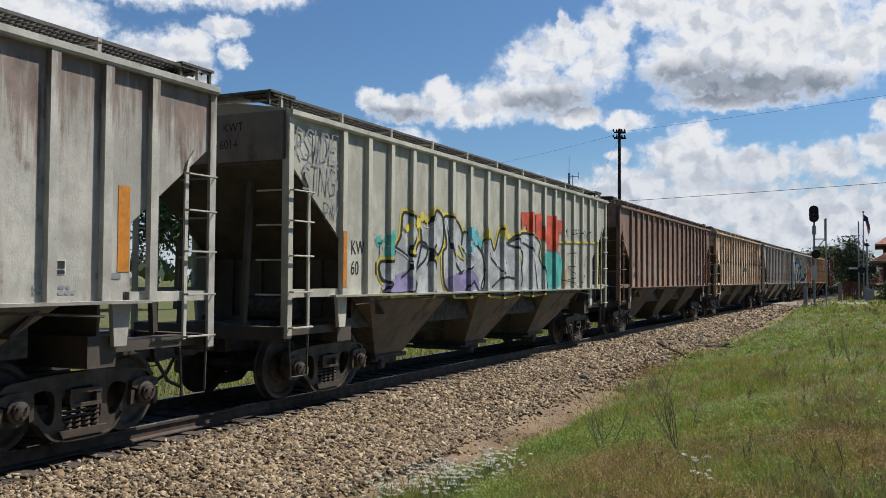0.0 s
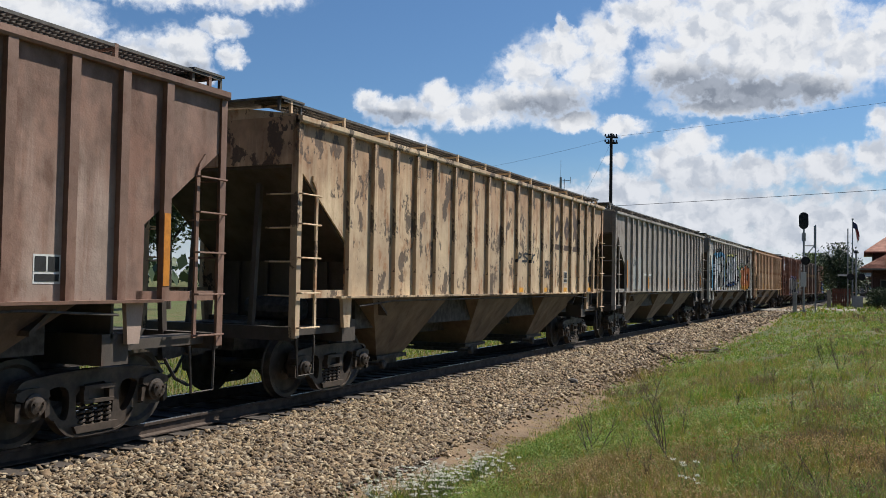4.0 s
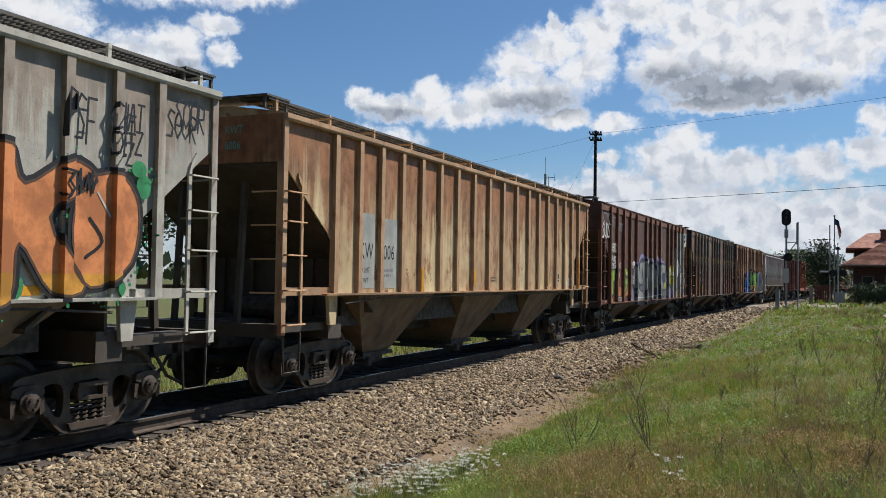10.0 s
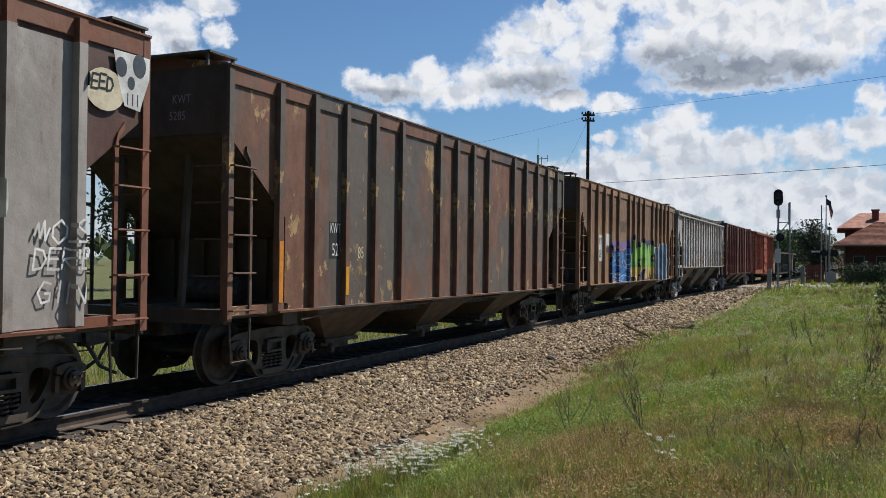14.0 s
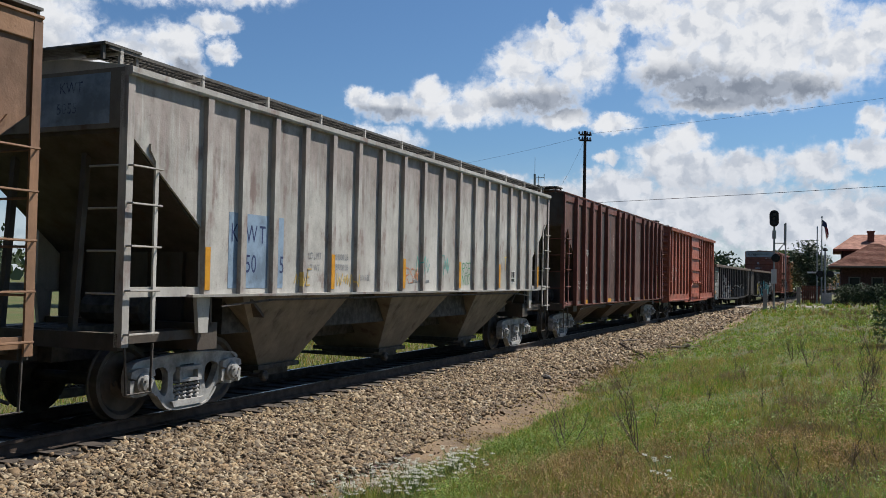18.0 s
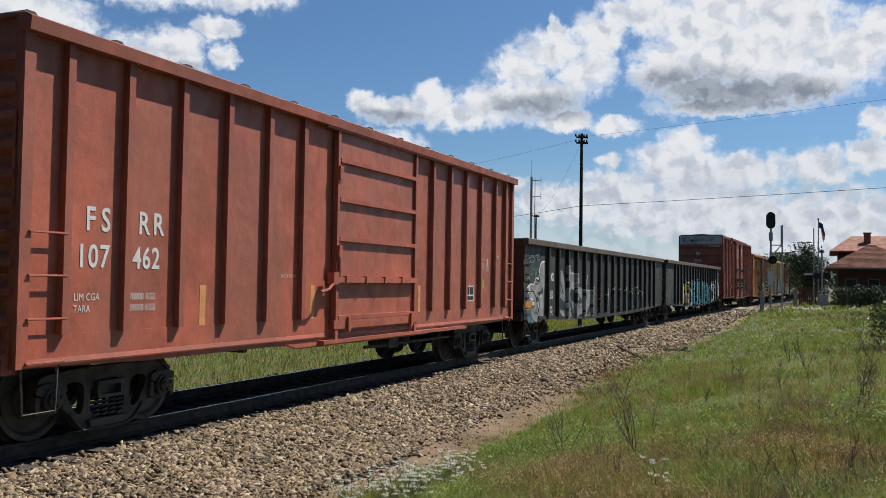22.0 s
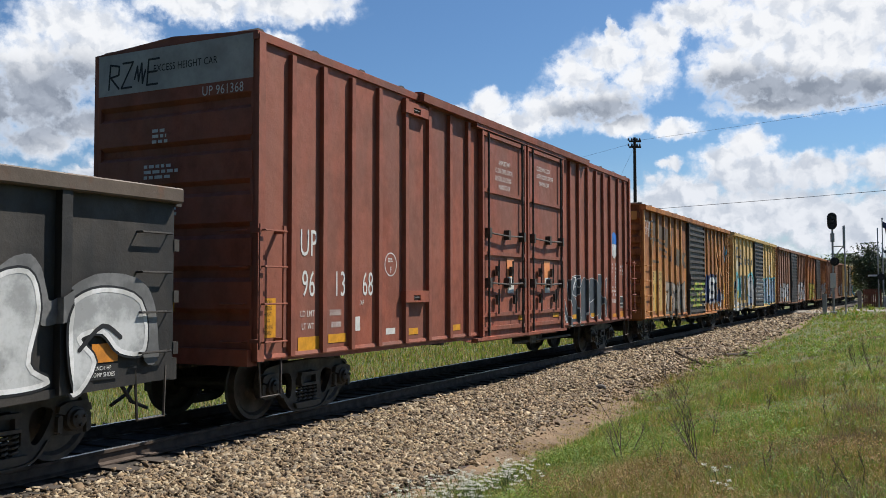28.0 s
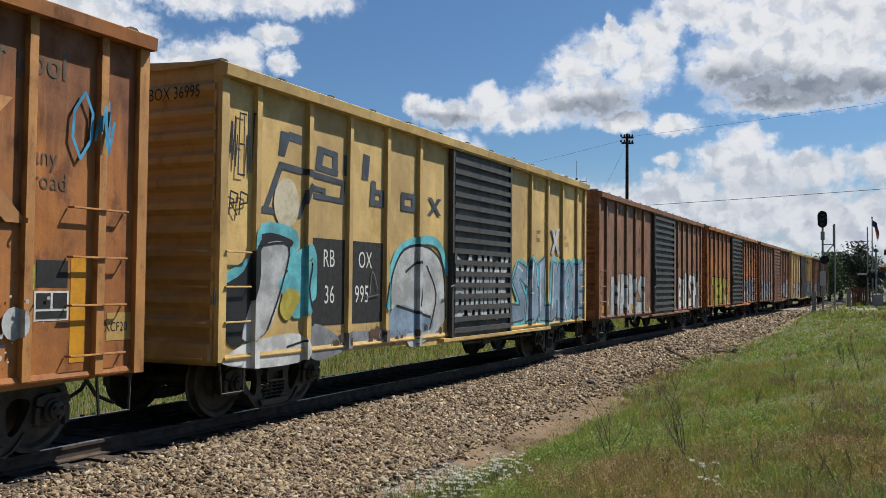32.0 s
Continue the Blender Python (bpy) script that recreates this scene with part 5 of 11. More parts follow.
P["rusty"] = paint("rust_streaked_paint", (0.93, 0.62, 0.36), (0.38, 0.145, 0.055), 0.46, 0.7, 0.08, 25.0, top=0.95, fall=1.9, blotch=0.4, peel=0.5, peelcol=(0.16, 0.06, 0.025))
P["brown"] = paint("red_brown_paint", (0.10, 0.038, 0.027), (0.17, 0.085, 0.055), 0.2, 0.5, 0.2, 29.0, dirtcol=(0.16, 0.13, 0.11), blotch=0.6)
P["sooty"] = paint("sooty_rusty_paint", (0.115, 0.097, 0.084), (0.24, 0.10, 0.055), 0.25, 0.5, 0.15, 33.0, blotch=0.85, peel=0.7, peelcol=(0.34, 0.22, 0.10))
P["ochre"] = paint("orange_brown_paint", (0.38, 0.205, 0.11), (0.16, 0.08, 0.048), 0.15, 0.45, 0.15, 37.0, top=0.6, fall=1.8)
P["silver"] = paint("silver_grey_paint", (0.60, 0.58, 0.54), (0.30, 0.20, 0.18), 0.3, 0.6, 0.12, 41.0, top=0.5, fall=1.3)
P["maroon"] = paint("dark_maroon_paint", (0.165, 0.066, 0.048), (0.085, 0.05, 0.04), 0.2, 0.6, 0.25, 45.0, blotch=0.55)
P["maroon_post"] = paint("maroon_post_paint", (0.20, 0.060, 0.045), (0.10, 0.045, 0.035), 0.2, 0.4, 0.15, 46.0)
# end sheets: some grime, and the shade between cars put into the paint
P["grimy_end"] = paint("grimy_shaded_end_paint", (0.24, 0.215, 0.185), (0.12, 0.07, 0.045), 0.25, 0.5, 0.4, 97.0)
P["cream_post"] = paint("cream_post_paint", (0.66, 0.41, 0.23), (0.33, 0.12, 0.045), 0.4, 0.75, 0.08, 26.0)
P["oxide"] = paint("oxide_red_paint", (0.47, 0.125, 0.072), (0.33, 0.085, 0.05), 0.15, 0.3, 0.1, 49.0, 0.5)
P["coal"] = paint("black_paint", (0.0133, 0.0133, 0.0137), (0.04, 0.03, 0.024), 0.1, 0.2, 0.15, 53.0, dirtcol=(0.035, 0.031, 0.028))
P["chord"] = paint("rusted_chord_paint", (0.12, 0.085, 0.06), (0.18, 0.09, 0.05), 0.4, 0.3, 0.2, 55.0)
P["brick"] = paint("brick_red_paint", (0.31, 0.083, 0.044), (0.23, 0.065, 0.038), 0.15, 0.2, 0.08, 57.0)
# end wall: grime, on a base colour darkened for its shade
P["amber_end"] = paint("grimy_shaded_orange_end_paint", (0.38, 0.165, 0.045), (0.10, 0.05, 0.028), 0.35, 0.6, 0.6, 63.0, blotch=0.35)
# lighter than the wall: the posts' sunlit edges put into the paint
P["amber_rib"] = paint("sunlit_orange_post_paint", (0.66, 0.30, 0.075), (0.2, 0.07, 0.03), 0.35, 0.6, 0.15, 62.0)
P["amber"] = paint("weathered_orange_paint", (0.58, 0.215, 0.045), (0.20, 0.065, 0.025), 0.4, 0.7, 0.12, 61.0, top=0.7, fall=1.3, blotch=0.3)
P["maize"] = paint("yellow_paint", (0.78, 0.52, 0.19), (0.34, 0.18, 0.07), 0.12, 0.22, 0.1, 65.0)
P["russet"] = paint("rust_brown_paint", (0.33, 0.145, 0.07), (0.16, 0.065, 0.04), 0.35, 0.6, 0.15, 69.0)
P["door_black"] = paint("black_door_paint", (0.045, 0.047, 0.05), (0.12, 0.10, 0.08), 0.1, 0.2, 0.25, 73.0)
P["door_grey"] = paint("grey_door_paint", (0.052, 0.046, 0.041), (0.15, 0.075, 0.042), 0.25, 0.4, 0.25, 77.0)
GRIME = plain("underframe_grime", (0.20, 0.17, 0.14), 0.75, 0, 0.35, 2.5)

H = {}
# posts of the second kind of hopper stand in three groups
GROUPED = [1.17, 2.13, 3.1, 4.12, 5.16, 6.89, 7.78, 8.72, 9.66, 11.42, 12.35, 13.3, 14.2, 15.12]
BAY = {k: paint("grimy_bays_" + k, c, (0.10, 0.075, 0.06), 0.3, 0.4, 0.45, 3.0 + i) for i, (k, c) in enumerate((("grey", (0.23, 0.19, 0.145)), ("brown", (0.12, 0.08, 0.06)), ("tan", (0.22, 0.16, 0.105)), ("pale", (0.25, 0.215, 0.17))))}
H[0] = join(hopper("pale grey covered hopper with rust-stained ribbed sides", 16.45, P["pale"], M["truck"], 17, under=BAY["pale"]), -7.47, 16.45)
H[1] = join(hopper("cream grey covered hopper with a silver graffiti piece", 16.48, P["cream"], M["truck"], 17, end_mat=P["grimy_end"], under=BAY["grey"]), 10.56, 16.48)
H[2] = join(hopper("faded brown covered hopper with close vertical ribs", 16.4, P["mauve"], M["truck"], 17, P["mauve_post"], under=BAY["brown"]), 28.59, 16.4)
H[3] = join(hopper("rust-spotted tan yellow covered hopper", 16.7, P["tan"], M["truck"], 17, under=BAY["tan"]), 46.65, 16.7)
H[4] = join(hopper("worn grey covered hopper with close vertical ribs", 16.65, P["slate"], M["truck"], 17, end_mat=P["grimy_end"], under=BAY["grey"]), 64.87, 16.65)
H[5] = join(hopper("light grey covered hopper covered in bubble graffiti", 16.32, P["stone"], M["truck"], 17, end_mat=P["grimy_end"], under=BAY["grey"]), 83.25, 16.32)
H[6] = join(hopper("rust-streaked tan covered hopper", 16.71, P["rusty"], M["truck"], 17, P["cream_post"], under=BAY["tan"]), 101.1, 16.71)
P["rust_edge"] = paint("rusted_post_paint", (0.24, 0.085, 0.045), (0.15, 0.05, 0.03), 0.3, 0.5, 0.2, 95.0)
H[7] = join(hopper("red-brown covered hopper with silver graffiti along its sill", 16.22, P["brown"], M["truck"], GROUPED, P["rust_edge"], board=False, ZS=1.08, deep=0.095, top=0.22, under=BAY["brown"]), 119.46, 16.22)
H[8] = join(hopper("sooty dark covered hopper with rust patches", 15.94, P["sooty"], M["truck"], GROUPED, board=False, ZS=1.08, deep=0.095, top=0.22, end_mat=SOOT_SHADE, under=BAY["brown"]), 137.22, 15.94)
H[9] = join(hopper("orange-brown covered hopper with blue and green graffiti", 16.59, P["ochre"], M["truck"], GROUPED, board=False, ZS=1.08, deep=0.095, top=0.22, end_mat=SOOT_SHADE, under=BAY["brown"]), 154.91, 16.59)
H[10] = join(hopper("silver grey covered hopper with pale trucks", 16.68, P["silver"], M["truck_light"], 17, end_mat=P["grimy_end"], under=BAY["pale"]), 172.76, 16.68)
H[11] = join(hopper("dark maroon covered hopper with white stencils", 16.13, P["maroon"], M["truck_light"], GROUPED, P["maroon_post"], ZS=1.08, deep=0.12, top=0.255, end_mat=SOOT_SHADE, under=BAY["brown"], inset=1.24), 191.03, 16.13)
H[12] = join(boxcar("oxide red boxcar with a wide panelled sliding door", 15.21, P["oxide"], 0.85, 4.5, [d - 7.6 for d in (0.6, 1.5, 2.45, 3.38, 4.34, 5.27, 10.17, 11.09, 11.99, 12.91, 13.88, 14.6)], [(-1.4, 1.68, "panel")], P["oxide"], rib_deep=0.085, rib_low=0.38), 208.69, 15.21)
H[13] = join(gondola("black gondola with ribbed sides and grey graffiti", 20.23, P["coal"], P["chord"], [2.03 - 10.115 + 1.01 * i for i in range(17)], 0.62, 2.97), 225.1, 20.23)
H[14] = join(gondola("black gondola with yellow and turquoise graffiti", 19.45, P["coal"], P["chord"], [9.725 - 1.6 - 0.97 * i for i in range(17)], 0.6, 2.97), 246.45, 19.45)
H[15] = join(boxcar("tall brick red boxcar with double plug doors", 18.35, P["brick"], 0.85, 5.28, [d - 9.175 for d in (0.77, 1.54, 2.31, 3.12, 4.0, 4.85, 5.7, 6.5, 12.6, 13.3, 14.05, 14.8, 15.5, 16.2, 17.0, 17.7)], [(-2.15, 0.2, "plug"), (0.32, 2.75, "plug")], P["brick"], flat_end=True, rib_deep=0.07, rungs=(1.21, 1.71, 2.2, 2.68), grab=(0.2, 0.25), ladder=True), 267.36, 18.35)
H[16] = join(boxcar("weathered orange boxcar with a dark ribbed door", 15.64, P["amber"], 0.78, 4.62, [d - 7.82 for d in (1.05, 1.92, 2.84, 3.76, 4.65, 5.52, 10.6, 11.5, 12.38, 13.22, 14.1, 15.0)], [(-1.14, 1.88, "rib")], P["door_grey"], P["amber_rib"], end_mat=P["amber_end"], rungs=(1.19, 1.71, 2.21, 2.72), grab=(0.66, 0.38), pitch=0.4), 287.29, 15.64)
H[17] = join(boxcar("yellow boxcar with a black ribbed door and silver graffiti", 15.22, P["maize"], 0.78, 4.62, [d - 7.61 for d in (0.76, 1.96, 3.06, 4.23, 5.39, 11.0, 12.16, 13.26, 14.46)], [(-1.0, 2.0, "rib")], P["door_black"]), 304.19, 15.22)
front = 320.66
for i, (mat, dm, words) in enumerate((("russet", "door_black", "rust-brown boxcar with a black ribbed door"), ("amber", "door_grey", "weathered orange boxcar with a grey ribbed door"), ("russet", "russet", "rust-brown boxcar with a matching door"), ("maize", "door_grey", "yellow boxcar with a grey ribbed door"), ("russet", "door_grey", "rust-brown boxcar with a grey ribbed door"))):
    H[18 + i] = join(boxcar(words, 15.4, P[mat], 0.78, 4.55, [-6.9, -5.8, -4.7, -3.6, -2.5, 2.9, 3.8, 4.8, 5.8, 6.8], [(-1.2, 2.0, "rib")], P[dm]), front, 15.4)
    front += 16.72


# ---- loose ballast, grass and weeds ----
def bulk(name, verts, faces, mats, label, category, group="", smooth=False, index=None):
    """A large mesh from arrays of corners and of faces that all have the same number of corners."""
    me = bpy.data.meshes.new(name)
    k = faces.shape[1]
    me.vertices.add(len(verts))
    me.vertices.foreach_set("co", np.ascontiguousarray(verts, dtype=np.float32).ravel())
    me.loops.add(faces.size)
    me.loops.foreach_set("vertex_index", np.ascontiguousarray(faces, dtype=np.int32).ravel())
    me.polygons.add(len(faces))
    me.polygons.foreach_set("loop_start", np.arange(0, faces.size, k, dtype=np.int32))
    me.update(calc_edges=True)
    for m in mats:
        me.materials.append(m)
    if index is not None:
        me.polygons.foreach_set("material_index", index)
    me.validate()
    return tagged(new(name, me), label, category, group, "stuff")


def heights(xs, ys):
    return np.array([ground_z(float(a), float(b)) for a, b in zip(xs, ys)])


def stones(name, zones, seed, label):
    """Crushed stones: each a small block with knocked corners. zones: count, x from and to, y from and to, size."""
    rng = np.random.default_rng(seed)
    cube = np.array([(a, b, c) for a in (-1, 1) for b in (-1, 1) for c in (-1, 1)], float)
    quad = np.array([(0, 1, 3, 2), (4, 6, 7, 5), (0, 4, 5, 1), (2, 3, 7, 6), (0, 2, 6, 4), (1, 5, 7, 3)])
    V, F, base = [], [], 0
    for n, x0, x1, y0, y1, size in zones:
        x, y = rng.uniform(x0, x1, n), y0 + (y1 - y0) * rng.random(n) ** 1.25
        if x0 > 0:
            edge = np.array([shoulder_edge(float(b)) for b in y])
            fine = rng.random(n)
            keep = (x < edge + 0.12 * fine) | (fine > 0.9)
            x, y = x[keep], y[keep]
            n = len(x)
        z = heights(x, y)
        s = size * rng.uniform(0.55, 1.35, (n, 1, 1)) * rng.uniform(0.5, 1.3, (n, 1, 3)) / 2 * np.array([1.5, 1.05, 0.55])
        v = cube[None] * s + rng.normal(0, 0.32, (n, 8, 3)) * s
        for ax, ay, turn in ((0, 1, 3.14), (1, 2, 0.75), (0, 2, 0.75)):
            a = rng.uniform(-turn, turn, (n, 1))
            c, d = np.cos(a), np.sin(a)
            p, q = v[:, :, ax].copy(), v[:, :, ay].copy()
            v[:, :, ax], v[:, :, ay] = c * p - d * q, d * p + c * q
        off = np.stack([x + np.array([track_x(t) for t in y]), y, z + size * rng.uniform(0.05, 0.45, n)], 1)
        V.append((v + off[:, None, :]).reshape(-1, 3))
        F.append((quad[None] + (base + 8 * np.arange(n))[:, None, None]).reshape(-1, 4))
        base += 8 * n
    return bulk(name, np.concatenate(V), np.concatenate(F), [M["stones"]], label, "ballast")


stones("ballast_stones", [(30000, 1.36, 3.3, 4.0, 14, 0.042), (30000, 1.34, 3.35, 8.0, 26, 0.048), (900, 1.0, 1.4, 4, 26, 0.04), (15000, 0.85, 3.4, 22.0, 50, 0.066), (5000, 0.85, 3.6, 45, 95, 0.11),
                          (5000, -4.4, -1.0, 4.0, 60, 0.045), (4200, 3.1, 3.75, 5, 40, 0.036), (3000, 3.3, 4.5, 5, 30, 0.02), (9000, 0.85, 3.35, -9, 4.2, 0.055)], 11, "loose crushed grey and brown ballast stones on the shoulder")


def blades(name, zones, seed, mats, label, category="grass", early=0.0):
    """Bent tapering blades. zones: count, x from and to, y from and to, height, width, dry share, clump."""
    rng = np.random.default_rng(seed)
    V, F, I, base = [], [], [], 0
    for n, x0, x1, y0, y1, tall, wide, dry, clump in zones:
        nc = max(1, n // clump)
        cx, cy = rng.uniform(x0, x1, nc), y0 + (y1 - y0) * rng.random(nc) ** 1.3
        vig = np.array([0.75 + 0.8 * noise.noise((a * 0.55, b * 0.55, seed)) + 0.3 * noise.noise((a * 2.1, b * 2.1, seed)) for a, b in zip(cx, cy)])
        rim = np.array([grass_edge(float(b)) for b in cy])
        keep = (vig > 0.2) & (cx > rim - early * rng.random(nc) - (0.5 * (rng.random(nc) < 0.05)))
        cx, cy, vig = cx[keep], cy[keep], vig[keep]
        nc = len(cx)
        kind = (rng.random(nc) < dry + 0.9 * np.array([noise.noise((a * 0.45 + 5, b * 0.35, seed + 3.0)) for a, b in zip(cx, cy)])).astype(int)
        i = np.repeat(np.arange(nc), clump)
        m = len(i)
        x, y = cx[i] + rng.normal(0, 0.05, m), cy[i] + rng.normal(0, 0.05, m)
        z = np.repeat(heights(cx, cy), clump) - 0.02
        h = tall * vig[i] * rng.uniform(0.4, 1.2, m)
        w = wide * rng.uniform(0.6, 1.4, m)
        a = rng.uniform(0, 6.28, m)
        lean = rng.uniform(0.1, 0.75, m) * h
        dx, dy = np.cos(a), np.sin(a)
        px, py = -np.sin(a + rng.normal(0, 0.6, m)), np.cos(a)
        bx = x + np.array([track_x(t) for t in y])
        pts = []
        for f, ww in ((0.0, 1.0), (0.55, 0.75), (1.0, 0.12)):
            ox, oy, oz = bx + dx * lean * f * f, y + dy * lean * f * f, z + h * f * (1 - 0.18 * f)
            for sgn in (-1, 1):
                pts.append(np.stack([ox + sgn * px * w * ww / 2, oy + sgn * py * w * ww / 2, oz], 1))
        v = np.stack(pts, 1)
        quad = np.array([(0, 1, 3, 2), (2, 3, 5, 4)])
        V.append(v.reshape(-1, 3))
        F.append((quad[None] + (base + 6 * np.arange(m))[:, None, None]).reshape(-1, 4))
        I.append(np.repeat(kind[i], 2))
        base += 6 * m
    return bulk(name, np.concatenate(V), np.concatenate(F), mats, label, category, index=np.concatenate(I).astype(np.int32))


blades("meadow_grass", [(115000, 3.4, 10.5, 5.0, 14, 0.15, 0.0062, 0.3, 7), (100000, 3.2, 14.0, 9.0, 28, 0.155, 0.0088, 0.22, 7), (58000, 3.0, 22, 24.0, 62, 0.22, 0.02, 0.14, 8), (18000, 3.4, 40, 55.0, 110, 0.35, 0.055, 0.15, 7),
                        (30000, 5.6, 10.0, 5.5, 10.2, 0.17, 0.0055, 0.75, 9), (12000, 4.3, 7.5, 10.5, 19, 0.16, 0.014, -0.4, 40),
                        (12000, 4.3, 11, 6, 26, 0.32, 0.006, 0.3, 10), (9000, 5, 12, 6, 24, 0.3, 0.005, 1.4, 9), (8000, 4.2, 16, -9, 6.0, 0.17, 0.012, 0.25, 10)], 21, [M["grass"], M["dry"]], "uncut green and straw-coloured meadow grass on the bank")


def herbs(name, zones, seed, mat, label, early=0.05):
    """Leafy weeds: clumps of small pointed leaves. zones: leaves, x from and to, y from and to, leaf length, height, leaves to a clump."""
    rng = np.random.default_rng(seed)
    V = []
    for n, x0, x1, y0, y1, leaf, tall, clump in zones:
        nc = n // clump
        cx, cy = rng.uniform(x0, x1, nc), y0 + (y1 - y0) * rng.random(nc) ** 1.25
        lush = np.array([noise.noise((a * 0.8, b * 0.6, seed)) + 0.5 * noise.noise((a * 2.3, b * 2.0, seed + 1.0)) for a, b in zip(cx, cy)])
        keep = (lush > -0.12) & (cx > np.array([grass_edge(float(b)) for b in cy]) - early)
        cx, cy, lush = cx[keep], cy[keep], lush[keep]
        g = heights(cx, cy)
        i = np.repeat(np.arange(len(cx)), clump)
        m = len(i)
        up = rng.random(m) ** 0.8 * tall * (0.6 + 0.7 * np.clip(lush[i], 0, 1))
        spread = 0.035 + 0.35 * tall * rng.random(m)
        turn = rng.uniform(0, 6.28, m)
        x, y = cx[i] + spread * np.cos(turn), cy[i] + spread * np.sin(turn)
        c = np.stack([x + np.array([track_x(t) for t in cy])[i], y, g[i] + up], 1)
        u = np.stack([np.cos(turn), np.sin(turn), rng.uniform(-0.5, 0.9, m)], 1)
        u /= np.linalg.norm(u, axis=1, keepdims=True)
        w = np.cross(u, np.stack([rng.normal(0, 0.5, m), rng.normal(0, 0.5, m), np.ones(m)], 1))
        w /= np.linalg.norm(w, axis=1, keepdims=True)
        s = leaf * rng.uniform(0.5, 1.3, (m, 1))
        V.append(np.stack([c - u * s * 0.5, c + w * s * 0.24, c + u * s * 0.5, c - w * s * 0.24], 1).reshape(-1, 3))
    v = np.concatenate(V)
    return bulk(name, v, np.arange(len(v)).reshape(-1, 4), [mat], label, "weeds")


M["herb"] = island("herb_leaves", [(0.11, 0.24, 0.055), (0.24, 0.40, 0.075), (0.42, 0.52, 0.11), (0.13, 0.29, 0.055), (0.34, 0.38, 0.12), (0.19, 0.35, 0.08)], 0.6, 0.35, 0.7)
M["rusty_herb"] = island("dry_herb_leaves", [(0.46, 0.27, 0.13), (0.28, 0.15, 0.08), (0.66, 0.50, 0.27), (0.36, 0.27, 0.14)], 0.8, 0.3, 0.5)
herbs("green_weeds", [(80000, 3.9, 10.6, 5.6, 15, 0.022, 0.2, 26), (70000, 3.6, 13.5, 11, 32, 0.036, 0.24, 26), (22000, 3.4, 20, 28, 62, 0.08, 0.3, 20), (16000, 4.1, 6.0, 8.2, 12.5, 0.026, 0.26, 30)], 61, M["herb"], "leafy low green weeds among the grass")
herbs("dry_weeds", [(60000, 5.2, 10.4, 5.6, 10.6, 0.022, 0.24, 24), (18000, 5.0, 12, 10, 26, 0.03, 0.24, 26), (5000, 3.2, 4.3, 10, 26, 0.02, 0.07, 20)], 67, M["rusty_herb"], "rust-brown withered weeds on the bank")
herbs("dead_litter", [(9000, 3.1, 4.6, 7.5, 15, 0.022, 0.03, 9), (12000, 3.0, 4.6, 13, 32, 0.034, 0.05, 10)], 71, M["dry"], "pale dry leaf litter scattered over the bare dirt", 1.1)
blades("dead_scrub", [(5000, 3.0, 4.7, 9, 13.5, 0.06, 0.006, 0.0, 14), (17000, 2.8, 4.5, 12.5, 27, 0.08, 0.007, 0.0, 22), (9000, 4.9, 9.5, 7.5, 11.2, 0.2, 0.005, 0.0, 26), (6000, 5.2, 7.4, 17.5, 22, 0.2, 0.007, 0.0, 24), (5000, 8.2, 9.6, 9.5, 14, 0.24, 0.006, 0.0, 24), (3000, 6.5, 11, 24, 40, 0.22, 0.012, 0.0, 24), (2500, 8, 13, 45, 62, 0.4, 0.02, 0.0, 24), (5000, 3.0, 4.4, 20, 45, 0.16, 0.014, 0.0, 12), (4500, 8.2, 10.4, 6.0, 9.5, 0.3, 0.005, 0.0, 10), (3500, 8.5, 11.5, 12, 30, 0.3, 0.009, 0.0, 16)], 27, [M["scrub"], M["dry"]], "low brown dead scrub along the bare dirt", "scrub", 0.9)


def far_grass():
    rng = np.random.default_rng(5)
    n = 60000
    x, y = rng.uniform(-16, -4.2, n), 4 + 70 * rng.random(n) ** 1.3
    z = heights(x, y)
    h, w, a = rng.uniform(0.06, 0.26, n), 0.014 + 0.0006 * y, rng.uniform(0, 6.28, n)
    bx = x + np.array([track_x(t) for t in y])
    v = np.stack([np.stack([bx - np.sin(a) * w / 2, y + np.cos(a) * w / 2, z - 0.02], 1), np.stack([bx + np.sin(a) * w / 2, y - np.cos(a) * w / 2, z - 0.02], 1), np.stack([bx + np.cos(a) * h * 0.4, y + np.sin(a) * h * 0.4, z + h], 1)], 1)
    bulk("verge_grass", v.reshape(-1, 3), np.arange(3 * n).reshape(-1, 3), [M["grass"], M["dry"]], "short sunlit green and straw-coloured grass beyond the line", "grass", index=(rng.random(n) < 0.4).astype(np.int32))


far_grass()

M["twig"] = plain("dead_twig", (0.13, 0.10, 0.08), 0.9, 0, 0.3, 30)
M["stem"] = plain("green_stem", (0.10, 0.15, 0.04), 0.8, 0, 0.3, 20)
M["petal"] = plain("white_petals", (0.78, 0.79, 0.66), 0.7, 0, 0.12, 20)


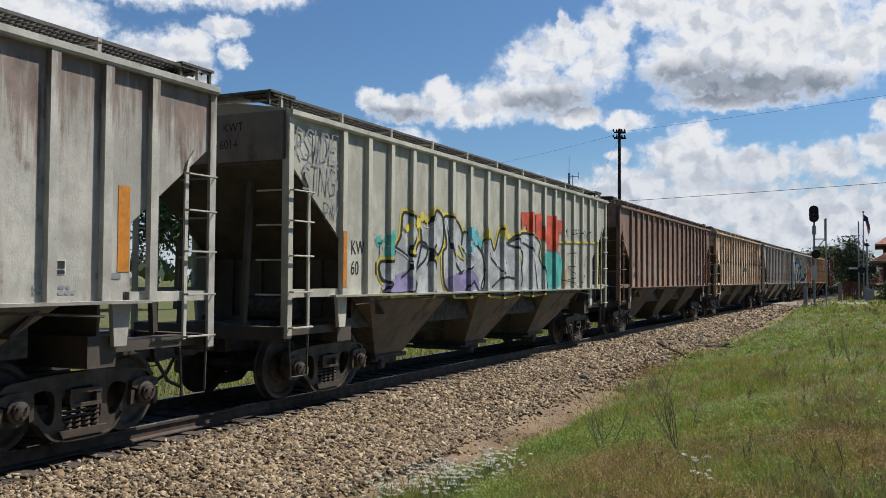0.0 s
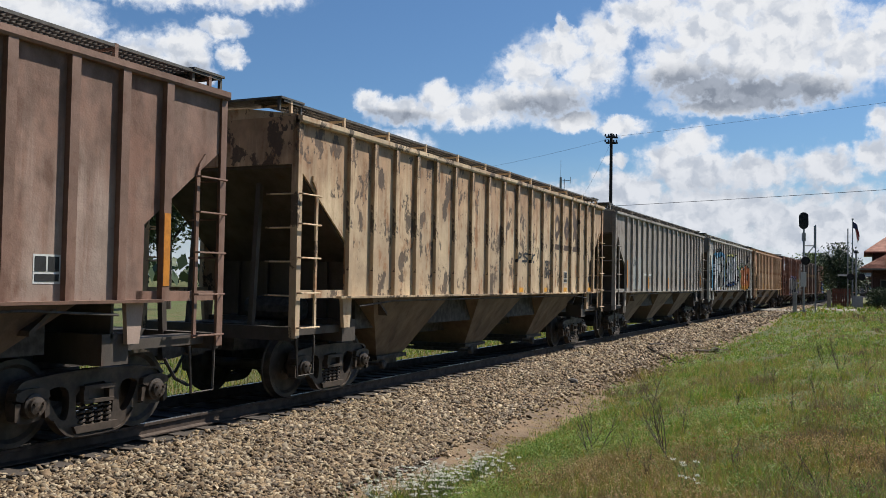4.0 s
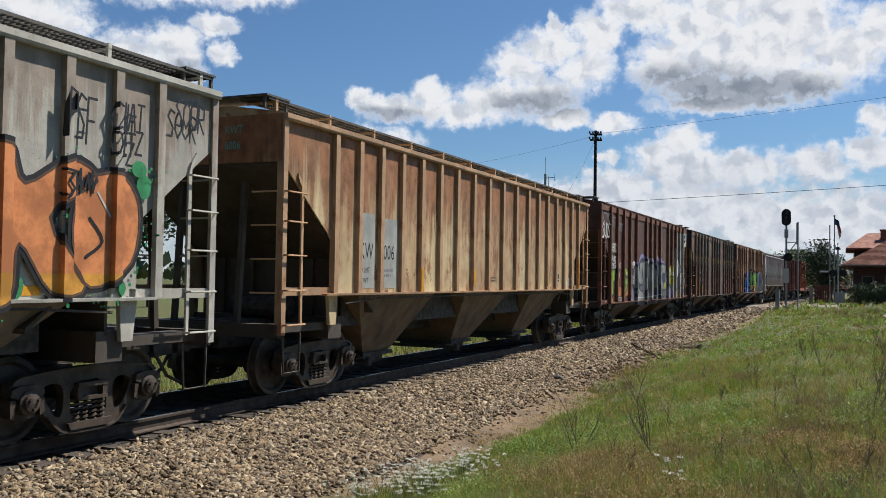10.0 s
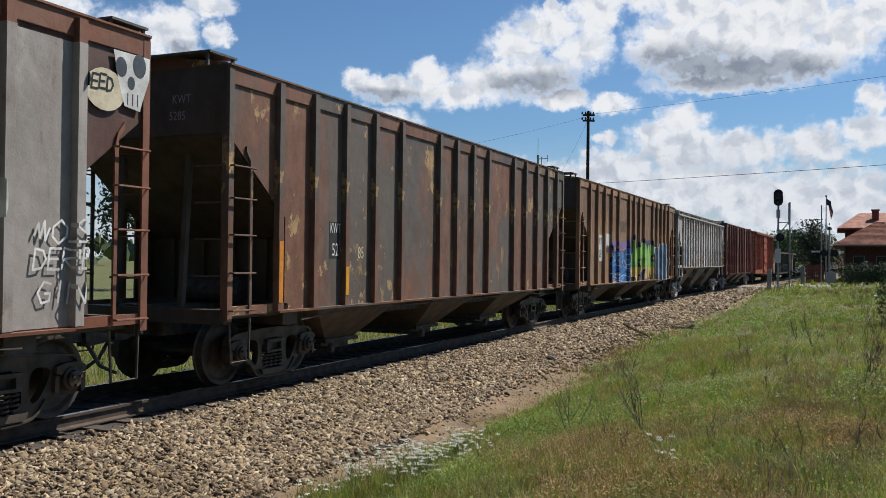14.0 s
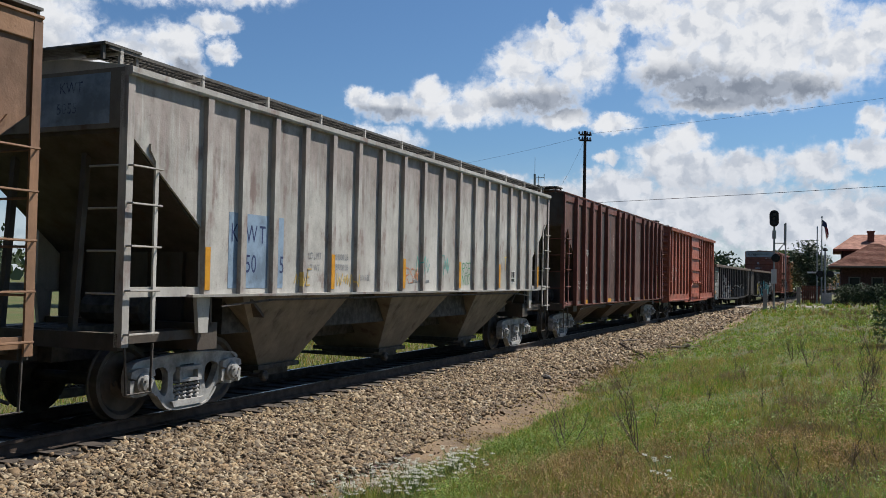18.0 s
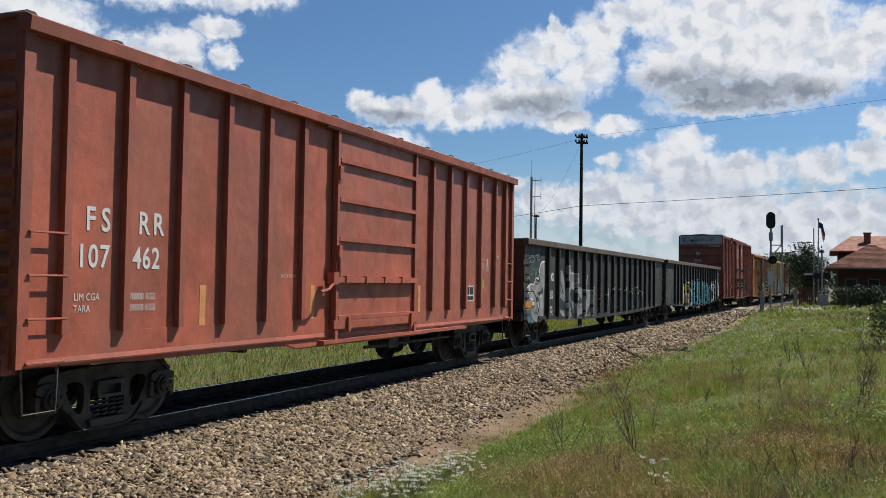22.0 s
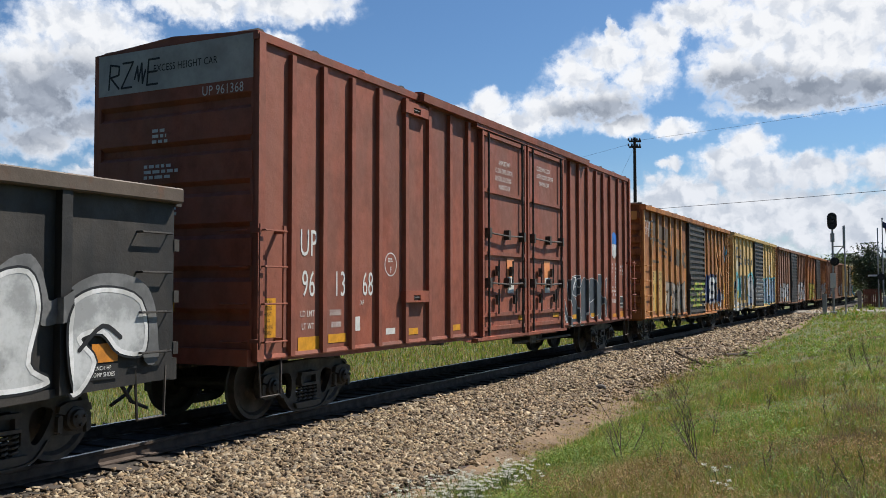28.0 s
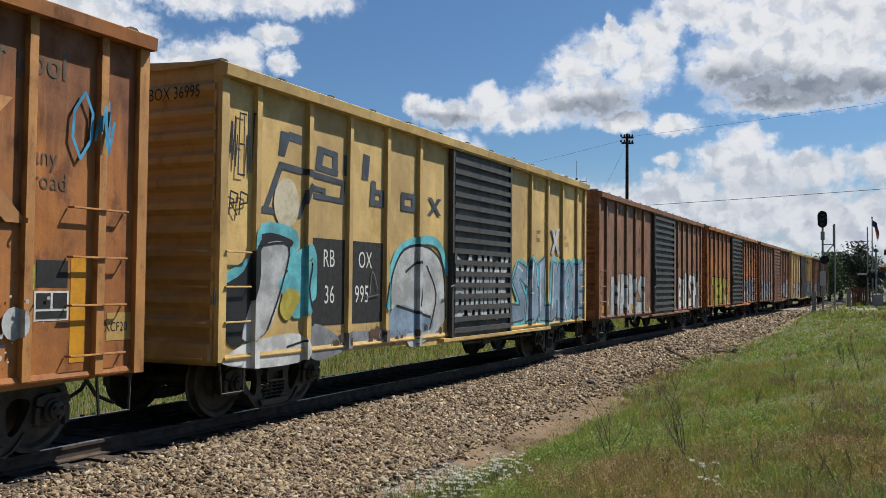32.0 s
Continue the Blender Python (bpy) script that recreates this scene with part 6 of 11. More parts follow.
def dead_weed(x, y, tall, seed):
    rnd = random.Random(seed)
    bm = bmesh.new()

    def grow(p, d, ln, r, depth):
        pts, q, e = [p], p, d
        for _ in range(3):
            e = (e + Vector((rnd.uniform(-0.18, 0.18), rnd.uniform(-0.18, 0.18), rnd.uniform(-0.02, 0.12)))).normalized()
            q = q + e * ln / 3
            pts.append(q)
        tube(bm, pts, [r, r * 0.85, r * 0.7, r * 0.5], 4)
        if depth:
            for _ in range(rnd.randint(2, 3)):
                k = rnd.randint(1, 3)
                e2 = (e + Vector((rnd.uniform(-0.8, 0.8), rnd.uniform(-0.8, 0.8), rnd.uniform(0.0, 0.5)))).normalized()
                grow(pts[k], e2, ln * rnd.uniform(0.45, 0.75), r * 0.55, depth - 1)
    big = tall > 0.6
    for _ in range(4 if big else 2):
        grow(Vector((rnd.uniform(-0.04, 0.04), rnd.uniform(-0.04, 0.04), -0.03)), Vector((rnd.uniform(-0.45, 0.45), rnd.uniform(-0.45, 0.45), 1)).normalized(), tall * rnd.uniform(0.45, 0.65), 0.0075 if big else 0.006, 4 if big else 3)
    me = bpy.data.meshes.new("dead_weed")
    bm.to_mesh(me)
    bm.free()
    me.materials.append(M["twig"])
    ob = tagged(new("dead_weed", me), "leafless dark dead weed standing in the grass", "weed", "dead weeds")
    ob.location = (x, y, ground_z(x - track_x(y), y))


for i, (x, y, tall) in enumerate(((7.05, 10.1, 1.15), (5.9, 11.2, 0.95), (6.55, 10.4, 0.42), (8.6, 19.6, 0.8), (9.45, 14.6, 0.8), (9.85, 22.5, 1.0), (8.1, 13.0, 0.45), (7.6, 17.0, 0.5), (9.2, 9.6, 0.4), (8.7, 8.3, 0.42), (8.95, 8.1, 0.4), (9.2, 8.6, 0.42), (8.4, 8.0, 0.36), (7.2, 14.8, 0.5), (9.0, 18.2, 0.6), (8.3, 16.0, 0.5), (6.3, 13.0, 0.45), (9.6, 17.0, 0.7), (6.8, 12.4, 0.55), (9.3, 12.4, 0.6), (6.2, 20.3, 0.5), (7.0, 21.0, 0.6), (8.2, 22.0, 0.7), (9.4, 8.9, 0.45), (7.9, 8.9, 0.4), (7.0, 9.0, 0.38))):
    dead_weed(x, y, tall, 40 + i)


def white_flower(x, y, seed):
    """A plant with several flat white flower heads."""
    rnd = random.Random(seed)
    z = ground_z(x - track_x(y), y)
    plant = tagged(empty("wild_flower"), "green-stemmed wild flower with flat white heads", "wild flower", "white wild flowers")
    plant.location = (x, y, z)
    for k in range(rnd.randint(8, 13)):
        top = Vector((rnd.gauss(0, 0.12), rnd.gauss(0, 0.12), rnd.uniform(0.1, 0.36)))
        bm = bmesh.new()
        tube(bm, [(0, 0, -0.02), tuple(top * 0.5 + Vector((0.01, 0, 0.02))), tuple(top)], 0.0022, 4)
        me = bpy.data.meshes.new("stem")
        bm.to_mesh(me)
        bm.free()
        me.materials.append(M["stem"])
        st = new("stem", me)
        st.parent = plant
        bm = bmesh.new()
        for _ in range(rnd.randint(14, 24)):
            a, r = rnd.uniform(0, 6.28), 0.027 * math.sqrt(rnd.random())
            c = top + Vector((r * math.cos(a), r * math.sin(a), rnd.uniform(-0.004, 0.01)))
            s = rnd.uniform(0.004, 0.008)
            up = [bm.verts.new(c + Vector((s * math.cos(j * 1.257), s * math.sin(j * 1.257), rnd.uniform(-0.002, 0.002)))) for j in range(5)]
            mid = bm.verts.new(c + Vector((0, 0, 0.006)))
            for j in range(5):
                bm.faces.new((up[j], up[(j + 1) % 5], mid))
        me = bpy.data.meshes.new("flower_head")
        bm.to_mesh(me)
        bm.free()
        me.materials.append(M["petal"])
        hd = new("flower_head", me)
        hd.parent = plant


rf = random.Random(8)
for i in range(34):
    white_flower(rf.gauss(4.6, 0.36), rf.gauss(8.85, 0.6), 300 + i)
for i, (x, y) in enumerate(((7.6, 8.0),)):
    white_flower(x, y, 360 + i)


def lump(name, x, y, r, mat, label, category, seed, lift=0.3):
    rnd = random.Random(seed)
    bm = bmesh.new()
    bmesh.ops.create_icosphere(bm, subdivisions=2, radius=r)
    for v in bm.verts:
        v.co *= 1 + 0.35 * noise.noise(v.co * (2.2 / r) + Vector((seed, 0, 0)))
        v.co.z *= 0.7
    me = bpy.data.meshes.new(name)
    bm.to_mesh(me)
    bm.free()
    me.materials.append(mat)
    ob = tagged(new(name, me), label, category)
    ob.location = (x, y, ground_z(x - track_x(y), y) + r * lift)


lump("rock", 2.85, 20.4, 0.13, M["steel_dark"], "dark lump of rock on the ballast slope", "rock", 3)
lump("clod", 3.95, 35.4, 0.2, M["twig"], "dark clod of earth at the ballast foot", "clod", 5)
lump("clod", 4.2, 35.0, 0.15, M["twig"], "dark clod of earth at the ballast foot", "clod", 6)


def stick(a, b, r, seed):
    rnd = random.Random(seed)
    pts = []
    for i in range(6):
        f = i / 5
        x, y = a[0] + (b[0] - a[0]) * f + rnd.uniform(-0.03, 0.03), a[1] + (b[1] - a[1]) * f
        pts.append((x, y, ground_z(x - track_x(y), y) + 0.06 + rnd.uniform(0, 0.05)))
    bm = bmesh.new()
    tube(bm, pts, [r, r, r * 0.9, r * 0.8, r * 0.6, r * 0.3], 5)
    me = bpy.data.meshes.new("stick")
    bm.to_mesh(me)
    bm.free()
    me.materials.append(M["twig"])
    tagged(new("stick", me), "fallen dead stick lying on the ballast", "stick", "sticks on the ballast")


stick((2.5, 30.2), (3.9, 29.0), 0.035, 1)
stick((2.3, 31.2), (2.6, 33.4), 0.03, 2)
stick((3.5, 34.0), (4.3, 36.5), 0.04, 3)
stick((3.2, 4.9), (3.6, 5.4), 0.03, 4)

# ---- railway furniture beyond the bank ----
M["mast"] = plain("galvanised_mast", (0.36, 0.37, 0.37), 0.5, 0.3, 0.15, 6)
M["signal_black"] = plain("signal_black", (0.012, 0.012, 0.013), 0.6, 0, 0.15)
M["creosote"] = plain("creosoted_pole", (0.045, 0.035, 0.028), 0.9, 0, 0.3, 4)
M["wire"] = plain("wire_grey", (0.10, 0.10, 0.11), 0.7, 0, 0.1)
M["lens_dark"] = plain("dark_lens", (0.03, 0.012, 0.012), 0.15, 0, 0.1)


def thing(name, label, category, at, group=""):
    ob = tagged(empty(name), label, category, group)
    ob.location = at
    return ob


def spot(az, dist):
    """A place at a bearing from the camera's foot."""
    return EYE[0] + dist * math.sin(radians(az)), EYE[1] + dist * math.cos(radians(az))


def gz(x, y):
    return ground_z(x - track_x(y), y)


def railway_signal():
    x, y = spot(-3.1, 64)
    s = thing("railway_signal", "colour-light railway signal with black heads on a grey mast", "railway signal", (x, y, gz(x, y)))
    part("mast", "sig_mast", lambda bm: (tube(bm, [(0, 0, -0.1), (0, 0, 5.7)], 0.065, 12), box(bm, -0.2, 0.2, -0.2, 0.2, -0.1, 0.2)), M["mast"], s)

    def head(bm):
        pts = []
        for k in range(20):
            a = k * math.tau / 20
            pts.append((0.3 * math.cos(a), (0.3 * math.sin(a) + (0.23 if math.sin(a) > 0 else -0.23)) * 1.05))
        a = [bm.verts.new((u, -0.06, w)) for u, w in pts]
        b = [bm.verts.new((u, 0.0, w)) for u, w in pts]
        bm.faces.new(a)
        bm.faces.new(b[::-1])
        for k in range(20):
            bm.faces.new((a[k], a[(k + 1) % 20], b[(k + 1) % 20], b[k]))
        box(bm, -0.15, 0.15, 0.0, 0.25, -0.48, 0.48)
        for w in (-0.28, 0.0, 0.28):
            for k in range(8):
                t0, t1 = math.pi * k / 8 - 0.2, math.pi * (k + 1) / 8 - 0.2
                q = [(0.11 * math.cos(t), w + 0.11 * math.sin(t)) for t in (t0, t1)]
                bm.faces.new([bm.verts.new(c) for c in ((q[0][0], -0.06, q[0][1]), (q[1][0], -0.06, q[1][1]), (q[1][0], -0.34, q[1][1]), (q[0][0], -0.34, q[0][1]))])
    hd = part("signal_head", "sig_head", head, M["signal_black"], s, (0, -0.15, 6.1))
    for w in (-0.28, 0.0, 0.28):
        part("lens", "sig_lens", lambda bm: tube(bm, [(0, -0.075, 0), (0, -0.062, 0)], 0.085, 14), M["lens_dark"], hd, (0, 0, w))
    part("lower_head", "sig_low", lambda bm: (tube(bm, [(0.12, -0.2, 0), (0.12, -0.14, 0)], 0.28, 20), tube(bm, [(0.12, -0.14, 0), (0.12, 0.2, 0)], 0.16, 12), tube(bm, [(0.12, -0.4, 0.02), (0.12, -0.2, 0.02)], 0.15, 12)), M["signal_black"], s, (0, 0, 3.45))
    part("collar", "sig_col", lambda bm: tube(bm, [(0, 0, 0), (0, 0, 0.55)], 0.13, 12), M["mast"], s, (0, 0, 4.75))
    part("mile_plate", "sig_plate", lambda bm: (box(bm, -0.17, 0.17, -0.11, -0.085, 0, 0.95), [box(bm, -0.08, 0.08, -0.118, -0.111, q, q + 0.12) for q in (0.1, 0.3, 0.5, 0.7)]), M["sign_white"], s, (0, 0, 1.75))
    part("relay_case", "sig_case", lambda bm: (box(bm, -0.13, 0.13, -0.13, 0.13, -0.1, 1.3), box(bm, -0.16, 0.16, -0.16, 0.16, 1.3, 1.35)), M["mast"], s, (-0.55, 0.1, 0))
    b = part("stand_pipe", "sig_pipe", lambda bm: (tube(bm, [(0.72, 0, -0.1), (0.72, 0, 5.8)], 0.045, 8), tube(bm, [(0.69, 0, 4.3), (0.69, 0, 5.75)], 0.08, 8)), M["mast"], s)
    part("bracket", "sig_br", lambda bm: (tube(bm, [(0, 0, 4.45), (0.72, 0, 4.45)], 0.035, 6), tube(bm, [(0.1, 0, 3.75), (0.62, 0, 4.42)], 0.035, 6)), M["mast"], b)


railway_signal()


def crossing_signal():
    x, y = spot(-0.28, 80)
    s = thing("crossing_signal", "grey level-crossing signal mast with folded white arms", "crossing signal", (x, y, gz(x, y)))
    part("mast", "xs_mast", lambda bm: tube(bm, [(0, 0, -0.1), (0, 0, 4.5)], 0.07, 10), M["mast"], s)
    for r in (0.7, -0.7):
        part("crossbuck", ("xs_buck", r), lambda bm: slab(bm, [(-0.6 * math.cos(r) - 0.08 * math.sin(r), -0.6 * math.sin(r) + 0.08 * math.cos(r)), (0.6 * math.cos(r) - 0.08 * math.sin(r), 0.6 * math.sin(r) + 0.08 * math.cos(r)), (0.6 * math.cos(r) + 0.08 * math.sin(r), 0.6 * math.sin(r) - 0.08 * math.cos(r)), (-0.6 * math.cos(r) + 0.08 * math.sin(r), -0.6 * math.sin(r) - 0.08 * math.cos(r))], 0.07, 0.09), M["sign_white"], s, (0, 0, 3.9))
    for dx in (-0.4, 0.4):
        part("flasher", "xs_flash", lambda bm: (tube(bm, [(0, -0.08, 0), (0, 0.0, 0)], 0.28, 16), tube(bm, [(0, -0.3, 0.02), (0, -0.08, 0.02)], 0.13, 10)), M["signal_black"], s, (dx, -0.1, 2.6))
    part("bell_cap", "xs_bell", lambda bm: tube(bm, [(0, 0, 0), (0, 0, 0.1), (0, 0, 0.25)], [0.2, 0.2, 0.1], 10), M["signal_black"], s, (0, 0, 4.5))
    part("cross_arm", "xs_arm", lambda bm: box(bm, -1.35, -0.7, -0.03, 0.03, 0, 0.14), M["sign_white"], s, (0, 0, 2.65))
    part("cross_arm", "xs_arm_b", lambda bm: box(bm, 0.5, 1.1, -0.03, 0.03, 0, 0.14), M["sign_white"], s, (0, 0, 2.65))
    part("control_case", "xs_case", lambda bm: box(bm, -0.3, 0.4, -0.2, 0.2, 0, 0.9), M["mast"], s, (0.1, 0, 0.15))


crossing_signal()


def utility_pole(az, dist, top, arms, label):
    x, y = spot(az, dist)
    g = gz(x, y)
    p = thing("utility_pole", label, "utility pole", (x, y, g), "utility poles")
    part("pole", ("up", top), lambda bm: tube(bm, [(0, 0, -0.3), (0, 0, (top - g) * 0.5), (0, 0, top - g)], [0.13, 0.11, 0.085], 10), M["creosote"], p)
    for k in range(arms):
        z = top - g - 0.3 - 0.34 * k
        part("crossarm", ("ua", arms), lambda bm: (box(bm, -0.36, 0.36, -0.16, -0.06, 0, 0.1),), M["creosote"], p, (0, 0, z)).rotation_euler = (0, 0, 0.5)
        for q in (-0.5, -0.2, 0.25, 0.5):
            part("insulator", "ui", lambda bm: tube(bm, [(0, 0, 0), (0, 0, 0.08), (0, 0, 0.16)], [0.05, 0.06, 0.03], 8), M["wire"], p, (q * 0.6, q * 0.32 - 0.1, z + 0.1))
    part("transformer", "ut", lambda bm: tube(bm, [(0.25, 0, 0), (0.25, 0, 0.6)], 0.14, 10), M["mast"], p, (0, 0, top - g - 1.9)) if arms > 3 else None
    return x, y


p1 = utility_pole(-14.45, 55, 10.9, 2, "tall dark creosoted utility pole with small crossarms")
p2 = utility_pole(-31.0, 70, 9.4, 1, "dark utility pole with a crossarm behind the line")
p3 = utility_pole(-17.27, 100, 9.3, 1, "distant thin dark utility pole")


def wire(a, b, sag, r=0.012):
    pts = []
    for i in range(17):
        f = i / 16
        pts.append((a[0] + (b[0] - a[0]) * f, a[1] + (b[1] - a[1]) * f, a[2] + (b[2] - a[2]) * f - sag * 4 * f * (1 - f)))
    bm = bmesh.new()
    tube(bm, pts, r, 4)
    me = bpy.data.meshes.new("overhead_wire")
    bm.to_mesh(me)
    bm.free()
    me.materials.append(M["wire"])
    tagged(new("overhead_wire", me), "thin black overhead wire strung from the utility pole", "wire", "overhead wires")


wire((p1[0], p1[1], 10.7), (46, 30, 11.5), 0.5, 0.007)
wire((p1[0], p1[1], 6.5), (46, 53, 9.2), 0.25, 0.016)
wire((p1[0], p1[1], 10.6), (p2[0], p2[1], 9.2), 0.5, 0.007)
wire((p1[0], p1[1], 6.5), (p2[0], p2[1], 5.2), 0.3, 0.016)
wire((p1[0], p1[1], 10.4), (p3[0], p3[1], 9.1), 0.7, 0.006)


def antenna():
    x, y = spot(-17.58, 146)
    a = thing("radio_mast", "thin grey radio mast with side aerials", "radio mast", (x, y, gz(x, y)))
    part("mast", "ant", lambda bm: tube(bm, [(0, 0, -0.3), (0, 0, 19.8)], 0.2, 8), M["mast"], a)
    part("whip", "antw", lambda bm: tube(bm, [(0, 0, 19), (0, 0, 22.6)], 0.035, 5), M["mast"], a)
    for z in (16.6, 19.2):
        part("aerial", "antb", lambda bm: (tube(bm, [(0, 0, 0), (1.6, 0, 0)], 0.05, 5), tube(bm, [(1.6, 0, -0.5), (1.6, 0, 0.6)], 0.05, 5)), M["mast"], a, (0, 0, z))
    part("feeder", "antf", lambda bm: tube(bm, [(0.6, 0, 8), (0.6, 0, 19.5)], 0.06, 5), M["mast"], a)


antenna()

# ---- depot, fence, flag ----
M["depot_wall"] = plain("dark_brick_wall", (0.10, 0.045, 0.035), 0.9, 0, 0.3, 6)
M["depot_trim"] = plain("painted_trim", (0.2, 0.17, 0.14), 0.7, 0, 0.15)
M["clay"] = plain("clay_tiles", (0.33, 0.125, 0.075), 0.8, 0, 0.3, 1.6)
M["clay_dark"] = plain("chimney_brick", (0.22, 0.075, 0.05), 0.9, 0, 0.3, 6)
M["fence"] = plain("red_brown_fence", (0.22, 0.075, 0.05), 0.85, 0, 0.3, 5)
M["pane"] = plain("dark_window", (0.02, 0.022, 0.025), 0.1, 0, 0.1)
M["concrete"] = plain("pale_concrete", (0.28, 0.25, 0.21), 0.9, 0, 0.2, 1.5)


def hip(bm, x0, x1, y0, y1, z, rx0, rx1, ry, rz, over=0.5):
    a = [bm.verts.new(c) for c in ((x0 - over, y0 - over, z), (x1 + over, y0 - over, z), (x1 + over, y1 + over, z), (x0 - over, y1 + over, z))]
    lo = [bm.verts.new((v.co.x, v.co.y, z - 0.15)) for v in a]
    r = [bm.verts.new((rx0, ry, rz)), bm.verts.new((rx1, ry, rz))]
    for f in ((a[0], a[1], r[1], r[0]), (a[1], a[2], r[1]), (a[2], a[3], r[0], r[1]), (a[3], a[0], r[0])):
        bm.faces.new(f)
    for i in range(4):
        bm.faces.new((lo[i], lo[(i + 1) % 4], a[(i + 1) % 4], a[i]))
    bm.faces.new(lo[::-1])


def depot():
    d = thing("station_depot", "brick station depot with broad orange clay-tiled hip roofs", "building", (0, 0, 0))
    part("wall", "dep_wall", lambda bm: box(bm, 9.9, 16.2, 90.5, 104, 0.0, 3.5), M["depot_wall"], d)
    part("lower_roof", "dep_low", lambda bm: hip(bm, 9.3, 16.6, 89.5, 105, 3.6, 12.6, 13.3, 97, 5.95), M["clay"], d)
    part("upper_wall", "dep_uw", lambda bm: box(bm, 10.0, 20.0, 97, 108, 3.4, 5.3), M["depot_wall"], d)
    part("upper_roof", "dep_up", lambda bm: hip(bm, 9.7, 20.3, 96.6, 108.4, 5.35, 11.2, 17.5, 101, 7.0), M["clay"], d)
    part("chimney", "dep_ch", lambda bm: (box(bm, 12.35, 12.95, 98.5, 99.1, 5.5, 7.1), box(bm, 12.28, 13.02, 98.43, 99.17, 7.1, 7.25)), M["clay_dark"], d)
    part("eave_trim", "dep_trim", lambda bm: box(bm, 8.8, 17.1, 88.96, 89.0, 3.42, 3.58), M["depot_trim"], d)
    for i in range(3):
        w = part("window", "dep_win", lambda bm: box(bm, 0, 1.0, -0.05, 0.0, 0, 1.5), M["depot_trim"], d, (10.5 + i * 1.9, 90.49, 1.1))
        part("pane", "dep_pane", lambda bm: box(bm, 0.1, 0.9, -0.07, -0.052, 0.1, 1.4), M["pane"], w)
    # courses of roof tiles
    for k in range(26):
        f = (k + 0.5) / 26.5
        x0, x1 = 8.8 + (12.6 - 8.8) * f, 17.1 + (13.3 - 17.1) * f
        yy, zz = 89.0 + 8.0 * f, 3.6 + 2.35 * f
        part("tile_course", ("dep_course", k), lambda bm: box(bm, x0 + 0.05, x1 - 0.05, yy - 0.03, yy + 0.12, zz - 0.02, zz + 0.04), M["clay"], d)


depot()


def fence():
    f = thing("board_fence", "low red-brown board fence beside the crossing", "fence", (0, 0, 0))
    x0, y0 = spot(-1.5, 86)
    x1, _ = spot(-0.62, 86)
    g = gz(x0, y0)
    n = 9
    for i in range(n):
        part("board", "fence_board", lambda bm: box(bm, -0.065, 0.065, -0.02, 0.02, -0.1, 1.6), M["fence"], f, (x0 + (x1 - x0) * i / (n - 1), y0, g))
    part("rail", "fence_rail", lambda bm: box(bm, 0, x1 - x0, 0.02, 0.07, 0.35, 0.47), M["fence"], f, (x0, y0, g))
    part("rail", "fence_rail", None, M["fence"], f, (x0, y0, g + 0.85))
    x, y = spot(-1.72, 80)
    p = thing("bollard_post", "pale weathered wooden post beside the road", "post", (x, y, gz(x, y)))
    part("post", "post", lambda bm: (box(bm, -0.15, 0.15, -0.15, 0.15, -0.2, 1.45), box(bm, -0.13, 0.13, -0.13, 0.13, 1.45, 1.5)), M["concrete"], p)


fence()


def flag():
    x, y = spot(-0.47, 88)
    p = thing("flagpole", "white flagpole flying a striped flag", "flagpole", (x, y, gz(x, y)), )
    part("pole", "fl_pole", lambda bm: (tube(bm, [(0, 0, -0.2), (0, 0, 7.7)], [0.07, 0.04], 8), tube(bm, [(0, 0, 7.7), (0, 0, 7.85)], 0.08, 8)), M["mast"], p)
    fl = part("flag", "fl_blue", lambda bm: slab(bm, [(0, 0), (0.0, 0.55), (0.35, 0.3), (0.42, -0.15), (0.2, -0.1)], -0.02, 0.02), plain("flag_blue", (0.04, 0.05, 0.13), 0.8), p, (0.05, 0, 7.0))
    fl.rotation_euler = (0, 0, -1.2)
    for k in range(4):
        st = part("stripe", ("fl_st", k % 2), lambda bm: slab(bm, [(0.0, 0), (0.05, 0.12), (0.3, -0.2), (0.5, -0.75), (0.55, -1.15), (0.42, -1.1), (0.3, -0.8), (0.1, -0.25)], -0.012, 0.012), M["sign_white"] if k % 2 else FLAG_RED, p, (0.06 + 0.05 * k, 0.02 * k, 7.35 - k * 0.16))
        st.rotation_euler = (0, 0, -1.2 + 0.25 * k)
    x, y = spot(-0.72, 84)
    q = thing("slim_post", "slim grey steel post by the crossing", "post", (x, y, gz(x, y)))
    part("post", "sl_post", lambda bm: tube(bm, [(0, 0, -0.2), (0, 0, 6.7)], 0.05, 6), M["mast"], q)


FLAG_RED = plain("flag_red", (0.35, 0.04, 0.05), 0.8)
flag()


def road():
    """The paved crossing over the line."""
    bm = bmesh.new()
    for x0, x1, z in ((-40, -1.75, -0.05), (-0.66, 0.66, -0.02), (0.84, 14, 0.0)):
        n = 14
        rows = []
        for i in range(n + 1):
            x = x0 + (x1 - x0) * i / n
            hz = z if abs(x) < 4 else max(gz(x + track_x(80), 80), -0.6) + 0.03
            rows.append([bm.verts.new((x + track_x(y), y, hz + (0.0 if e else 0.0))) for y, e in ((72, 1), (79, 0))])
        for a, b in zip(rows, rows[1:]):
            bm.faces.new((a[0], b[0], b[1], a[1]))
    geo = bmesh.ops.extrude_face_region(bm, geom=bm.faces[:])
    bmesh.ops.translate(bm, verts=[v for v in geo["geom"] if isinstance(v, bmesh.types.BMVert)], vec=(0, 0, -0.25))
    bmesh.ops.recalc_face_normals(bm, faces=bm.faces)
    me = bpy.data.meshes.new("road")
    bm.to_mesh(me)
    bm.free()
    me.materials.append(M["concrete"])
    tagged(new("road", me), "pale sun-bleached road crossing the line", "road", kind="structure")


road()

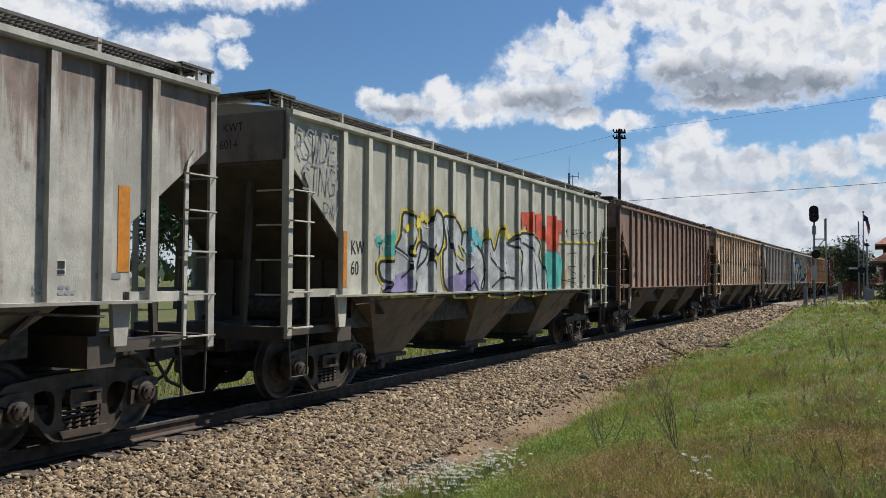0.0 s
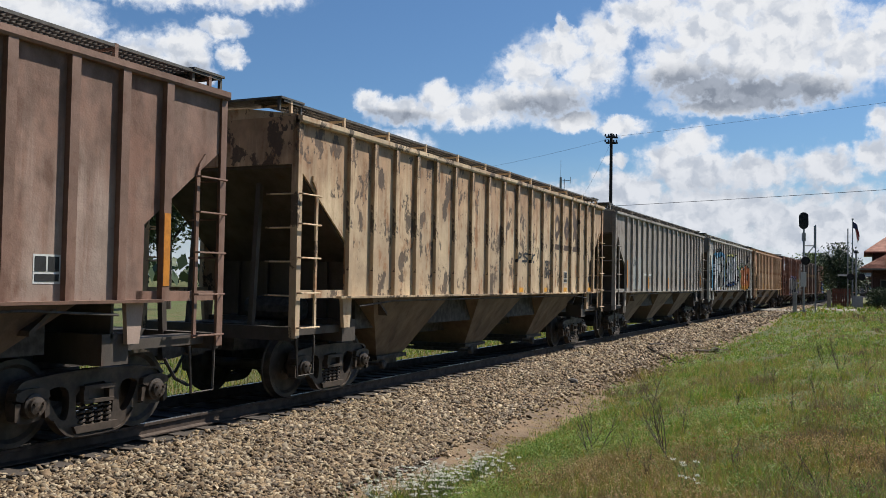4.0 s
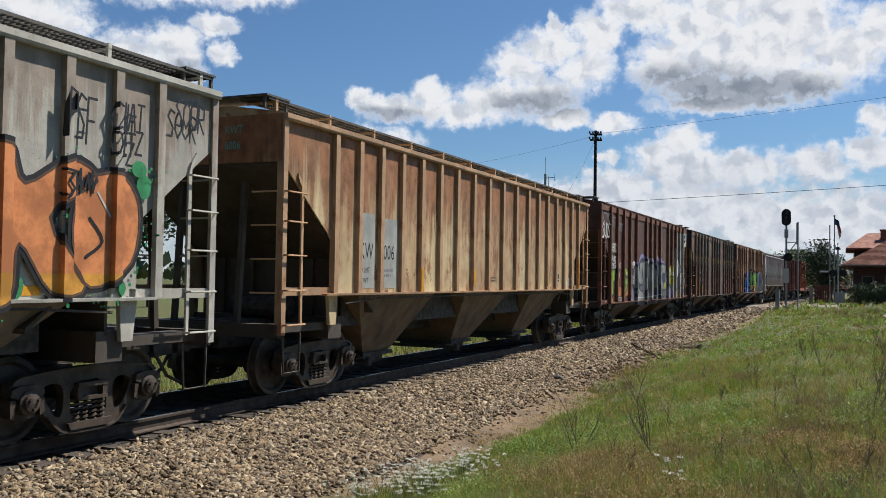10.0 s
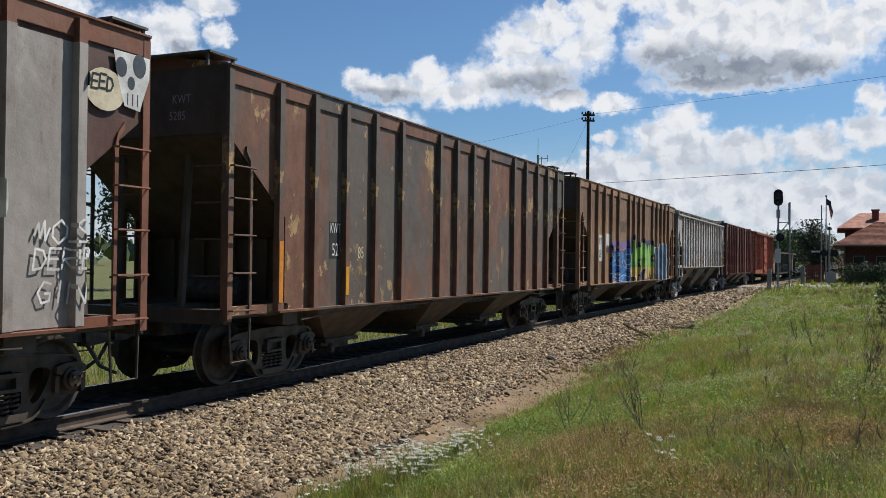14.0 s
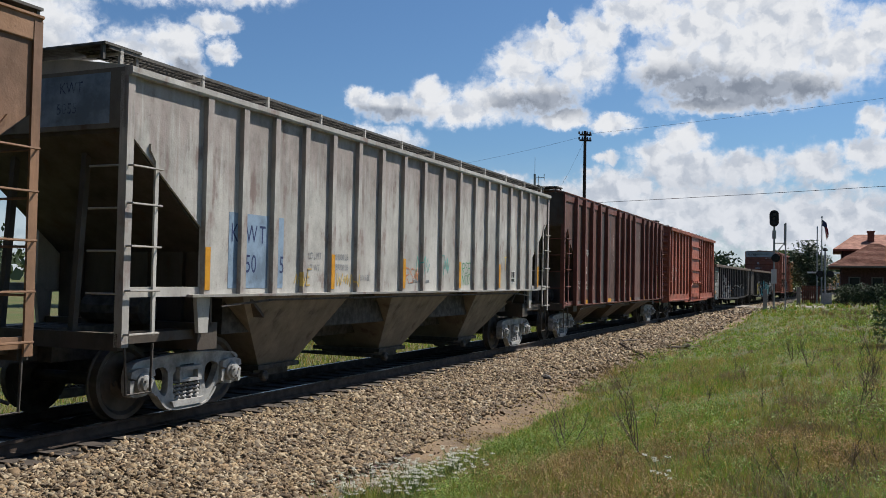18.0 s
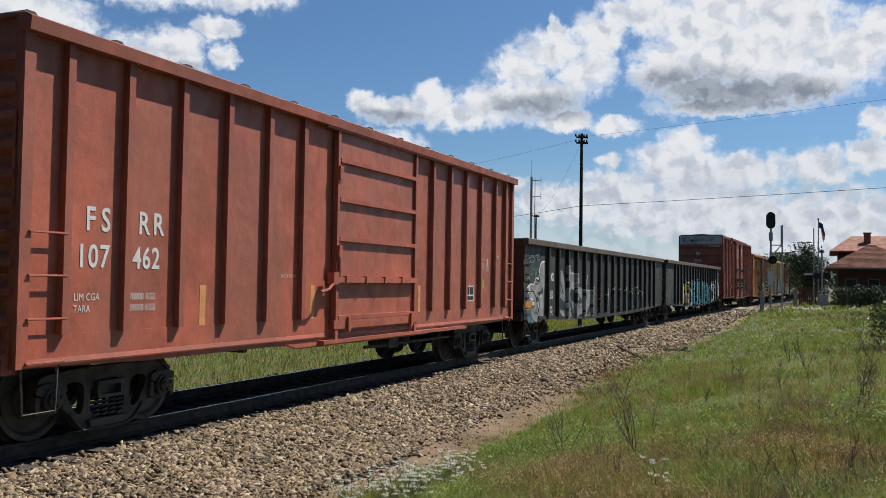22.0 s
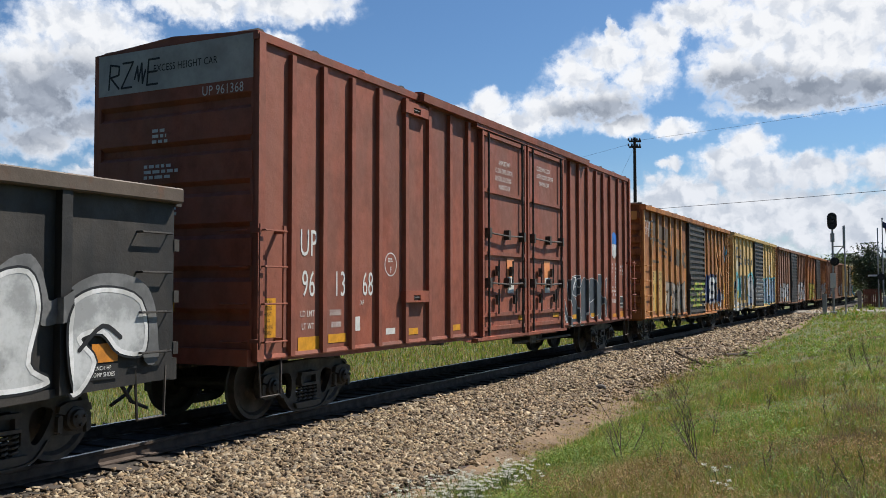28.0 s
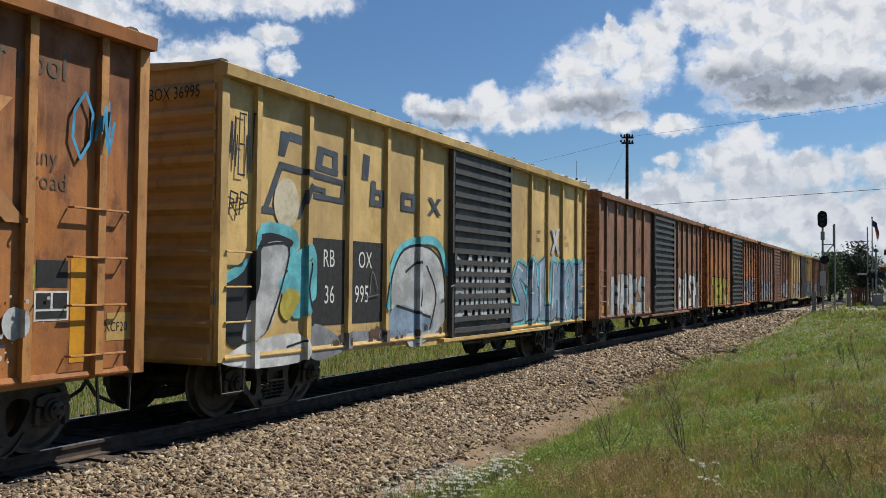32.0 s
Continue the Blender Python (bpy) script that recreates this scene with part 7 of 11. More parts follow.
# ---- trees ----
M["bark"] = plain("bark", (0.09, 0.07, 0.05), 0.95, 0, 0.3, 6)


def leaves(name, cols):
    n = Nodes(name, 0.6, 0, 0.3)
    g = n.add("ShaderNodeNewGeometry")
    r = n.add("ShaderNodeValToRGB")
    r.color_ramp.elements[0].color, r.color_ramp.elements[1].color = (*cols[0], 1), (*cols[1], 1)
    n.link(g.outputs["Random Per Island"], r.inputs[0])
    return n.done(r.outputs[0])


M["leaf"] = leaves("broad_leaves", ((0.10, 0.165, 0.05), (0.24, 0.31, 0.10)))
M["leaf_dark"] = leaves("dark_leaves", ((0.045, 0.075, 0.032), (0.115, 0.15, 0.065)))


def tree(x, y, tall, wide, mat, seed, n=1500, leaf=0.22, low=0.25, label="leafy green broadleaf tree behind the line", trunk=True, base=None):
    rnd = random.Random(seed)
    g = gz(x, y) if base is None else base
    t = thing("tree", label, "tree", (x, y, g), "trees")
    bm = bmesh.new()
    tube(bm, [(0, 0, -0.3), (0.05 * tall * 0.1, 0, tall * 0.3), (0, 0.1, tall * 0.55), (0.1, 0, tall * 0.8)], [tall * 0.03, tall * 0.022, tall * 0.015, tall * 0.006], 8)
    ends = []
    for k in range(9):
        z0 = tall * rnd.uniform(low, 0.7)
        a = rnd.uniform(0, 6.28)
        e = Vector((wide * 0.5 * rnd.uniform(0.4, 0.85) * math.cos(a), wide * 0.5 * rnd.uniform(0.4, 0.85) * math.sin(a), min(tall * 0.93, z0 + tall * rnd.uniform(0.08, 0.3))))
        tube(bm, [(0, 0, z0), tuple(Vector((0, 0, z0)) * 0.4 + e * 0.6 + Vector((0, 0, 0.1))), tuple(e)], [tall * 0.012, tall * 0.008, tall * 0.003], 5)
        ends.append(e)
    ends += [Vector((0, 0, tall * 0.88)), Vector((wide * 0.1, -wide * 0.12, tall * 0.8))]
    me = bpy.data.meshes.new("trunk")
    bm.to_mesh(me)
    bm.free()
    me.materials.append(M["bark"])
    tr = new("trunk", me)
    tr.parent = t
    rng = np.random.default_rng(seed)
    c = np.array([ends[i] for i in rng.integers(0, len(ends), n)])
    sub = rng.normal(0, 1, (n // 12 + 1, 3)) * np.array([wide * 0.13, wide * 0.13, tall * 0.085])
    v0 = c + sub[rng.integers(0, len(sub), n)] + rng.normal(0, 1, (n, 3)) * np.array([wide * 0.05, wide * 0.05, tall * 0.035])
    v0[:, 2] = np.clip(v0[:, 2], tall * low * 0.7, tall)
    u, w = rng.normal(0, 1, (n, 3)), rng.normal(0, 1, (n, 3))
    u /= np.linalg.norm(u, axis=1, keepdims=True)
    w -= u * (u * w).sum(1, keepdims=True)
    w /= np.linalg.norm(w, axis=1, keepdims=True)
    s = leaf * rng.uniform(0.5, 1.2, (n, 1))
    v = np.stack([v0 - u * s, v0 - w * s * 0.45, v0 + u * s, v0 + w * s * 0.45], 1).reshape(-1, 3)
    me = bpy.data.meshes.new("crown")
    me.from_pydata(v.tolist(), [], np.arange(4 * n).reshape(-1, 4).tolist())
    me.materials.append(mat)
    cr = new("crown", me)
    cr.parent = t


for i, (az, dist, top, wide, mat, n, leaf, low) in enumerate((
        (-42.0, 80, 12.4, 6.6, "leaf_dark", 9000, 0.26, 0.3), (-27.9, 90, 11.8, 9.5, "leaf", 11000, 0.26, 0.25), (-6.8, 150, 7.6, 11, "leaf_dark", 2200, 0.4, 0.2),
        (-2.1, 150, 6.4, 8, "leaf", 1800, 0.35, 0.15), (-3.3, 170, 6.2, 8, "leaf", 1500, 0.4, 0.15), (-1.2, 104, 6.4, 3.4, "leaf_dark", 5000, 0.15, 0.1), (-0.75, 118, 5.2, 4.5, "leaf_dark", 3600, 0.18, 0.1), (-2.75, 128, 6.4, 5.0, "leaf", 4500, 0.22, 0.1), (-2.2, 132, 5.6, 5.0, "leaf_dark", 4500, 0.22, 0.1),
        (-4.6, 190, 6.0, 12, "leaf", 1500, 0.5, 0.15), (-52, 120, 8.0, 12, "leaf_dark", 1600, 0.4, 0.2), (-58, 130, 9.0, 14, "leaf", 1600, 0.4, 0.2), (-35, 140, 7.0, 12, "leaf_dark", 1500, 0.4, 0.2), (-22, 170, 6.5, 14, "leaf_dark", 1500, 0.5, 0.2))):
    tx, ty = spot(az, dist)
    tree(tx, ty, top, wide, M[mat], 70 + i, n, leaf, low, "dark green tree beyond the line" if mat == "leaf_dark" else "leafy light green tree beyond the line")


def shrub(x, y, tall, wide, mat, seed, n, leaf, label, name="shrub"):
    rng = np.random.default_rng(seed)
    s = thing(name, label, "shrub", (x, y, gz(x, y)))
    bm = bmesh.new()
    rnd = random.Random(seed)
    for _ in range(14):
        a = rnd.uniform(0, 6.28)
        tube(bm, [(0, 0, -0.05), (wide * 0.2 * math.cos(a), wide * 0.2 * math.sin(a), tall * 0.5), (wide * 0.42 * math.cos(a), wide * 0.42 * math.sin(a), tall * rnd.uniform(0.7, 0.95))], [0.015, 0.01, 0.004], 4)
    me = bpy.data.meshes.new("branch_frame")
    bm.to_mesh(me)
    bm.free()
    me.materials.append(M["bark"])
    b = new("branch_frame", me)
    b.parent = s
    d = rng.normal(0, 1, (n, 3))
    d /= np.linalg.norm(d, axis=1, keepdims=True)
    r = rng.random((n, 1)) ** 0.4
    v0 = d * r * np.array([wide / 2, wide / 2, tall / 2]) + np.array([0, 0, tall / 2])
    u = rng.normal(0, 1, (n, 3))
    u /= np.linalg.norm(u, axis=1, keepdims=True)
    w = np.cross(u, rng.normal(0, 1, (n, 3)))
    w /= np.linalg.norm(w, axis=1, keepdims=True)
    k = leaf * rng.uniform(0.6, 1.2, (n, 1))
    v = np.stack([v0 - u * k, v0 - w * k * 0.5, v0 + u * k, v0 + w * k * 0.5], 1).reshape(-1, 3)
    me = bpy.data.meshes.new("foliage")
    me.from_pydata(v.tolist(), [], np.arange(4 * n).reshape(-1, 4).tolist())
    me.materials.append(mat)
    f = new("foliage", me)
    f.parent = s


bx, by = spot(3.35, 26)
shrub(bx, by, 1.5, 1.1, M["leaf"], 5, 900, 0.06, "bright green leafy shrub at the edge of the bank")
for i in range(5):
    hx, hy = spot(0.9 + i * 0.85, 74)
    shrub(hx, hy, 1.75, 1.9, M["leaf_dark"], 90 + i, 1500, 0.09, "dark clipped hedge in front of the depot", "hedge")


def woods():
    """The far tree line all round."""
    rng = np.random.default_rng(9)
    n = 9000
    a, d = rng.uniform(-math.pi, math.pi, n), rng.uniform(260, 420, n)
    h = 7 + 3.0 * np.array([noise.noise((math.cos(t) * 9, math.sin(t) * 9, 2.0)) for t in a])
    v0 = np.stack([d * np.sin(a), d * np.cos(a), rng.random(n) ** 0.6 * h - 1.0], 1)
    u = rng.normal(0, 1, (n, 3))
    u /= np.linalg.norm(u, axis=1, keepdims=True)
    w = np.cross(u, rng.normal(0, 1, (n, 3)))
    w /= np.linalg.norm(w, axis=1, keepdims=True)
    k = rng.uniform(1.2, 3.0, (n, 1))
    v = np.stack([v0 - u * k, v0 - w * k * 0.7, v0 + u * k, v0 + w * k * 0.7], 1).reshape(-1, 3)
    bulk("far_woods", v, np.arange(4 * n).reshape(-1, 4), [M["leaf_dark"]], "distant dark green woods along the horizon", "woods")


woods()


def sky_block_trees():
    """Unseen belt of tall trees added to block low skylight, broken by the line."""
    rng = np.random.default_rng(15)
    n = 15000
    x = rng.uniform(-60, 60, n)
    x = x[np.abs(x) > 5.5]
    n = len(x)
    h = 19 + 4.0 * np.array([noise.noise((a * 0.16, 3.0, 8.0)) for a in x])
    v0 = np.stack([x, -16 + rng.normal(0, 1.8, n), rng.random(n) ** 0.8 * h], 1)
    u = rng.normal(0, 1, (n, 3))
    u /= np.linalg.norm(u, axis=1, keepdims=True)
    w = np.cross(u, rng.normal(0, 1, (n, 3)))
    w /= np.linalg.norm(w, axis=1, keepdims=True)
    k = rng.uniform(0.4, 0.9, (n, 1))
    v = np.stack([v0 - u * k, v0 - w * k * 0.6, v0 + u * k, v0 + w * k * 0.6], 1).reshape(-1, 3)
    bulk("sky_block_trees", v, np.arange(4 * n).reshape(-1, 4), [M["leaf_dark"]], "belt of tall leafy green trees beside the line", "trees")


sky_block_trees()


# ---- stencils, reflectors and spray paint on the cars ----
def spray_paint(name, col, worn=0.15):
    col = tuple(min(0.95, 1.32 * v) for v in col)
    n = Nodes(name, 0.5)
    a, b = n.noise(2.2, 6, 0.65), n.noise(30, 3)
    c = n.mix(n.ramp(a, 0.38, 0.62), shade(col, 1.18), shade(col, 0.66))
    c = n.mix(n.ramp(n.noise(5.0, 8, 0.7), 0.60, 0.74, 0, worn * 3), c, (0.14, 0.09, 0.065))
    c = n.mix(n.ramp(b, 0.4, 0.8, 0, 0.15), c, shade(col, 0.5))
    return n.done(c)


G = {k: spray_paint("spray_" + k, c) for k, c in (
    ("silver", (0.45, 0.46, 0.46)), ("white", (0.70, 0.70, 0.68)), ("black", (0.018, 0.018, 0.02)), ("blue", (0.02, 0.11, 0.42)), ("sky", (0.06, 0.30, 0.52)), ("teal", (0.08, 0.38, 0.34)), ("turquoise", (0.13, 0.46, 0.52)),
    ("yellow", (0.62, 0.50, 0.06)), ("lime", (0.27, 0.42, 0.04)), ("green", (0.04, 0.26, 0.10)), ("red", (0.60, 0.085, 0.035)), ("peach", (0.66, 0.24, 0.09)), ("purple", (0.17, 0.12, 0.30)), ("lilac", (0.28, 0.24, 0.42)),
    ("grey", (0.24, 0.25, 0.27)), ("slate", (0.06, 0.07, 0.085)), ("navy", (0.02, 0.035, 0.11)), ("gold", (0.72, 0.48, 0.14)), ("brown", (0.10, 0.06, 0.04)), ("olive", (0.40, 0.36, 0.06)), ("rust", (0.20, 0.085, 0.04)), ("grime", (0.06, 0.05, 0.045)), ("cream", (0.52, 0.46, 0.33)), ("leaf", (0.27, 0.50, 0.11)), ("denim", (0.07, 0.15, 0.38)), ("faded_blue", (0.22, 0.30, 0.40)), ("signal_blue", (0.03, 0.17, 0.55)), ("chalk", (0.60, 0.61, 0.60)), ("lemon", (0.58, 0.55, 0.16)), ("plum", (0.06, 0.035, 0.07)), ("cobalt", (0.025, 0.155, 0.47)), ("pearl", (0.55, 0.55, 0.50)), ("smoke", (0.16, 0.16, 0.16)), ("yolk", (0.50, 0.42, 0.07)), ("amber", (0.62, 0.30, 0.05)), ("dull", (0.27, 0.27, 0.26)), ("steel_blue", (0.085, 0.15, 0.18)))}
M["stencil_panel"] = paint("pale_stencil_panel", (0.50, 0.52, 0.49), (0.25, 0.2, 0.17), 0.1, 0.3, 0.25, 81.0)
M["slate_fade"] = spray_paint("faded_dark_ink", (0.12, 0.085, 0.055), 0.3)
G["faint"] = spray_paint("faint_orange", (0.56, 0.27, 0.10), 0.3)
G["slate_fade"] = M["slate_fade"]
M["pale_yellow"] = paint("pale_yellow_panel", (0.62, 0.40, 0.11), (0.25, 0.13, 0.05), 0.15, 0.2, 0.15, 85.0)
M["ash"] = paint("ash_grey_panel", (0.38, 0.34, 0.29), (0.24, 0.11, 0.05), 0.45, 0.7, 0.3, 87.0, peel=0.7, peelcol=(0.14, 0.06, 0.03))
G["ash"], G["pale_yellow"] = M["ash"], M["pale_yellow"]
M["wash"] = G["wash"] = paint("grey_wash_paint", (0.42, 0.385, 0.36), (0.18, 0.11, 0.09), 0.15, 0.5, 0.15, 87.0)
M["dusty_steel"] = paint("dusty_sill_steel", (0.17, 0.14, 0.125), (0.12, 0.07, 0.055), 0.2, 0.5, 0.3, 88.0)
M["slate_panel"] = paint("slate_blue_panel", (0.068, 0.056, 0.058), (0.12, 0.07, 0.05), 0.15, 0.4, 0.25, 89.0)
M["red_panel"] = paint("fresh_red_panel", (0.22, 0.055, 0.04), (0.16, 0.06, 0.04), 0.05, 0.15, 0.15, 83.0)
SIDE = {"hopper_car": 1.4535, "boxcar": 1.4635, "gondola_car": 1.4335}


def lay(i):
    """What a car needs for its markings: the car, half its length, the face of its panels, its spray."""
    made = H[i]
    car = made[0]
    kind = car.name.split(".")[0]
    return car, [a for c, a in TRAIN if c == car][0], SIDE[kind], made[-1]


FRONT = [-7.47, 10.56, 28.59, 46.65, 64.87, 83.25, 101.1, 119.46, 137.22, 154.91, 172.76, 191.03, 208.69, 225.1, 246.45, 267.36, 287.29, 304.19]


class Marks:
    def __init__(self, i):
        self.car, mid, self.x, self.sp = lay(i)
        self.h = mid - FRONT[i]
        self.posts, self.deep = (H[i][1], {7: 0.095, 8: 0.095, 9: 0.095, 11: 0.12}.get(i, 0.066)) if self.x < 1.46 and self.x > 1.44 else ([], 0)

    def text(self, s, d, z, cap, mat="white", squeeze=0.8, bold=0.0, gap=1.05):
        return letters(self.car, s, d - self.h, z, cap / 0.69, M.get(mat) or G[mat], self.x + 0.002, gap, squeeze, bold=bold)

    def end(self, s, x, z, cap, mat="white", squeeze=0.8, y=0.0, bold=0.0):
        ob = letters(self.car, s, 0, 0, cap / 0.69, M.get(mat) or G[mat], 0, 1.05, squeeze, bold=bold)
        ob.matrix_basis = Matrix(((squeeze, 0, 0, x), (0, 0, -1, -self.h - y - 0.004), (0, 1, 0, z), (0, 0, 0, 1)))
        return ob

    def patch(self, d0, d1, z0, z1, mat, name="painted_panel", lift=0.0):
        return patch(self.car, name, d0 - self.h, d1 - self.h, z0, z1, M.get(mat) or G[mat], self.x - 0.002 + lift)

    def mark(self, d0, d1, z0, z1, mat="yellow", proud=0.0):
        """A reflector; a narrow one sits on the face of the nearest post."""
        if d1 - d0 < 0.16 and self.posts:
            p = min(self.posts, key=lambda q: abs(q - (d0 + d1) / 2 + self.h))
            return patch(self.car, "reflector", p - 0.052, p + 0.052, z0, z1, M["orange"] if mat == "orange" else M["yellow"], 1.45 + self.deep + 0.003)
        return patch(self.car, "reflector", d0 - self.h, d1 - self.h, z0, z1, M["orange"] if mat == "orange" else M["yellow"], self.x + proud)

    def bars(self, d, z, rows, wide, tall, mat="white", seed=1):
        return bars(self.car, d - self.h, z, rows, wide, tall, M.get(mat) or G[mat], self.x + 0.002, seed=seed)

    def word(self, w, d0, d1, z0, z1, fill, edge, halo=None, **k):
        piece(self.sp, w, d0 - self.h, d1 - self.h, z0, z1, G[fill], G[edge], G[halo] if halo else None, **{a: (G[b] if a == "shine" else b) for a, b in k.items()})

    def tag(self, w, d, z, wide, tall, mat, thick=0.03, seed=1):
        tag(self.sp, w, d - self.h, z, wide, tall, G[mat], thick, seed)

    def cloud(self, d0, d1, z0, z1, n, r, mat, seed=1):
        cloud(self.sp, d0 - self.h, d1 - self.h, z0, z1, n, r, G[mat], seed)

    def ink(self, mat, *drawings, smooth=True, below=9.0, above=-9.0):
        """Filled outlines."""
        for d in drawings:
            loop = drawn(d, self.h, True) if smooth else [tuple(float(c) - (self.h if i == 0 else 0) for i, c in enumerate(q.split(","))) for q in d.split()]
            self.sp.shapes(triangles(loop, above, below), G[mat], gap=0.0, name="graffiti_letter")
        self.sp.lift += 0.0004

    def trace(self, mat, wide, *drawings, close=False):
        """Sprayed lines."""
        for d in drawings:
            out, pts = [], drawn(d, self.h, close)
            self.sp.stroke(pts + pts[:1] if close else pts, wide, out)
            self.sp.shapes(out, G[mat], gap=0.0, name="graffiti_outline")
        self.sp.lift += 0.0004

    def poly(self, pts, mat):
        self.sp.shapes([[(a - self.h, b) for a, b in pts]], G[mat])

    def plate(self, d, z, w, t, seed=1):
        """A small lube-plate stencil: white frame with black fields."""
        self.patch(d, d + w, z, z + t, "white", "stencil_plate")
        for a, b, c, e in ((0.06, 0.46, 0.42, 0.93), (0.54, 0.94, 0.42, 0.93), (0.06, 0.94, 0.08, 0.33)):
            self.patch(d + a * w, d + b * w, z + c * t, z + e * t, "black", "stencil_field", 0.004)


# pale grey hopper
k = Marks(0)
k.mark(14.86, 15.03, 1.9, 2.86, "orange", 0.0)
k.plate(13.86, 1.86, 0.3, 0.16)
k.bars(14.55, 1.82, 1, 0.5, 0.07, "grey", 3)
k.bars(13.75, 1.72, 2, 0.6, 0.035, "grey", 4)
k.bars(12.9, 2.4, 2, 0.5, 0.07, "grey", 5)
k.end("KWT", 0.1, 3.98, 0.11, "black")
k.end("6033", 0.05, 3.76, 0.11, "black")

# cream hopper with the silver piece
k = Marks(1)
k.text("KW", 1.72, 2.23, 0.22, "black", 0.75)
k.text("T", 2.56, 2.23, 0.22, "black", 0.75)
k.text("60", 1.72, 1.9, 0.22, "black", 0.75)
k.text("14", 2.45, 1.9, 0.22, "black", 0.75)
k.end("KWT", 0.28, 3.99, 0.13, "black", 0.85)
k.end("6014", 0.22, 3.74, 0.13, "black", 0.85)
k.cloud(2.5, 3.6, 1.65, 2.5, 9, 0.22, "teal", 2)
silver_letters = ("2.64,2.11 3.06,2.15 3.19,2.40 3.37,2.61 3.45,3.00 3.84,2.92 3.90,2.67 3.66,2.31 3.86,2.26 4.06,2.50 4.37,2.46 4.33,2.22 3.87,1.94 3.98,1.74 3.78,1.60 2.78,1.59 2.99,1.74 2.68,1.85",
    "4.10,2.88 4.47,2.88 4.66,3.14 5.03,3.02 5.06,2.55 4.82,2.29 4.64,2.47 4.49,2.22 4.65,2.11 4.67,1.59 3.88,1.60 3.97,2.03 4.16,2.51",
    "5.08,3.02 5.63,3.00 5.92,2.78 5.90,2.53 6.02,2.79 6.43,2.65 6.94,2.37 7.05,2.02 6.89,1.58 5.30,1.58 5.05,2.30 5.22,2.50",
    "6.93,2.58 7.38,2.70 7.62,2.46 7.93,2.92 8.27,2.90 8.31,2.64 8.79,2.74 9.07,2.67 9.19,1.58 7.03,1.56 7.10,2.02",
    "8.36,2.64 9.34,2.92 10.24,2.85 10.56,2.66 10.46,2.40 10.79,2.07 11.02,1.56 9.19,1.58 9.35,2.45")
k.trace('yellow', 0.16, *silver_letters, close=True)
k.ink('silver', *silver_letters)
k.ink("lilac", "2.79,1.75 3.58,1.97 3.70,1.63 2.82,1.61", "5.29,1.87 6.45,2.01 6.77,1.63 5.37,1.61")
k.ink("teal", "10.78,2.50 12.17,2.41 12.18,1.91 11.83,1.55 10.98,1.58")
k.ink("red", "9.23,3.41 10.12,3.47 10.09,2.97 9.63,2.96 9.57,3.14 9.30,2.99", "10.22,3.43 10.64,3.47 10.88,2.76 10.24,2.88", "10.97,3.45 11.66,3.46 11.80,2.53 10.99,2.59", "11.78,3.38 12.27,3.39 12.28,3.05 12.03,3.08 11.92,2.53", smooth=False)
k.trace('black', 0.055, *silver_letters, close=True)
k.trace("black", 0.045, "3.10,2.40 3.57,2.25 3.72,2.03 3.39,1.86", "4.16,2.45 4.59,2.35 4.38,2.10", "5.27,2.82 5.46,2.32 5.92,1.94", "5.90,2.46 6.45,2.15 5.79,1.94", "7.24,2.38 8.12,1.96", "7.49,1.66 8.12,1.88 8.82,1.85", "9.35,2.69 10.04,2.47 10.37,1.56", "6.06,1.57 6.46,1.81 6.77,1.60")
k.trace("white", 0.018, "3.15,2.35 3.62,2.20 3.79,2.00", "4.24,2.81 4.52,2.80 4.71,3.05", "5.22,2.97 5.42,2.51 5.78,2.20", "6.04,2.40 6.38,2.18 5.98,1.97", "7.08,2.51 7.34,2.61 7.96,1.96 8.11,2.33", "7.93,2.81 8.21,2.63 8.12,2.03", "9.54,2.82 10.24,2.73")
k.trace("yellow", 0.05, "12.04,2.81 15.50,2.92", "15.63,2.87 15.73,1.55", "5.77,2.52 6.04,2.24 5.63,2.35")
k.trace("black", 0.022, "12.67,2.51 13.33,2.54 13.34,2.20 12.73,2.17 13.35,1.92 12.74,1.82", "13.75,2.60 13.77,1.63 14.48,2.52 14.59,1.62", "12.18,1.82 13.22,1.73 13.78,1.53")
k.cloud(3.3, 4.6, 2.7, 3.1, 6, 0.16, "yellow", 4)
k.cloud(7.0, 8.6, 2.5, 3.0, 6, 0.16, "yellow", 6)
k.cloud(6.0, 7.0, 2.4, 2.8, 5, 0.2, "turquoise", 5)
k.tag("MIPR~SM", 12.4, 2.98, 2.3, 0.22, "black", 0.02, 9)
k.tag("RSWDE", 0.16, 3.62, 1.15, 0.42, "grey", 0.035, 3)
k.tag("STNG", 0.35, 3.12, 0.95, 0.42, "grey", 0.03, 5)
k.tag("R8", 0.95, 2.72, 0.35, 0.32, "grey", 0.02, 6)
k.mark(1.44, 1.56, 1.7, 2.58, "orange", 0.004)
for d in (4.72, 7.3, 9.9, 12.5):
    k.mark(d, d + 0.12, 1.66, 2.08, "yellow", 0.0)
k.bars(11.9, 2.5, 4, 0.3, 0.05, "grey", 4)

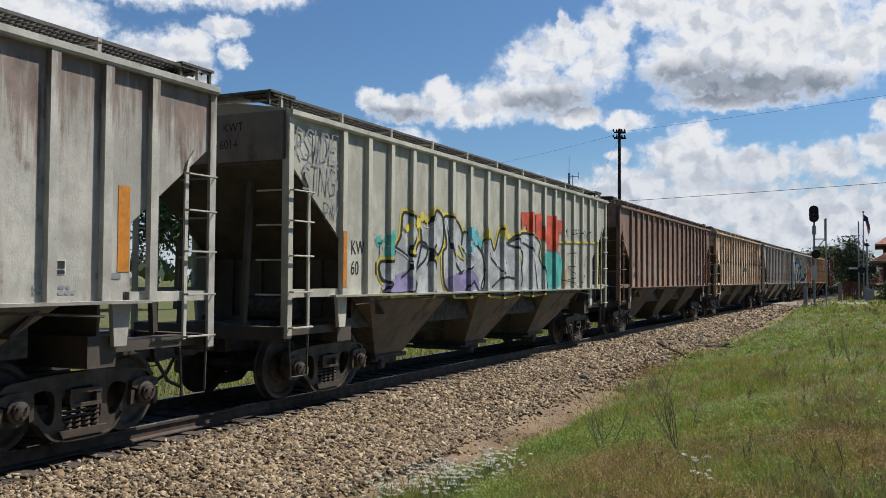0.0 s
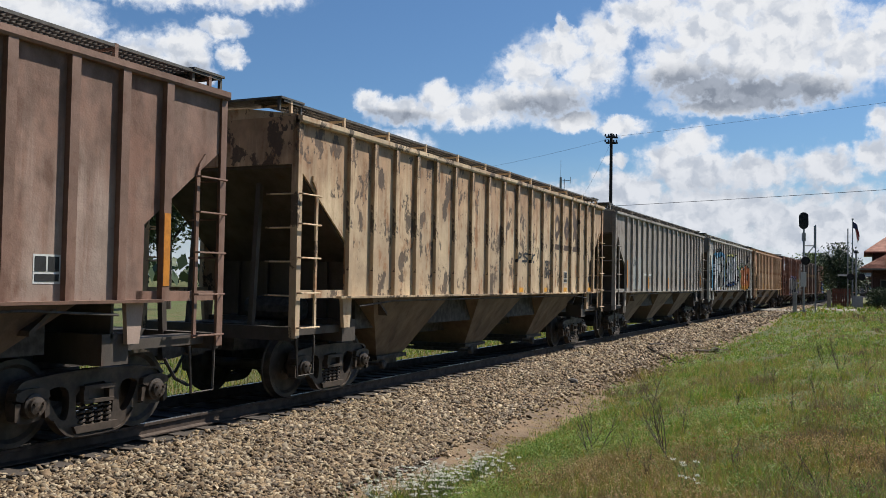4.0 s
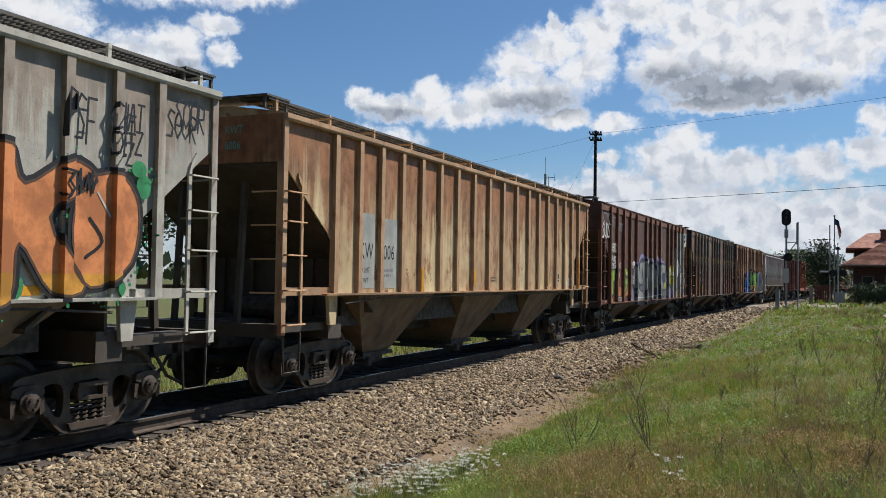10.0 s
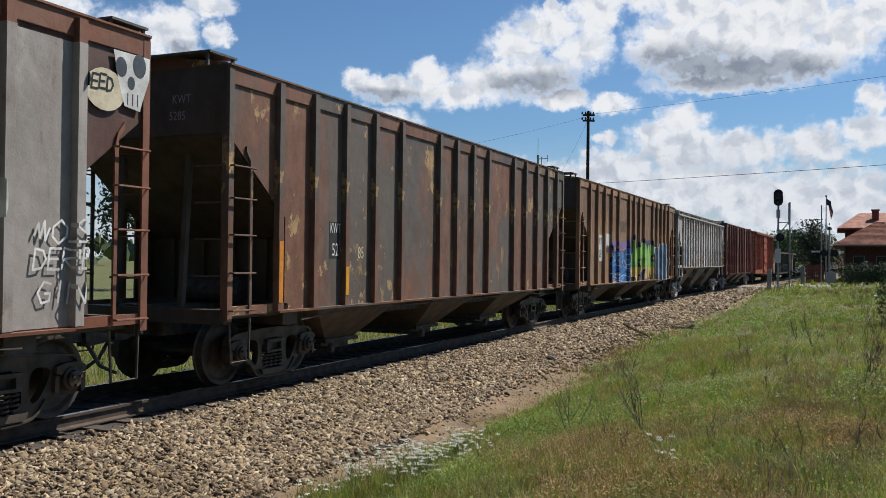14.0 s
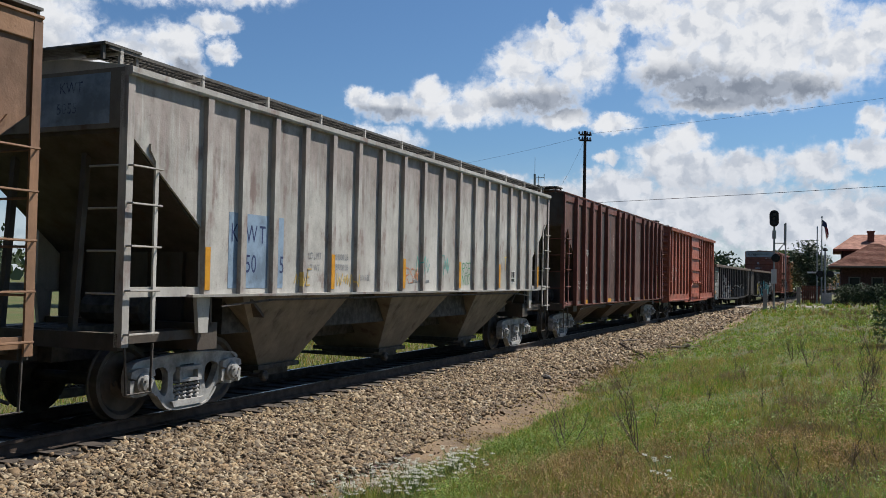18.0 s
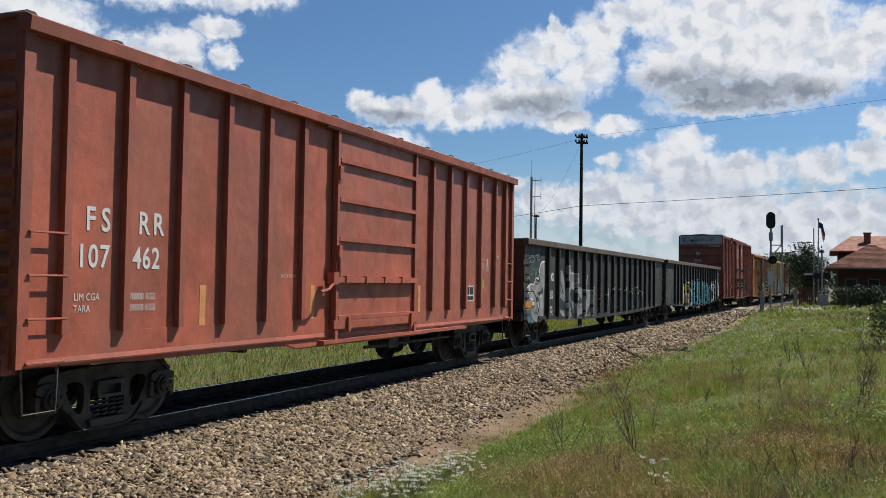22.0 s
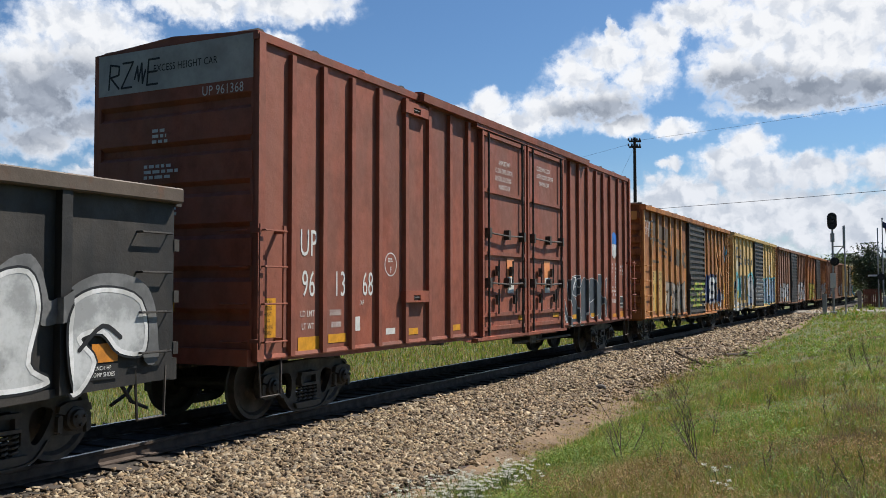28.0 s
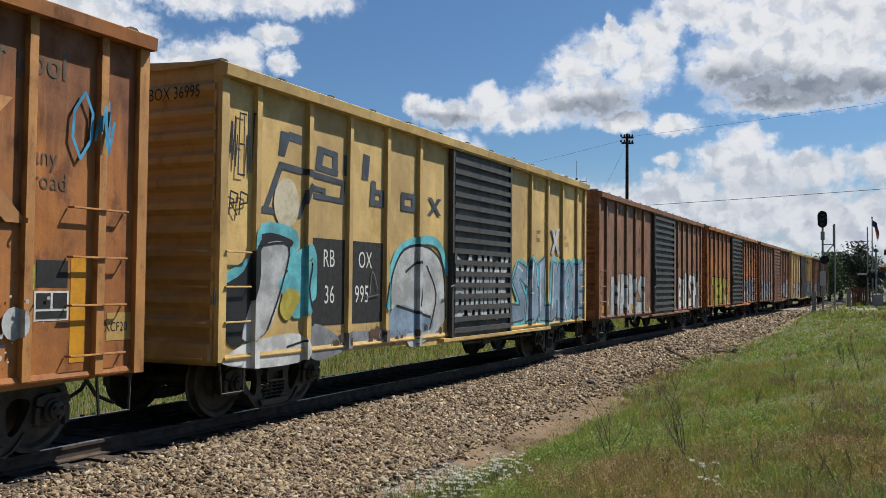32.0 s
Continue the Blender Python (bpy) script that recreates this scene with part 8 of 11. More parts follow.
# faded brown hopper
k = Marks(2)
k.patch(4.5, 5.0, 2.12, 2.24, "teal")
k.text("202260", 4.45, 1.98, 0.1, "black", 0.75)
k.text("60800", 4.45, 1.83, 0.1, "black", 0.75)
k.text("NEW 2-80", 5.15, 1.83, 0.08, "cream", 0.75)
k.text("KW", 1.75, 2.25, 0.24, "brown", 0.75)
k.text("T", 2.45, 2.25, 0.24, "brown", 0.75)
k.text("600", 1.72, 1.88, 0.24, "brown", 0.75)
k.text("8", 2.45, 1.88, 0.24, "brown", 0.75)
for d in (6.55, 10.1):
    k.mark(d, d + 0.12, 1.74, 2.2, "orange")
k.mark(15.1, 15.2, 1.74, 2.6, "orange")
k.plate(13.48, 1.76, 0.34, 0.3)
k.tag("~~", 5.2, 2.28, 2.0, 0.12, "black", 0.014, 3)
k.tag("~-", 9.6, 2.1, 3.0, 0.2, "grey", 0.014, 4)
k.end("KWT", 0.28, 3.99, 0.12, "cream")
k.end("6008", 0.24, 3.75, 0.12, "cream")

# tan yellow hopper
k = Marks(3)
for d0, d1 in ((11.88, 12.38), (12.74, 13.25), (13.52, 14.04)):
    k.patch(d0, d1, 2.74, 2.88, "brown")
    k.word("O" if d0 < 12 else "-" if d0 < 13 else "X", d0 - 0.02, d1 + 0.02, 3.02, 3.68, "brown", "brown", fat=0.28, rim=0.0, jump=0.0)
for d in (9.2, 11.0, 12.66, 15.0):
    k.mark(d, d + 0.42, 1.61, 1.72)
k.mark(15.0, 15.24, 1.76, 1.85, "orange")
k.patch(15.0, 15.28, 1.88, 2.05, "black")
k.plate(12.69, 1.84, 0.42, 0.32)
k.tag("PSK", 9.05, 2.35, 1.4, 0.2, "black", 0.05, 3)
k.tag("TOBY", 11.0, 2.2, 0.6, 0.22, "black", 0.035, 4)
k.tag("RUMP", 11.0, 1.96, 0.7, 0.2, "black", 0.035, 5)

# worn grey hopper
k = Marks(4)
k.patch(2.36, 3.74, 1.66, 2.82, "stencil_panel")
k.text("KW", 2.44, 2.45, 0.27, "black", 0.75)
k.text("T", 3.2, 2.45, 0.27, "black", 0.75)
k.text("61", 2.42, 1.93, 0.27, "black", 0.75)
k.text("28", 3.12, 1.93, 0.27, "black", 0.75)
k.end("KWT", 0.38, 3.99, 0.15, "black", 0.85)
k.end("6128", 0.3, 3.72, 0.15, "black", 0.85)
k.patch(4.06, 5.36, 2.16, 2.24, "sign_white")
k.mark(1.4, 1.54, 1.72, 2.65, "orange")
for d in (4.74, 8.1, 11.6):
    k.mark(d, d + 0.11, 1.66, 2.1, "orange")
k.plate(13.4, 1.78, 0.3, 0.26)
k.plate(14.2, 1.78, 0.3, 0.26)
k.bars(9.8, 2.3, 7, 0.5, 0.05, "brown", 8)
k.text("203500", 4.78, 2.03, 0.13, "brown", 0.7)
k.text("59600", 4.84, 1.8, 0.13, "brown", 0.7)
k.text("LD", 5.58, 2.13, 0.1, "brown", 0.75)
k.text("NEW 3-79", 5.58, 1.78, 0.11, "brown", 0.65)
k.mark(15.3, 15.42, 1.75, 2.3, "orange")

# light grey hopper with bubble letters
k = Marks(5)
k.trace("sky", 0.26, "1.21,1.68 1.21,2.03 1.21,3.08 1.34,3.32 1.57,3.47 1.91,3.51 2.22,3.39 2.38,3.25 2.59,3.50 2.88,3.50 3.20,3.50 3.46,3.59 3.87,3.49 4.39,3.53 4.67,3.33 4.94,3.24 5.01,2.12")
k.ink("black", "1.27,1.61 1.23,2.38 1.26,3.31 1.42,3.38 1.44,2.84 1.43,2.30 1.48,1.59", "2.22,3.27 2.44,3.40 2.52,2.97 2.45,2.36 2.27,2.79", "3.07,3.03 3.20,3.50 3.26,3.05 3.13,2.40 3.04,2.87")
white_figures = ("1.45,1.59 1.41,2.26 1.60,2.86 1.37,3.01 1.50,3.35 1.69,3.43 1.92,3.44 2.16,3.26 2.27,2.94 2.31,2.60 2.52,2.32 2.51,1.57",
    "2.52,3.02 2.53,3.29 2.62,3.48 2.81,3.41 2.97,3.23 3.08,2.98 3.13,2.40 3.10,1.61 2.61,1.61 2.53,2.32",
    "3.11,2.98 3.21,3.42 3.43,3.56 3.51,3.30 3.64,3.09 3.70,2.66 3.52,2.54 3.57,2.10 3.48,1.60 3.27,1.61 3.30,2.36 3.13,2.51",
    "3.63,3.40 4.21,3.48 4.21,2.99 4.12,2.35 4.27,2.01 4.37,1.60 3.94,1.60 3.76,2.00 3.79,2.39 3.68,2.66",
    "4.27,2.91 4.30,3.41 4.41,3.47 4.51,3.25 4.50,2.90 4.34,2.81",
    "4.54,2.93 4.66,3.13 4.79,3.17 4.90,3.00 4.96,2.33 4.93,1.59 4.48,1.59 4.52,2.43")
k.ink('chalk', *white_figures)
k.ink("chalk", "1.28,2.87 1.35,2.98 1.51,2.98 1.55,2.89 1.45,2.81 1.32,2.80", "1.27,2.68 1.33,2.76 1.50,2.77 1.55,2.70 1.44,2.61 1.32,2.61", "1.29,2.45 1.35,2.56 1.54,2.56 1.61,2.49 1.48,2.39 1.34,2.38", "3.80,2.17 3.87,2.30 4.02,2.28 4.05,2.16 3.92,2.09", "3.78,1.99 3.87,2.07 4.02,2.06 4.05,1.96 3.91,1.90", "3.79,1.81 3.88,1.89 4.02,1.87 4.04,1.77 3.90,1.71")
k.trace('black', 0.05, *white_figures, close=True)
k.trace("black", 0.035, "1.28,2.87 1.35,2.98 1.51,2.98 1.55,2.89 1.45,2.81 1.32,2.80", "1.27,2.68 1.33,2.76 1.50,2.77 1.55,2.70 1.44,2.61 1.32,2.61", "1.29,2.45 1.35,2.56 1.54,2.56 1.61,2.49 1.48,2.39 1.34,2.38", "3.80,2.17 3.87,2.30 4.02,2.28 4.05,2.16 3.92,2.09", "3.78,1.99 3.87,2.07 4.02,2.06 4.05,1.96 3.91,1.90", "3.79,1.81 3.88,1.89 4.02,1.87 4.04,1.77 3.90,1.71", close=True)
k.trace("black", 0.04, "2.58,2.12 2.59,2.37 2.76,2.56 2.95,2.42 3.00,2.14 2.94,1.83 2.79,1.72 2.64,1.82 2.58,2.12", "2.59,2.17 2.98,2.18", "2.66,2.38 2.69,1.77", "2.88,2.39 2.90,1.75", "1.93,2.65 2.31,2.64", "1.41,2.26 1.90,2.33", "2.49,3.01 2.69,2.94", "2.49,2.86 2.73,2.90", "2.79,2.92 2.97,3.02", "3.15,3.04 3.64,3.09", "3.22,2.94 3.41,2.91 3.60,3.04", "4.23,2.93 4.50,2.93")
k.trace("black", 0.06, "2.69,3.29 2.75,3.28", "2.78,3.23 2.82,3.22", "3.43,2.97 3.49,2.96", "4.32,2.87 4.41,2.89")
silver_bubbles = ("5.17,1.85 5.26,2.16 5.50,2.51 5.29,2.53 5.37,3.10 5.52,3.39 5.85,3.48 5.93,3.23 5.88,2.44 5.99,1.92 5.53,1.81",
    "5.93,3.36 6.27,3.46 6.50,3.25 6.64,3.45 6.89,3.40 6.82,2.76 6.93,2.49 6.87,2.07 6.19,1.98 6.01,2.18",
    "6.92,3.40 7.32,3.55 7.67,3.50 7.83,3.20 7.44,2.95 7.39,2.67 7.85,2.77 7.82,2.09 7.21,1.99 6.97,2.21",
    "7.78,3.42 8.15,3.38 8.62,3.20 8.80,2.74 8.72,2.19 8.05,2.05 7.83,2.24",
    "8.42,3.41 8.89,3.63 9.32,3.50 9.44,3.19 9.12,2.98 9.70,2.88 9.79,2.47 9.47,2.00 8.80,1.95 8.86,2.35 8.61,2.65 8.52,2.96")
k.trace("lemon", 0.1, "5.21,2.16 5.25,2.65 5.32,3.10 5.49,3.46 5.90,3.55 6.61,3.54 7.39,3.64 8.61,3.54 8.97,3.72 9.46,3.60 9.69,3.04 9.94,2.73 10.00,2.23")
k.trace("black", 0.2, "5.27,1.85 5.97,1.87 6.43,1.79 6.82,1.95 7.16,1.82 7.76,2.00 8.06,1.87 8.67,2.05 9.17,1.88 9.73,2.14")
k.trace("blue", 0.08, "5.99,1.92 6.43,1.80 6.82,1.97 7.16,1.85 7.76,2.03 8.06,1.90 8.67,2.09 9.16,1.92 9.70,2.11")
k.trace('black', 0.1, *silver_bubbles, close=True)
k.ink('silver', *silver_bubbles)
k.trace('black', 0.05, *silver_bubbles, close=True)
k.trace("black", 0.045, "5.40,2.41 5.60,2.68 5.81,2.89", "5.48,3.02 5.75,3.14", "6.14,3.18 6.31,2.59 6.52,2.74 6.38,3.07", "5.21,1.91 5.43,2.23 5.50,1.91 5.32,1.85", "7.20,3.22 7.16,2.64 7.51,2.30", "7.98,3.22 8.17,2.86 8.00,2.62", "8.91,3.30 9.09,2.92 8.77,2.74", "9.27,2.61 9.03,2.28")
k.trace("white", 0.02, "5.58,3.32 5.48,3.05", "6.08,3.34 6.24,3.12", "7.07,3.31 7.19,3.41", "7.97,3.25 8.20,3.27", "8.82,3.49 8.98,3.56")
k.cloud(10.4, 15.0, 1.65, 3.1, 44, 0.2, "green", 6)
orange_letters = ("10.98,2.72 11.33,2.96 12.03,2.94 12.31,2.63 11.94,2.34 11.59,2.27 11.53,1.61 11.20,1.62 11.12,2.25",
    "12.09,2.62 12.30,2.84 12.57,2.94 12.74,1.61 12.06,1.61 12.11,2.17",
    "12.65,2.89 13.09,3.12 13.30,2.75 13.88,3.06 14.25,2.86 13.62,2.43 14.12,1.72 13.66,1.65 13.25,2.14 13.16,1.60 12.71,1.61",
    "13.99,2.78 14.56,2.98 14.89,2.64 14.79,1.98 14.19,1.70 13.87,2.16")
k.trace('black', 0.13, *orange_letters, close=True)
k.ink('peach', *orange_letters)
k.ink('amber', *orange_letters, below=1.85)
k.trace('brown', 0.03, *orange_letters, close=True)
k.trace("white", 0.025, "11.26,2.74 11.38,2.86 11.91,2.82", "12.22,2.52 12.32,1.95", "12.84,2.84 12.98,1.96", "14.26,2.74 14.45,2.49")
k.trace("black", 0.04, "11.62,2.65 11.85,2.61 11.63,2.43", "14.15,2.45 14.34,2.21 14.11,2.03")
k.tag("CVO", 6.05, 3.68, 0.85, 0.24, "black", 0.045, 3)
k.tag("CVO", 9.8, 2.15, 0.55, 0.22, "black", 0.04, 4)
k.tag("BTCK", 0.25, 3.66, 1.0, 0.26, "grey", 0.04, 5)
k.tag("NMA", 2.0, 3.6, 0.55, 0.26, "black", 0.03, 6)
k.tag("KOR", 2.8, 3.62, 0.55, 0.3, "black", 0.03, 7)
k.tag("DEV", 3.75, 3.5, 0.4, 0.2, "black", 0.02, 8)
k.tag("SKTHSY", 10.5, 3.2, 1.9, 0.24, "grey", 0.025, 9)
k.tag("PSF", 13.76, 3.30, 0.45, 0.50, "black", 0.03, 30)
k.tag("CHAT", 14.42, 3.50, 0.52, 0.30, "black", 0.03, 31)
k.tag("DETZ", 14.43, 3.21, 0.49, 0.26, "black", 0.03, 32)
k.tag("SOUR", 15.46, 3.66, 0.56, 0.34, "black", 0.03, 33)
k.tag("312", 13.73, 2.67, 0.5, 0.3, "black", 0.03, 36)
k.text("46", 2.5, 2.28, 0.2, "black", 0.75)
k.text("75", 4.5, 2.28, 0.2, "black", 0.75)
k.mark(1.13, 1.27, 2.3, 2.78)
k.mark(1.13, 1.27, 1.72, 2.1)
for d in (3.35, 6.0, 8.9, 11.3, 13.1):
    k.mark(d, d + 0.45, 1.62, 1.72)
for z in (2.0, 2.25, 2.5):
    k.sp.shapes([k.sp.disc(1.72 - k.h, z, 0.13, 14)], G["white"])
k.end("KWT", 0.5, 3.98, 0.13, "black", 0.85)
k.end("462375", 0.3, 3.72, 0.13, "black", 0.85)

# rust-streaked tan hopper
k = Marks(6)
k.patch(2.2, 2.84, 1.66, 2.95, "stencil_panel")
k.patch(3.0, 3.72, 1.66, 2.9, "stencil_panel")
k.text("KW", 2.3, 2.17, 0.27, "black", 0.72)
k.text("6006", 3.02, 2.17, 0.26, "black", 0.72)
k.text("LD LMT", 2.3, 1.93, 0.09, "black", 0.8)
k.text("LT WT", 2.3, 1.75, 0.09, "black", 0.8)
k.bars(3.1, 1.95, 2, 0.5, 0.05, "grey", 6)
k.mark(4.62, 4.74, 1.56, 2.04, "yellow")
k.mark(6.99, 7.1, 1.72, 2.05)
k.mark(12.47, 12.57, 1.68, 2.05)
k.mark(15.25, 15.37, 1.6, 2.45, "orange")
k.patch(14.62, 14.95, 1.68, 1.86, "sign_white")
k.patch(12.62, 12.95, 1.74, 2.05, "grey")
k.plate(13.42, 1.76, 0.33, 0.28)
k.patch(14.6, 14.85, 1.74, 1.9, "sign_white")
k.bars(8.35, 1.86, 2, 0.5, 0.04, "brown", 3)
k.end("KWT", 0.4, 3.99, 0.12, "teal")
k.end("6006", 0.4, 3.75, 0.12, "teal")

# red-brown hopper with the silver piece
k = Marks(7)
k.patch(2.2, 3.05, 1.62, 2.62, "red_panel")
k.patch(2.2, 3.05, 1.3, 1.62, "peach")
k.patch(3.17, 4.05, 1.3, 1.75, "peach")
k.text("KWT", 2.27, 2.27, 0.22, "white", 0.75)
k.text("6048", 2.22, 1.92, 0.22, "white", 0.7)
k.text("LT WT", 2.35, 1.36, 0.09, "black", 0.8)
k.text("6180", 3.35, 1.36, 0.09, "black", 0.8)
k.word("T", 1.22, 1.9, 1.35, 2.2, "lime", "black", fat=0.5, rim=0.06, jump=0.0)
k.ink("wash", "12.85,1.1 15.2,1.1 15.2,4.15 13.5,4.15 13.1,3.0", smooth=False)
lime_mark = ("3.14,1.79 3.24,2.19 3.55,2.30 3.83,2.22 3.88,2.04 3.59,1.96 3.45,1.99 3.42,1.92 3.78,1.95 3.92,1.84 3.83,1.63 3.62,1.46 3.46,1.36 3.33,1.51 3.21,1.60")
k.trace('black', 0.12, *(lime_mark,), close=True)
k.ink('lime', *(lime_mark,))
k.trace("black", 0.05, "3.35,1.97 3.56,2.04 3.73,1.99 3.42,1.90", "3.32,1.73 3.60,1.70 3.51,1.62 3.36,1.66", "3.24,1.64 3.44,1.38 3.66,1.59")
k.ink("white", "3.30,2.06 3.36,2.08 3.38,2.03 3.32,2.01", "3.63,2.14 3.70,2.16 3.72,2.10 3.66,2.08", "3.69,1.81 3.77,1.83 3.78,1.76 3.71,1.75", "3.41,1.51 3.47,1.53 3.48,1.46 3.42,1.44")
k.ink("lilac", "4.15,1.08 4.19,1.30 4.22,1.44 4.40,1.56 4.54,1.42 4.67,1.63 4.83,1.67 4.92,1.42 5.07,1.57 5.09,1.06")
k.trace("lilac", 0.17, "4.82,2.13 4.93,2.44 5.20,2.49 5.71,2.40 5.90,2.68 6.34,2.84 6.84,2.74 7.27,2.61 7.72,2.71 8.45,2.68 8.72,2.44 9.11,2.87 9.47,2.75 10.80,2.61")
croie = ("4.76,2.03 4.88,2.28 5.20,2.44 5.54,2.42 5.80,2.27 5.89,2.54 6.40,2.56 6.27,2.11 6.47,1.78 5.82,1.72 5.59,2.04 5.34,1.99 5.56,1.78 5.92,1.50 6.48,1.38 6.79,1.20 6.80,0.96 5.09,1.03 5.12,1.26 5.31,1.57 4.91,1.57",
    "6.40,2.54 6.85,2.66 7.28,2.53 7.45,2.33 7.29,2.02 7.08,1.90 7.54,1.35 7.49,1.09 7.27,1.10 6.88,1.54 6.79,1.07 6.49,1.08 6.52,1.78 6.36,2.17",
    "7.61,2.46 7.96,2.65 8.46,2.56 8.73,2.24 8.68,1.58 8.44,1.13 7.66,1.12 7.58,1.66 7.46,2.08",
    "8.86,2.15 9.28,2.16 9.38,1.09 8.83,1.08",
    "9.48,2.54 10.97,2.54 10.90,2.20 10.32,2.18 10.41,1.78 10.83,1.75 10.83,1.49 10.19,1.46 10.27,1.20 10.68,1.12 9.74,1.08 9.57,1.78",
    "8.75,2.44 8.92,2.62 9.26,2.60 9.34,2.40 9.06,2.26 8.83,2.30")
k.ink("smoke", "4.72,1.09 12.86,1.09 12.86,1.62 12.3,1.9 11.2,2.3 9.4,2.42 7.4,2.4 6.2,2.3 5.0,2.2 4.72,1.8", smooth=False)
k.cloud(11.0, 12.9, 1.25, 2.3, 16, 0.2, "dull", 31)
k.cloud(11.9, 13.0, 1.2, 2.6, 7, 0.14, "faded_blue", 32)
k.trace('navy', 0.13, *croie, close=True)
k.ink('dull', *croie)
k.ink("navy", "5.38,1.96 5.57,2.04 5.82,1.72 5.92,1.50 5.65,1.62", "7.92,2.15 8.12,2.26 8.25,1.91 8.07,1.62 7.94,1.81", "10.40,2.15 10.81,2.16 10.82,1.80 10.43,1.81")
k.trace('slate', 0.04, *croie, close=True)
k.trace("white", 0.022, "5.42,2.07 5.30,1.97 5.56,1.72 5.74,1.56", "6.55,2.52 6.85,2.59 7.28,2.38", "7.79,2.40 7.96,2.57 8.33,2.49", "9.85,2.49 10.80,2.47", "5.12,1.20 6.79,1.20 10.19,1.28")
k.ink("olive", "11.65,2.29 11.87,2.48 12.32,2.56 12.57,2.28 12.47,1.79 11.93,1.71 11.70,2.01", "10.58,1.78 11.03,1.75 11.17,1.60 10.78,1.51 10.60,1.64")
k.ink("white", "11.87,2.38 12.09,2.44 12.21,2.31 11.99,2.25", "12.14,2.23 12.37,2.27 12.42,2.14 12.18,2.11")
k.trace("black", 0.025, "11.79,2.02 12.46,2.07", "11.91,2.36 12.02,2.31")
k.ink("cream", "4.62,2.46 4.69,2.57 4.88,2.59 4.96,2.48 4.81,2.39", "6.98,2.55 7.06,2.64 7.23,2.63 7.25,2.54 7.08,2.49", "7.19,2.63 7.33,2.71 7.52,2.69 7.52,2.59 7.33,2.55")
k.ink("lilac", "11.53,1.48 11.89,1.63 12.29,1.38 12.20,1.06 11.58,1.07")
k.ink("pearl", "13.56,2.39 13.66,2.78 13.88,2.88 14.12,2.67 14.14,2.23 13.84,2.05")
k.patch(13.42, 14.08, 1.12, 4.1, "wash")
k.patch(14.34, 15.02, 1.12, 4.1, "wash")
for d in (6.45, 9.9, 12.1, 13.5):
    k.patch(d, d + 0.48, 1.13, 1.27, "yellow", "reflector", 0.012)
k.tag("JOS", 14.55, 2.0, 0.7, 0.25, "white", 0.025, 4)
k.tag("DERE", 14.55, 1.7, 0.75, 0.22, "white", 0.025, 5)
k.tag("GIN", 14.6, 1.35, 0.6, 0.22, "white", 0.025, 6)
k.sp.shapes([k.sp.disc(15.5 - k.h, 3.72, 0.3, 18, 0.8)], G["cream"])
k.sp.shapes([[(15.62 - k.h, 4.2), (16.2 - k.h, 4.2), (16.2 - k.h, 3.95), (16.1 - k.h, 3.7), (16.05 - k.h, 3.55), (15.8 - k.h, 3.58), (15.7 - k.h, 3.85)]], G["white"])
for a, b, r in ((15.74, 4.02, 0.09), (16.03, 4.08, 0.11), (15.9, 3.86, 0.06)):
    k.sp.shapes([k.sp.disc(a - k.h, b, r, 14, 1.3)], G["slate"])
for a in (15.84, 15.92, 16.0):
    k.poly([(a, 3.6), (a + 0.015, 3.6), (a + 0.015, 3.74), (a, 3.74)], "slate")
k.tag("DEED", 15.18, 3.72, 0.45, 0.16, "black", 0.025, 7)
k.tag("SUDS", 0.1, 3.3, 1.0, 0.5, "white", 0.05, 3)
k.tag("CTNO", 0.2, 3.85, 0.9, 0.3, "grey", 0.03, 4)
k.tag("WBT", 1.3, 3.7, 0.6, 0.35, "grey", 0.025, 5)
k.tag("BRNT", 2.3, 3.6, 0.6, 0.3, "grey", 0.025, 6)
k.tag("VRBACK", 1.28, 2.85, 0.75, 0.3, "white", 0.025, 7)
k.tag("MAOK", 1.25, 2.5, 0.7, 0.2, "white", 0.035, 8)
k.tag("KOES", 1.25, 2.28, 0.7, 0.18, "white", 0.035, 9)
k.tag("VOLEP", 4.2, 2.35, 0.7, 0.2, "white", 0.025, 10)
k.tag("OESESKO", 4.2, 1.75, 0.6, 0.3, "white", 0.025, 12)
k.tag("COES", 2.2, 1.12, 0.7, 0.13, "white", 0.02, 13)
for d in (1.3, 6.22, 9.0, 11.5, 13.9):
    k.mark(d, d + 0.4, 1.11, 1.22)
k.end("KWT", 0.5, 4.0, 0.12, "white")
k.end("6048", 0.45, 3.77, 0.12, "white")

# sooty hopper
k = Marks(8)
k.patch(2.66, 2.98, 1.85, 2.45, "black")
k.text("KWT", 2.68, 2.27, 0.16, "white", 0.6)
k.text("52", 2.74, 1.9, 0.2, "white", 0.7)
k.text("85", 3.6, 1.86, 0.2, "cream", 0.7)
k.mark(3.56, 3.64, 1.25, 1.72, "yellow")
k.mark(1.6, 1.68, 1.2, 2.1, "orange")
k.end("5285", 0.45, 3.75, 0.12, "grey")
k.end("KWT", 0.5, 3.98, 0.12, "grey")

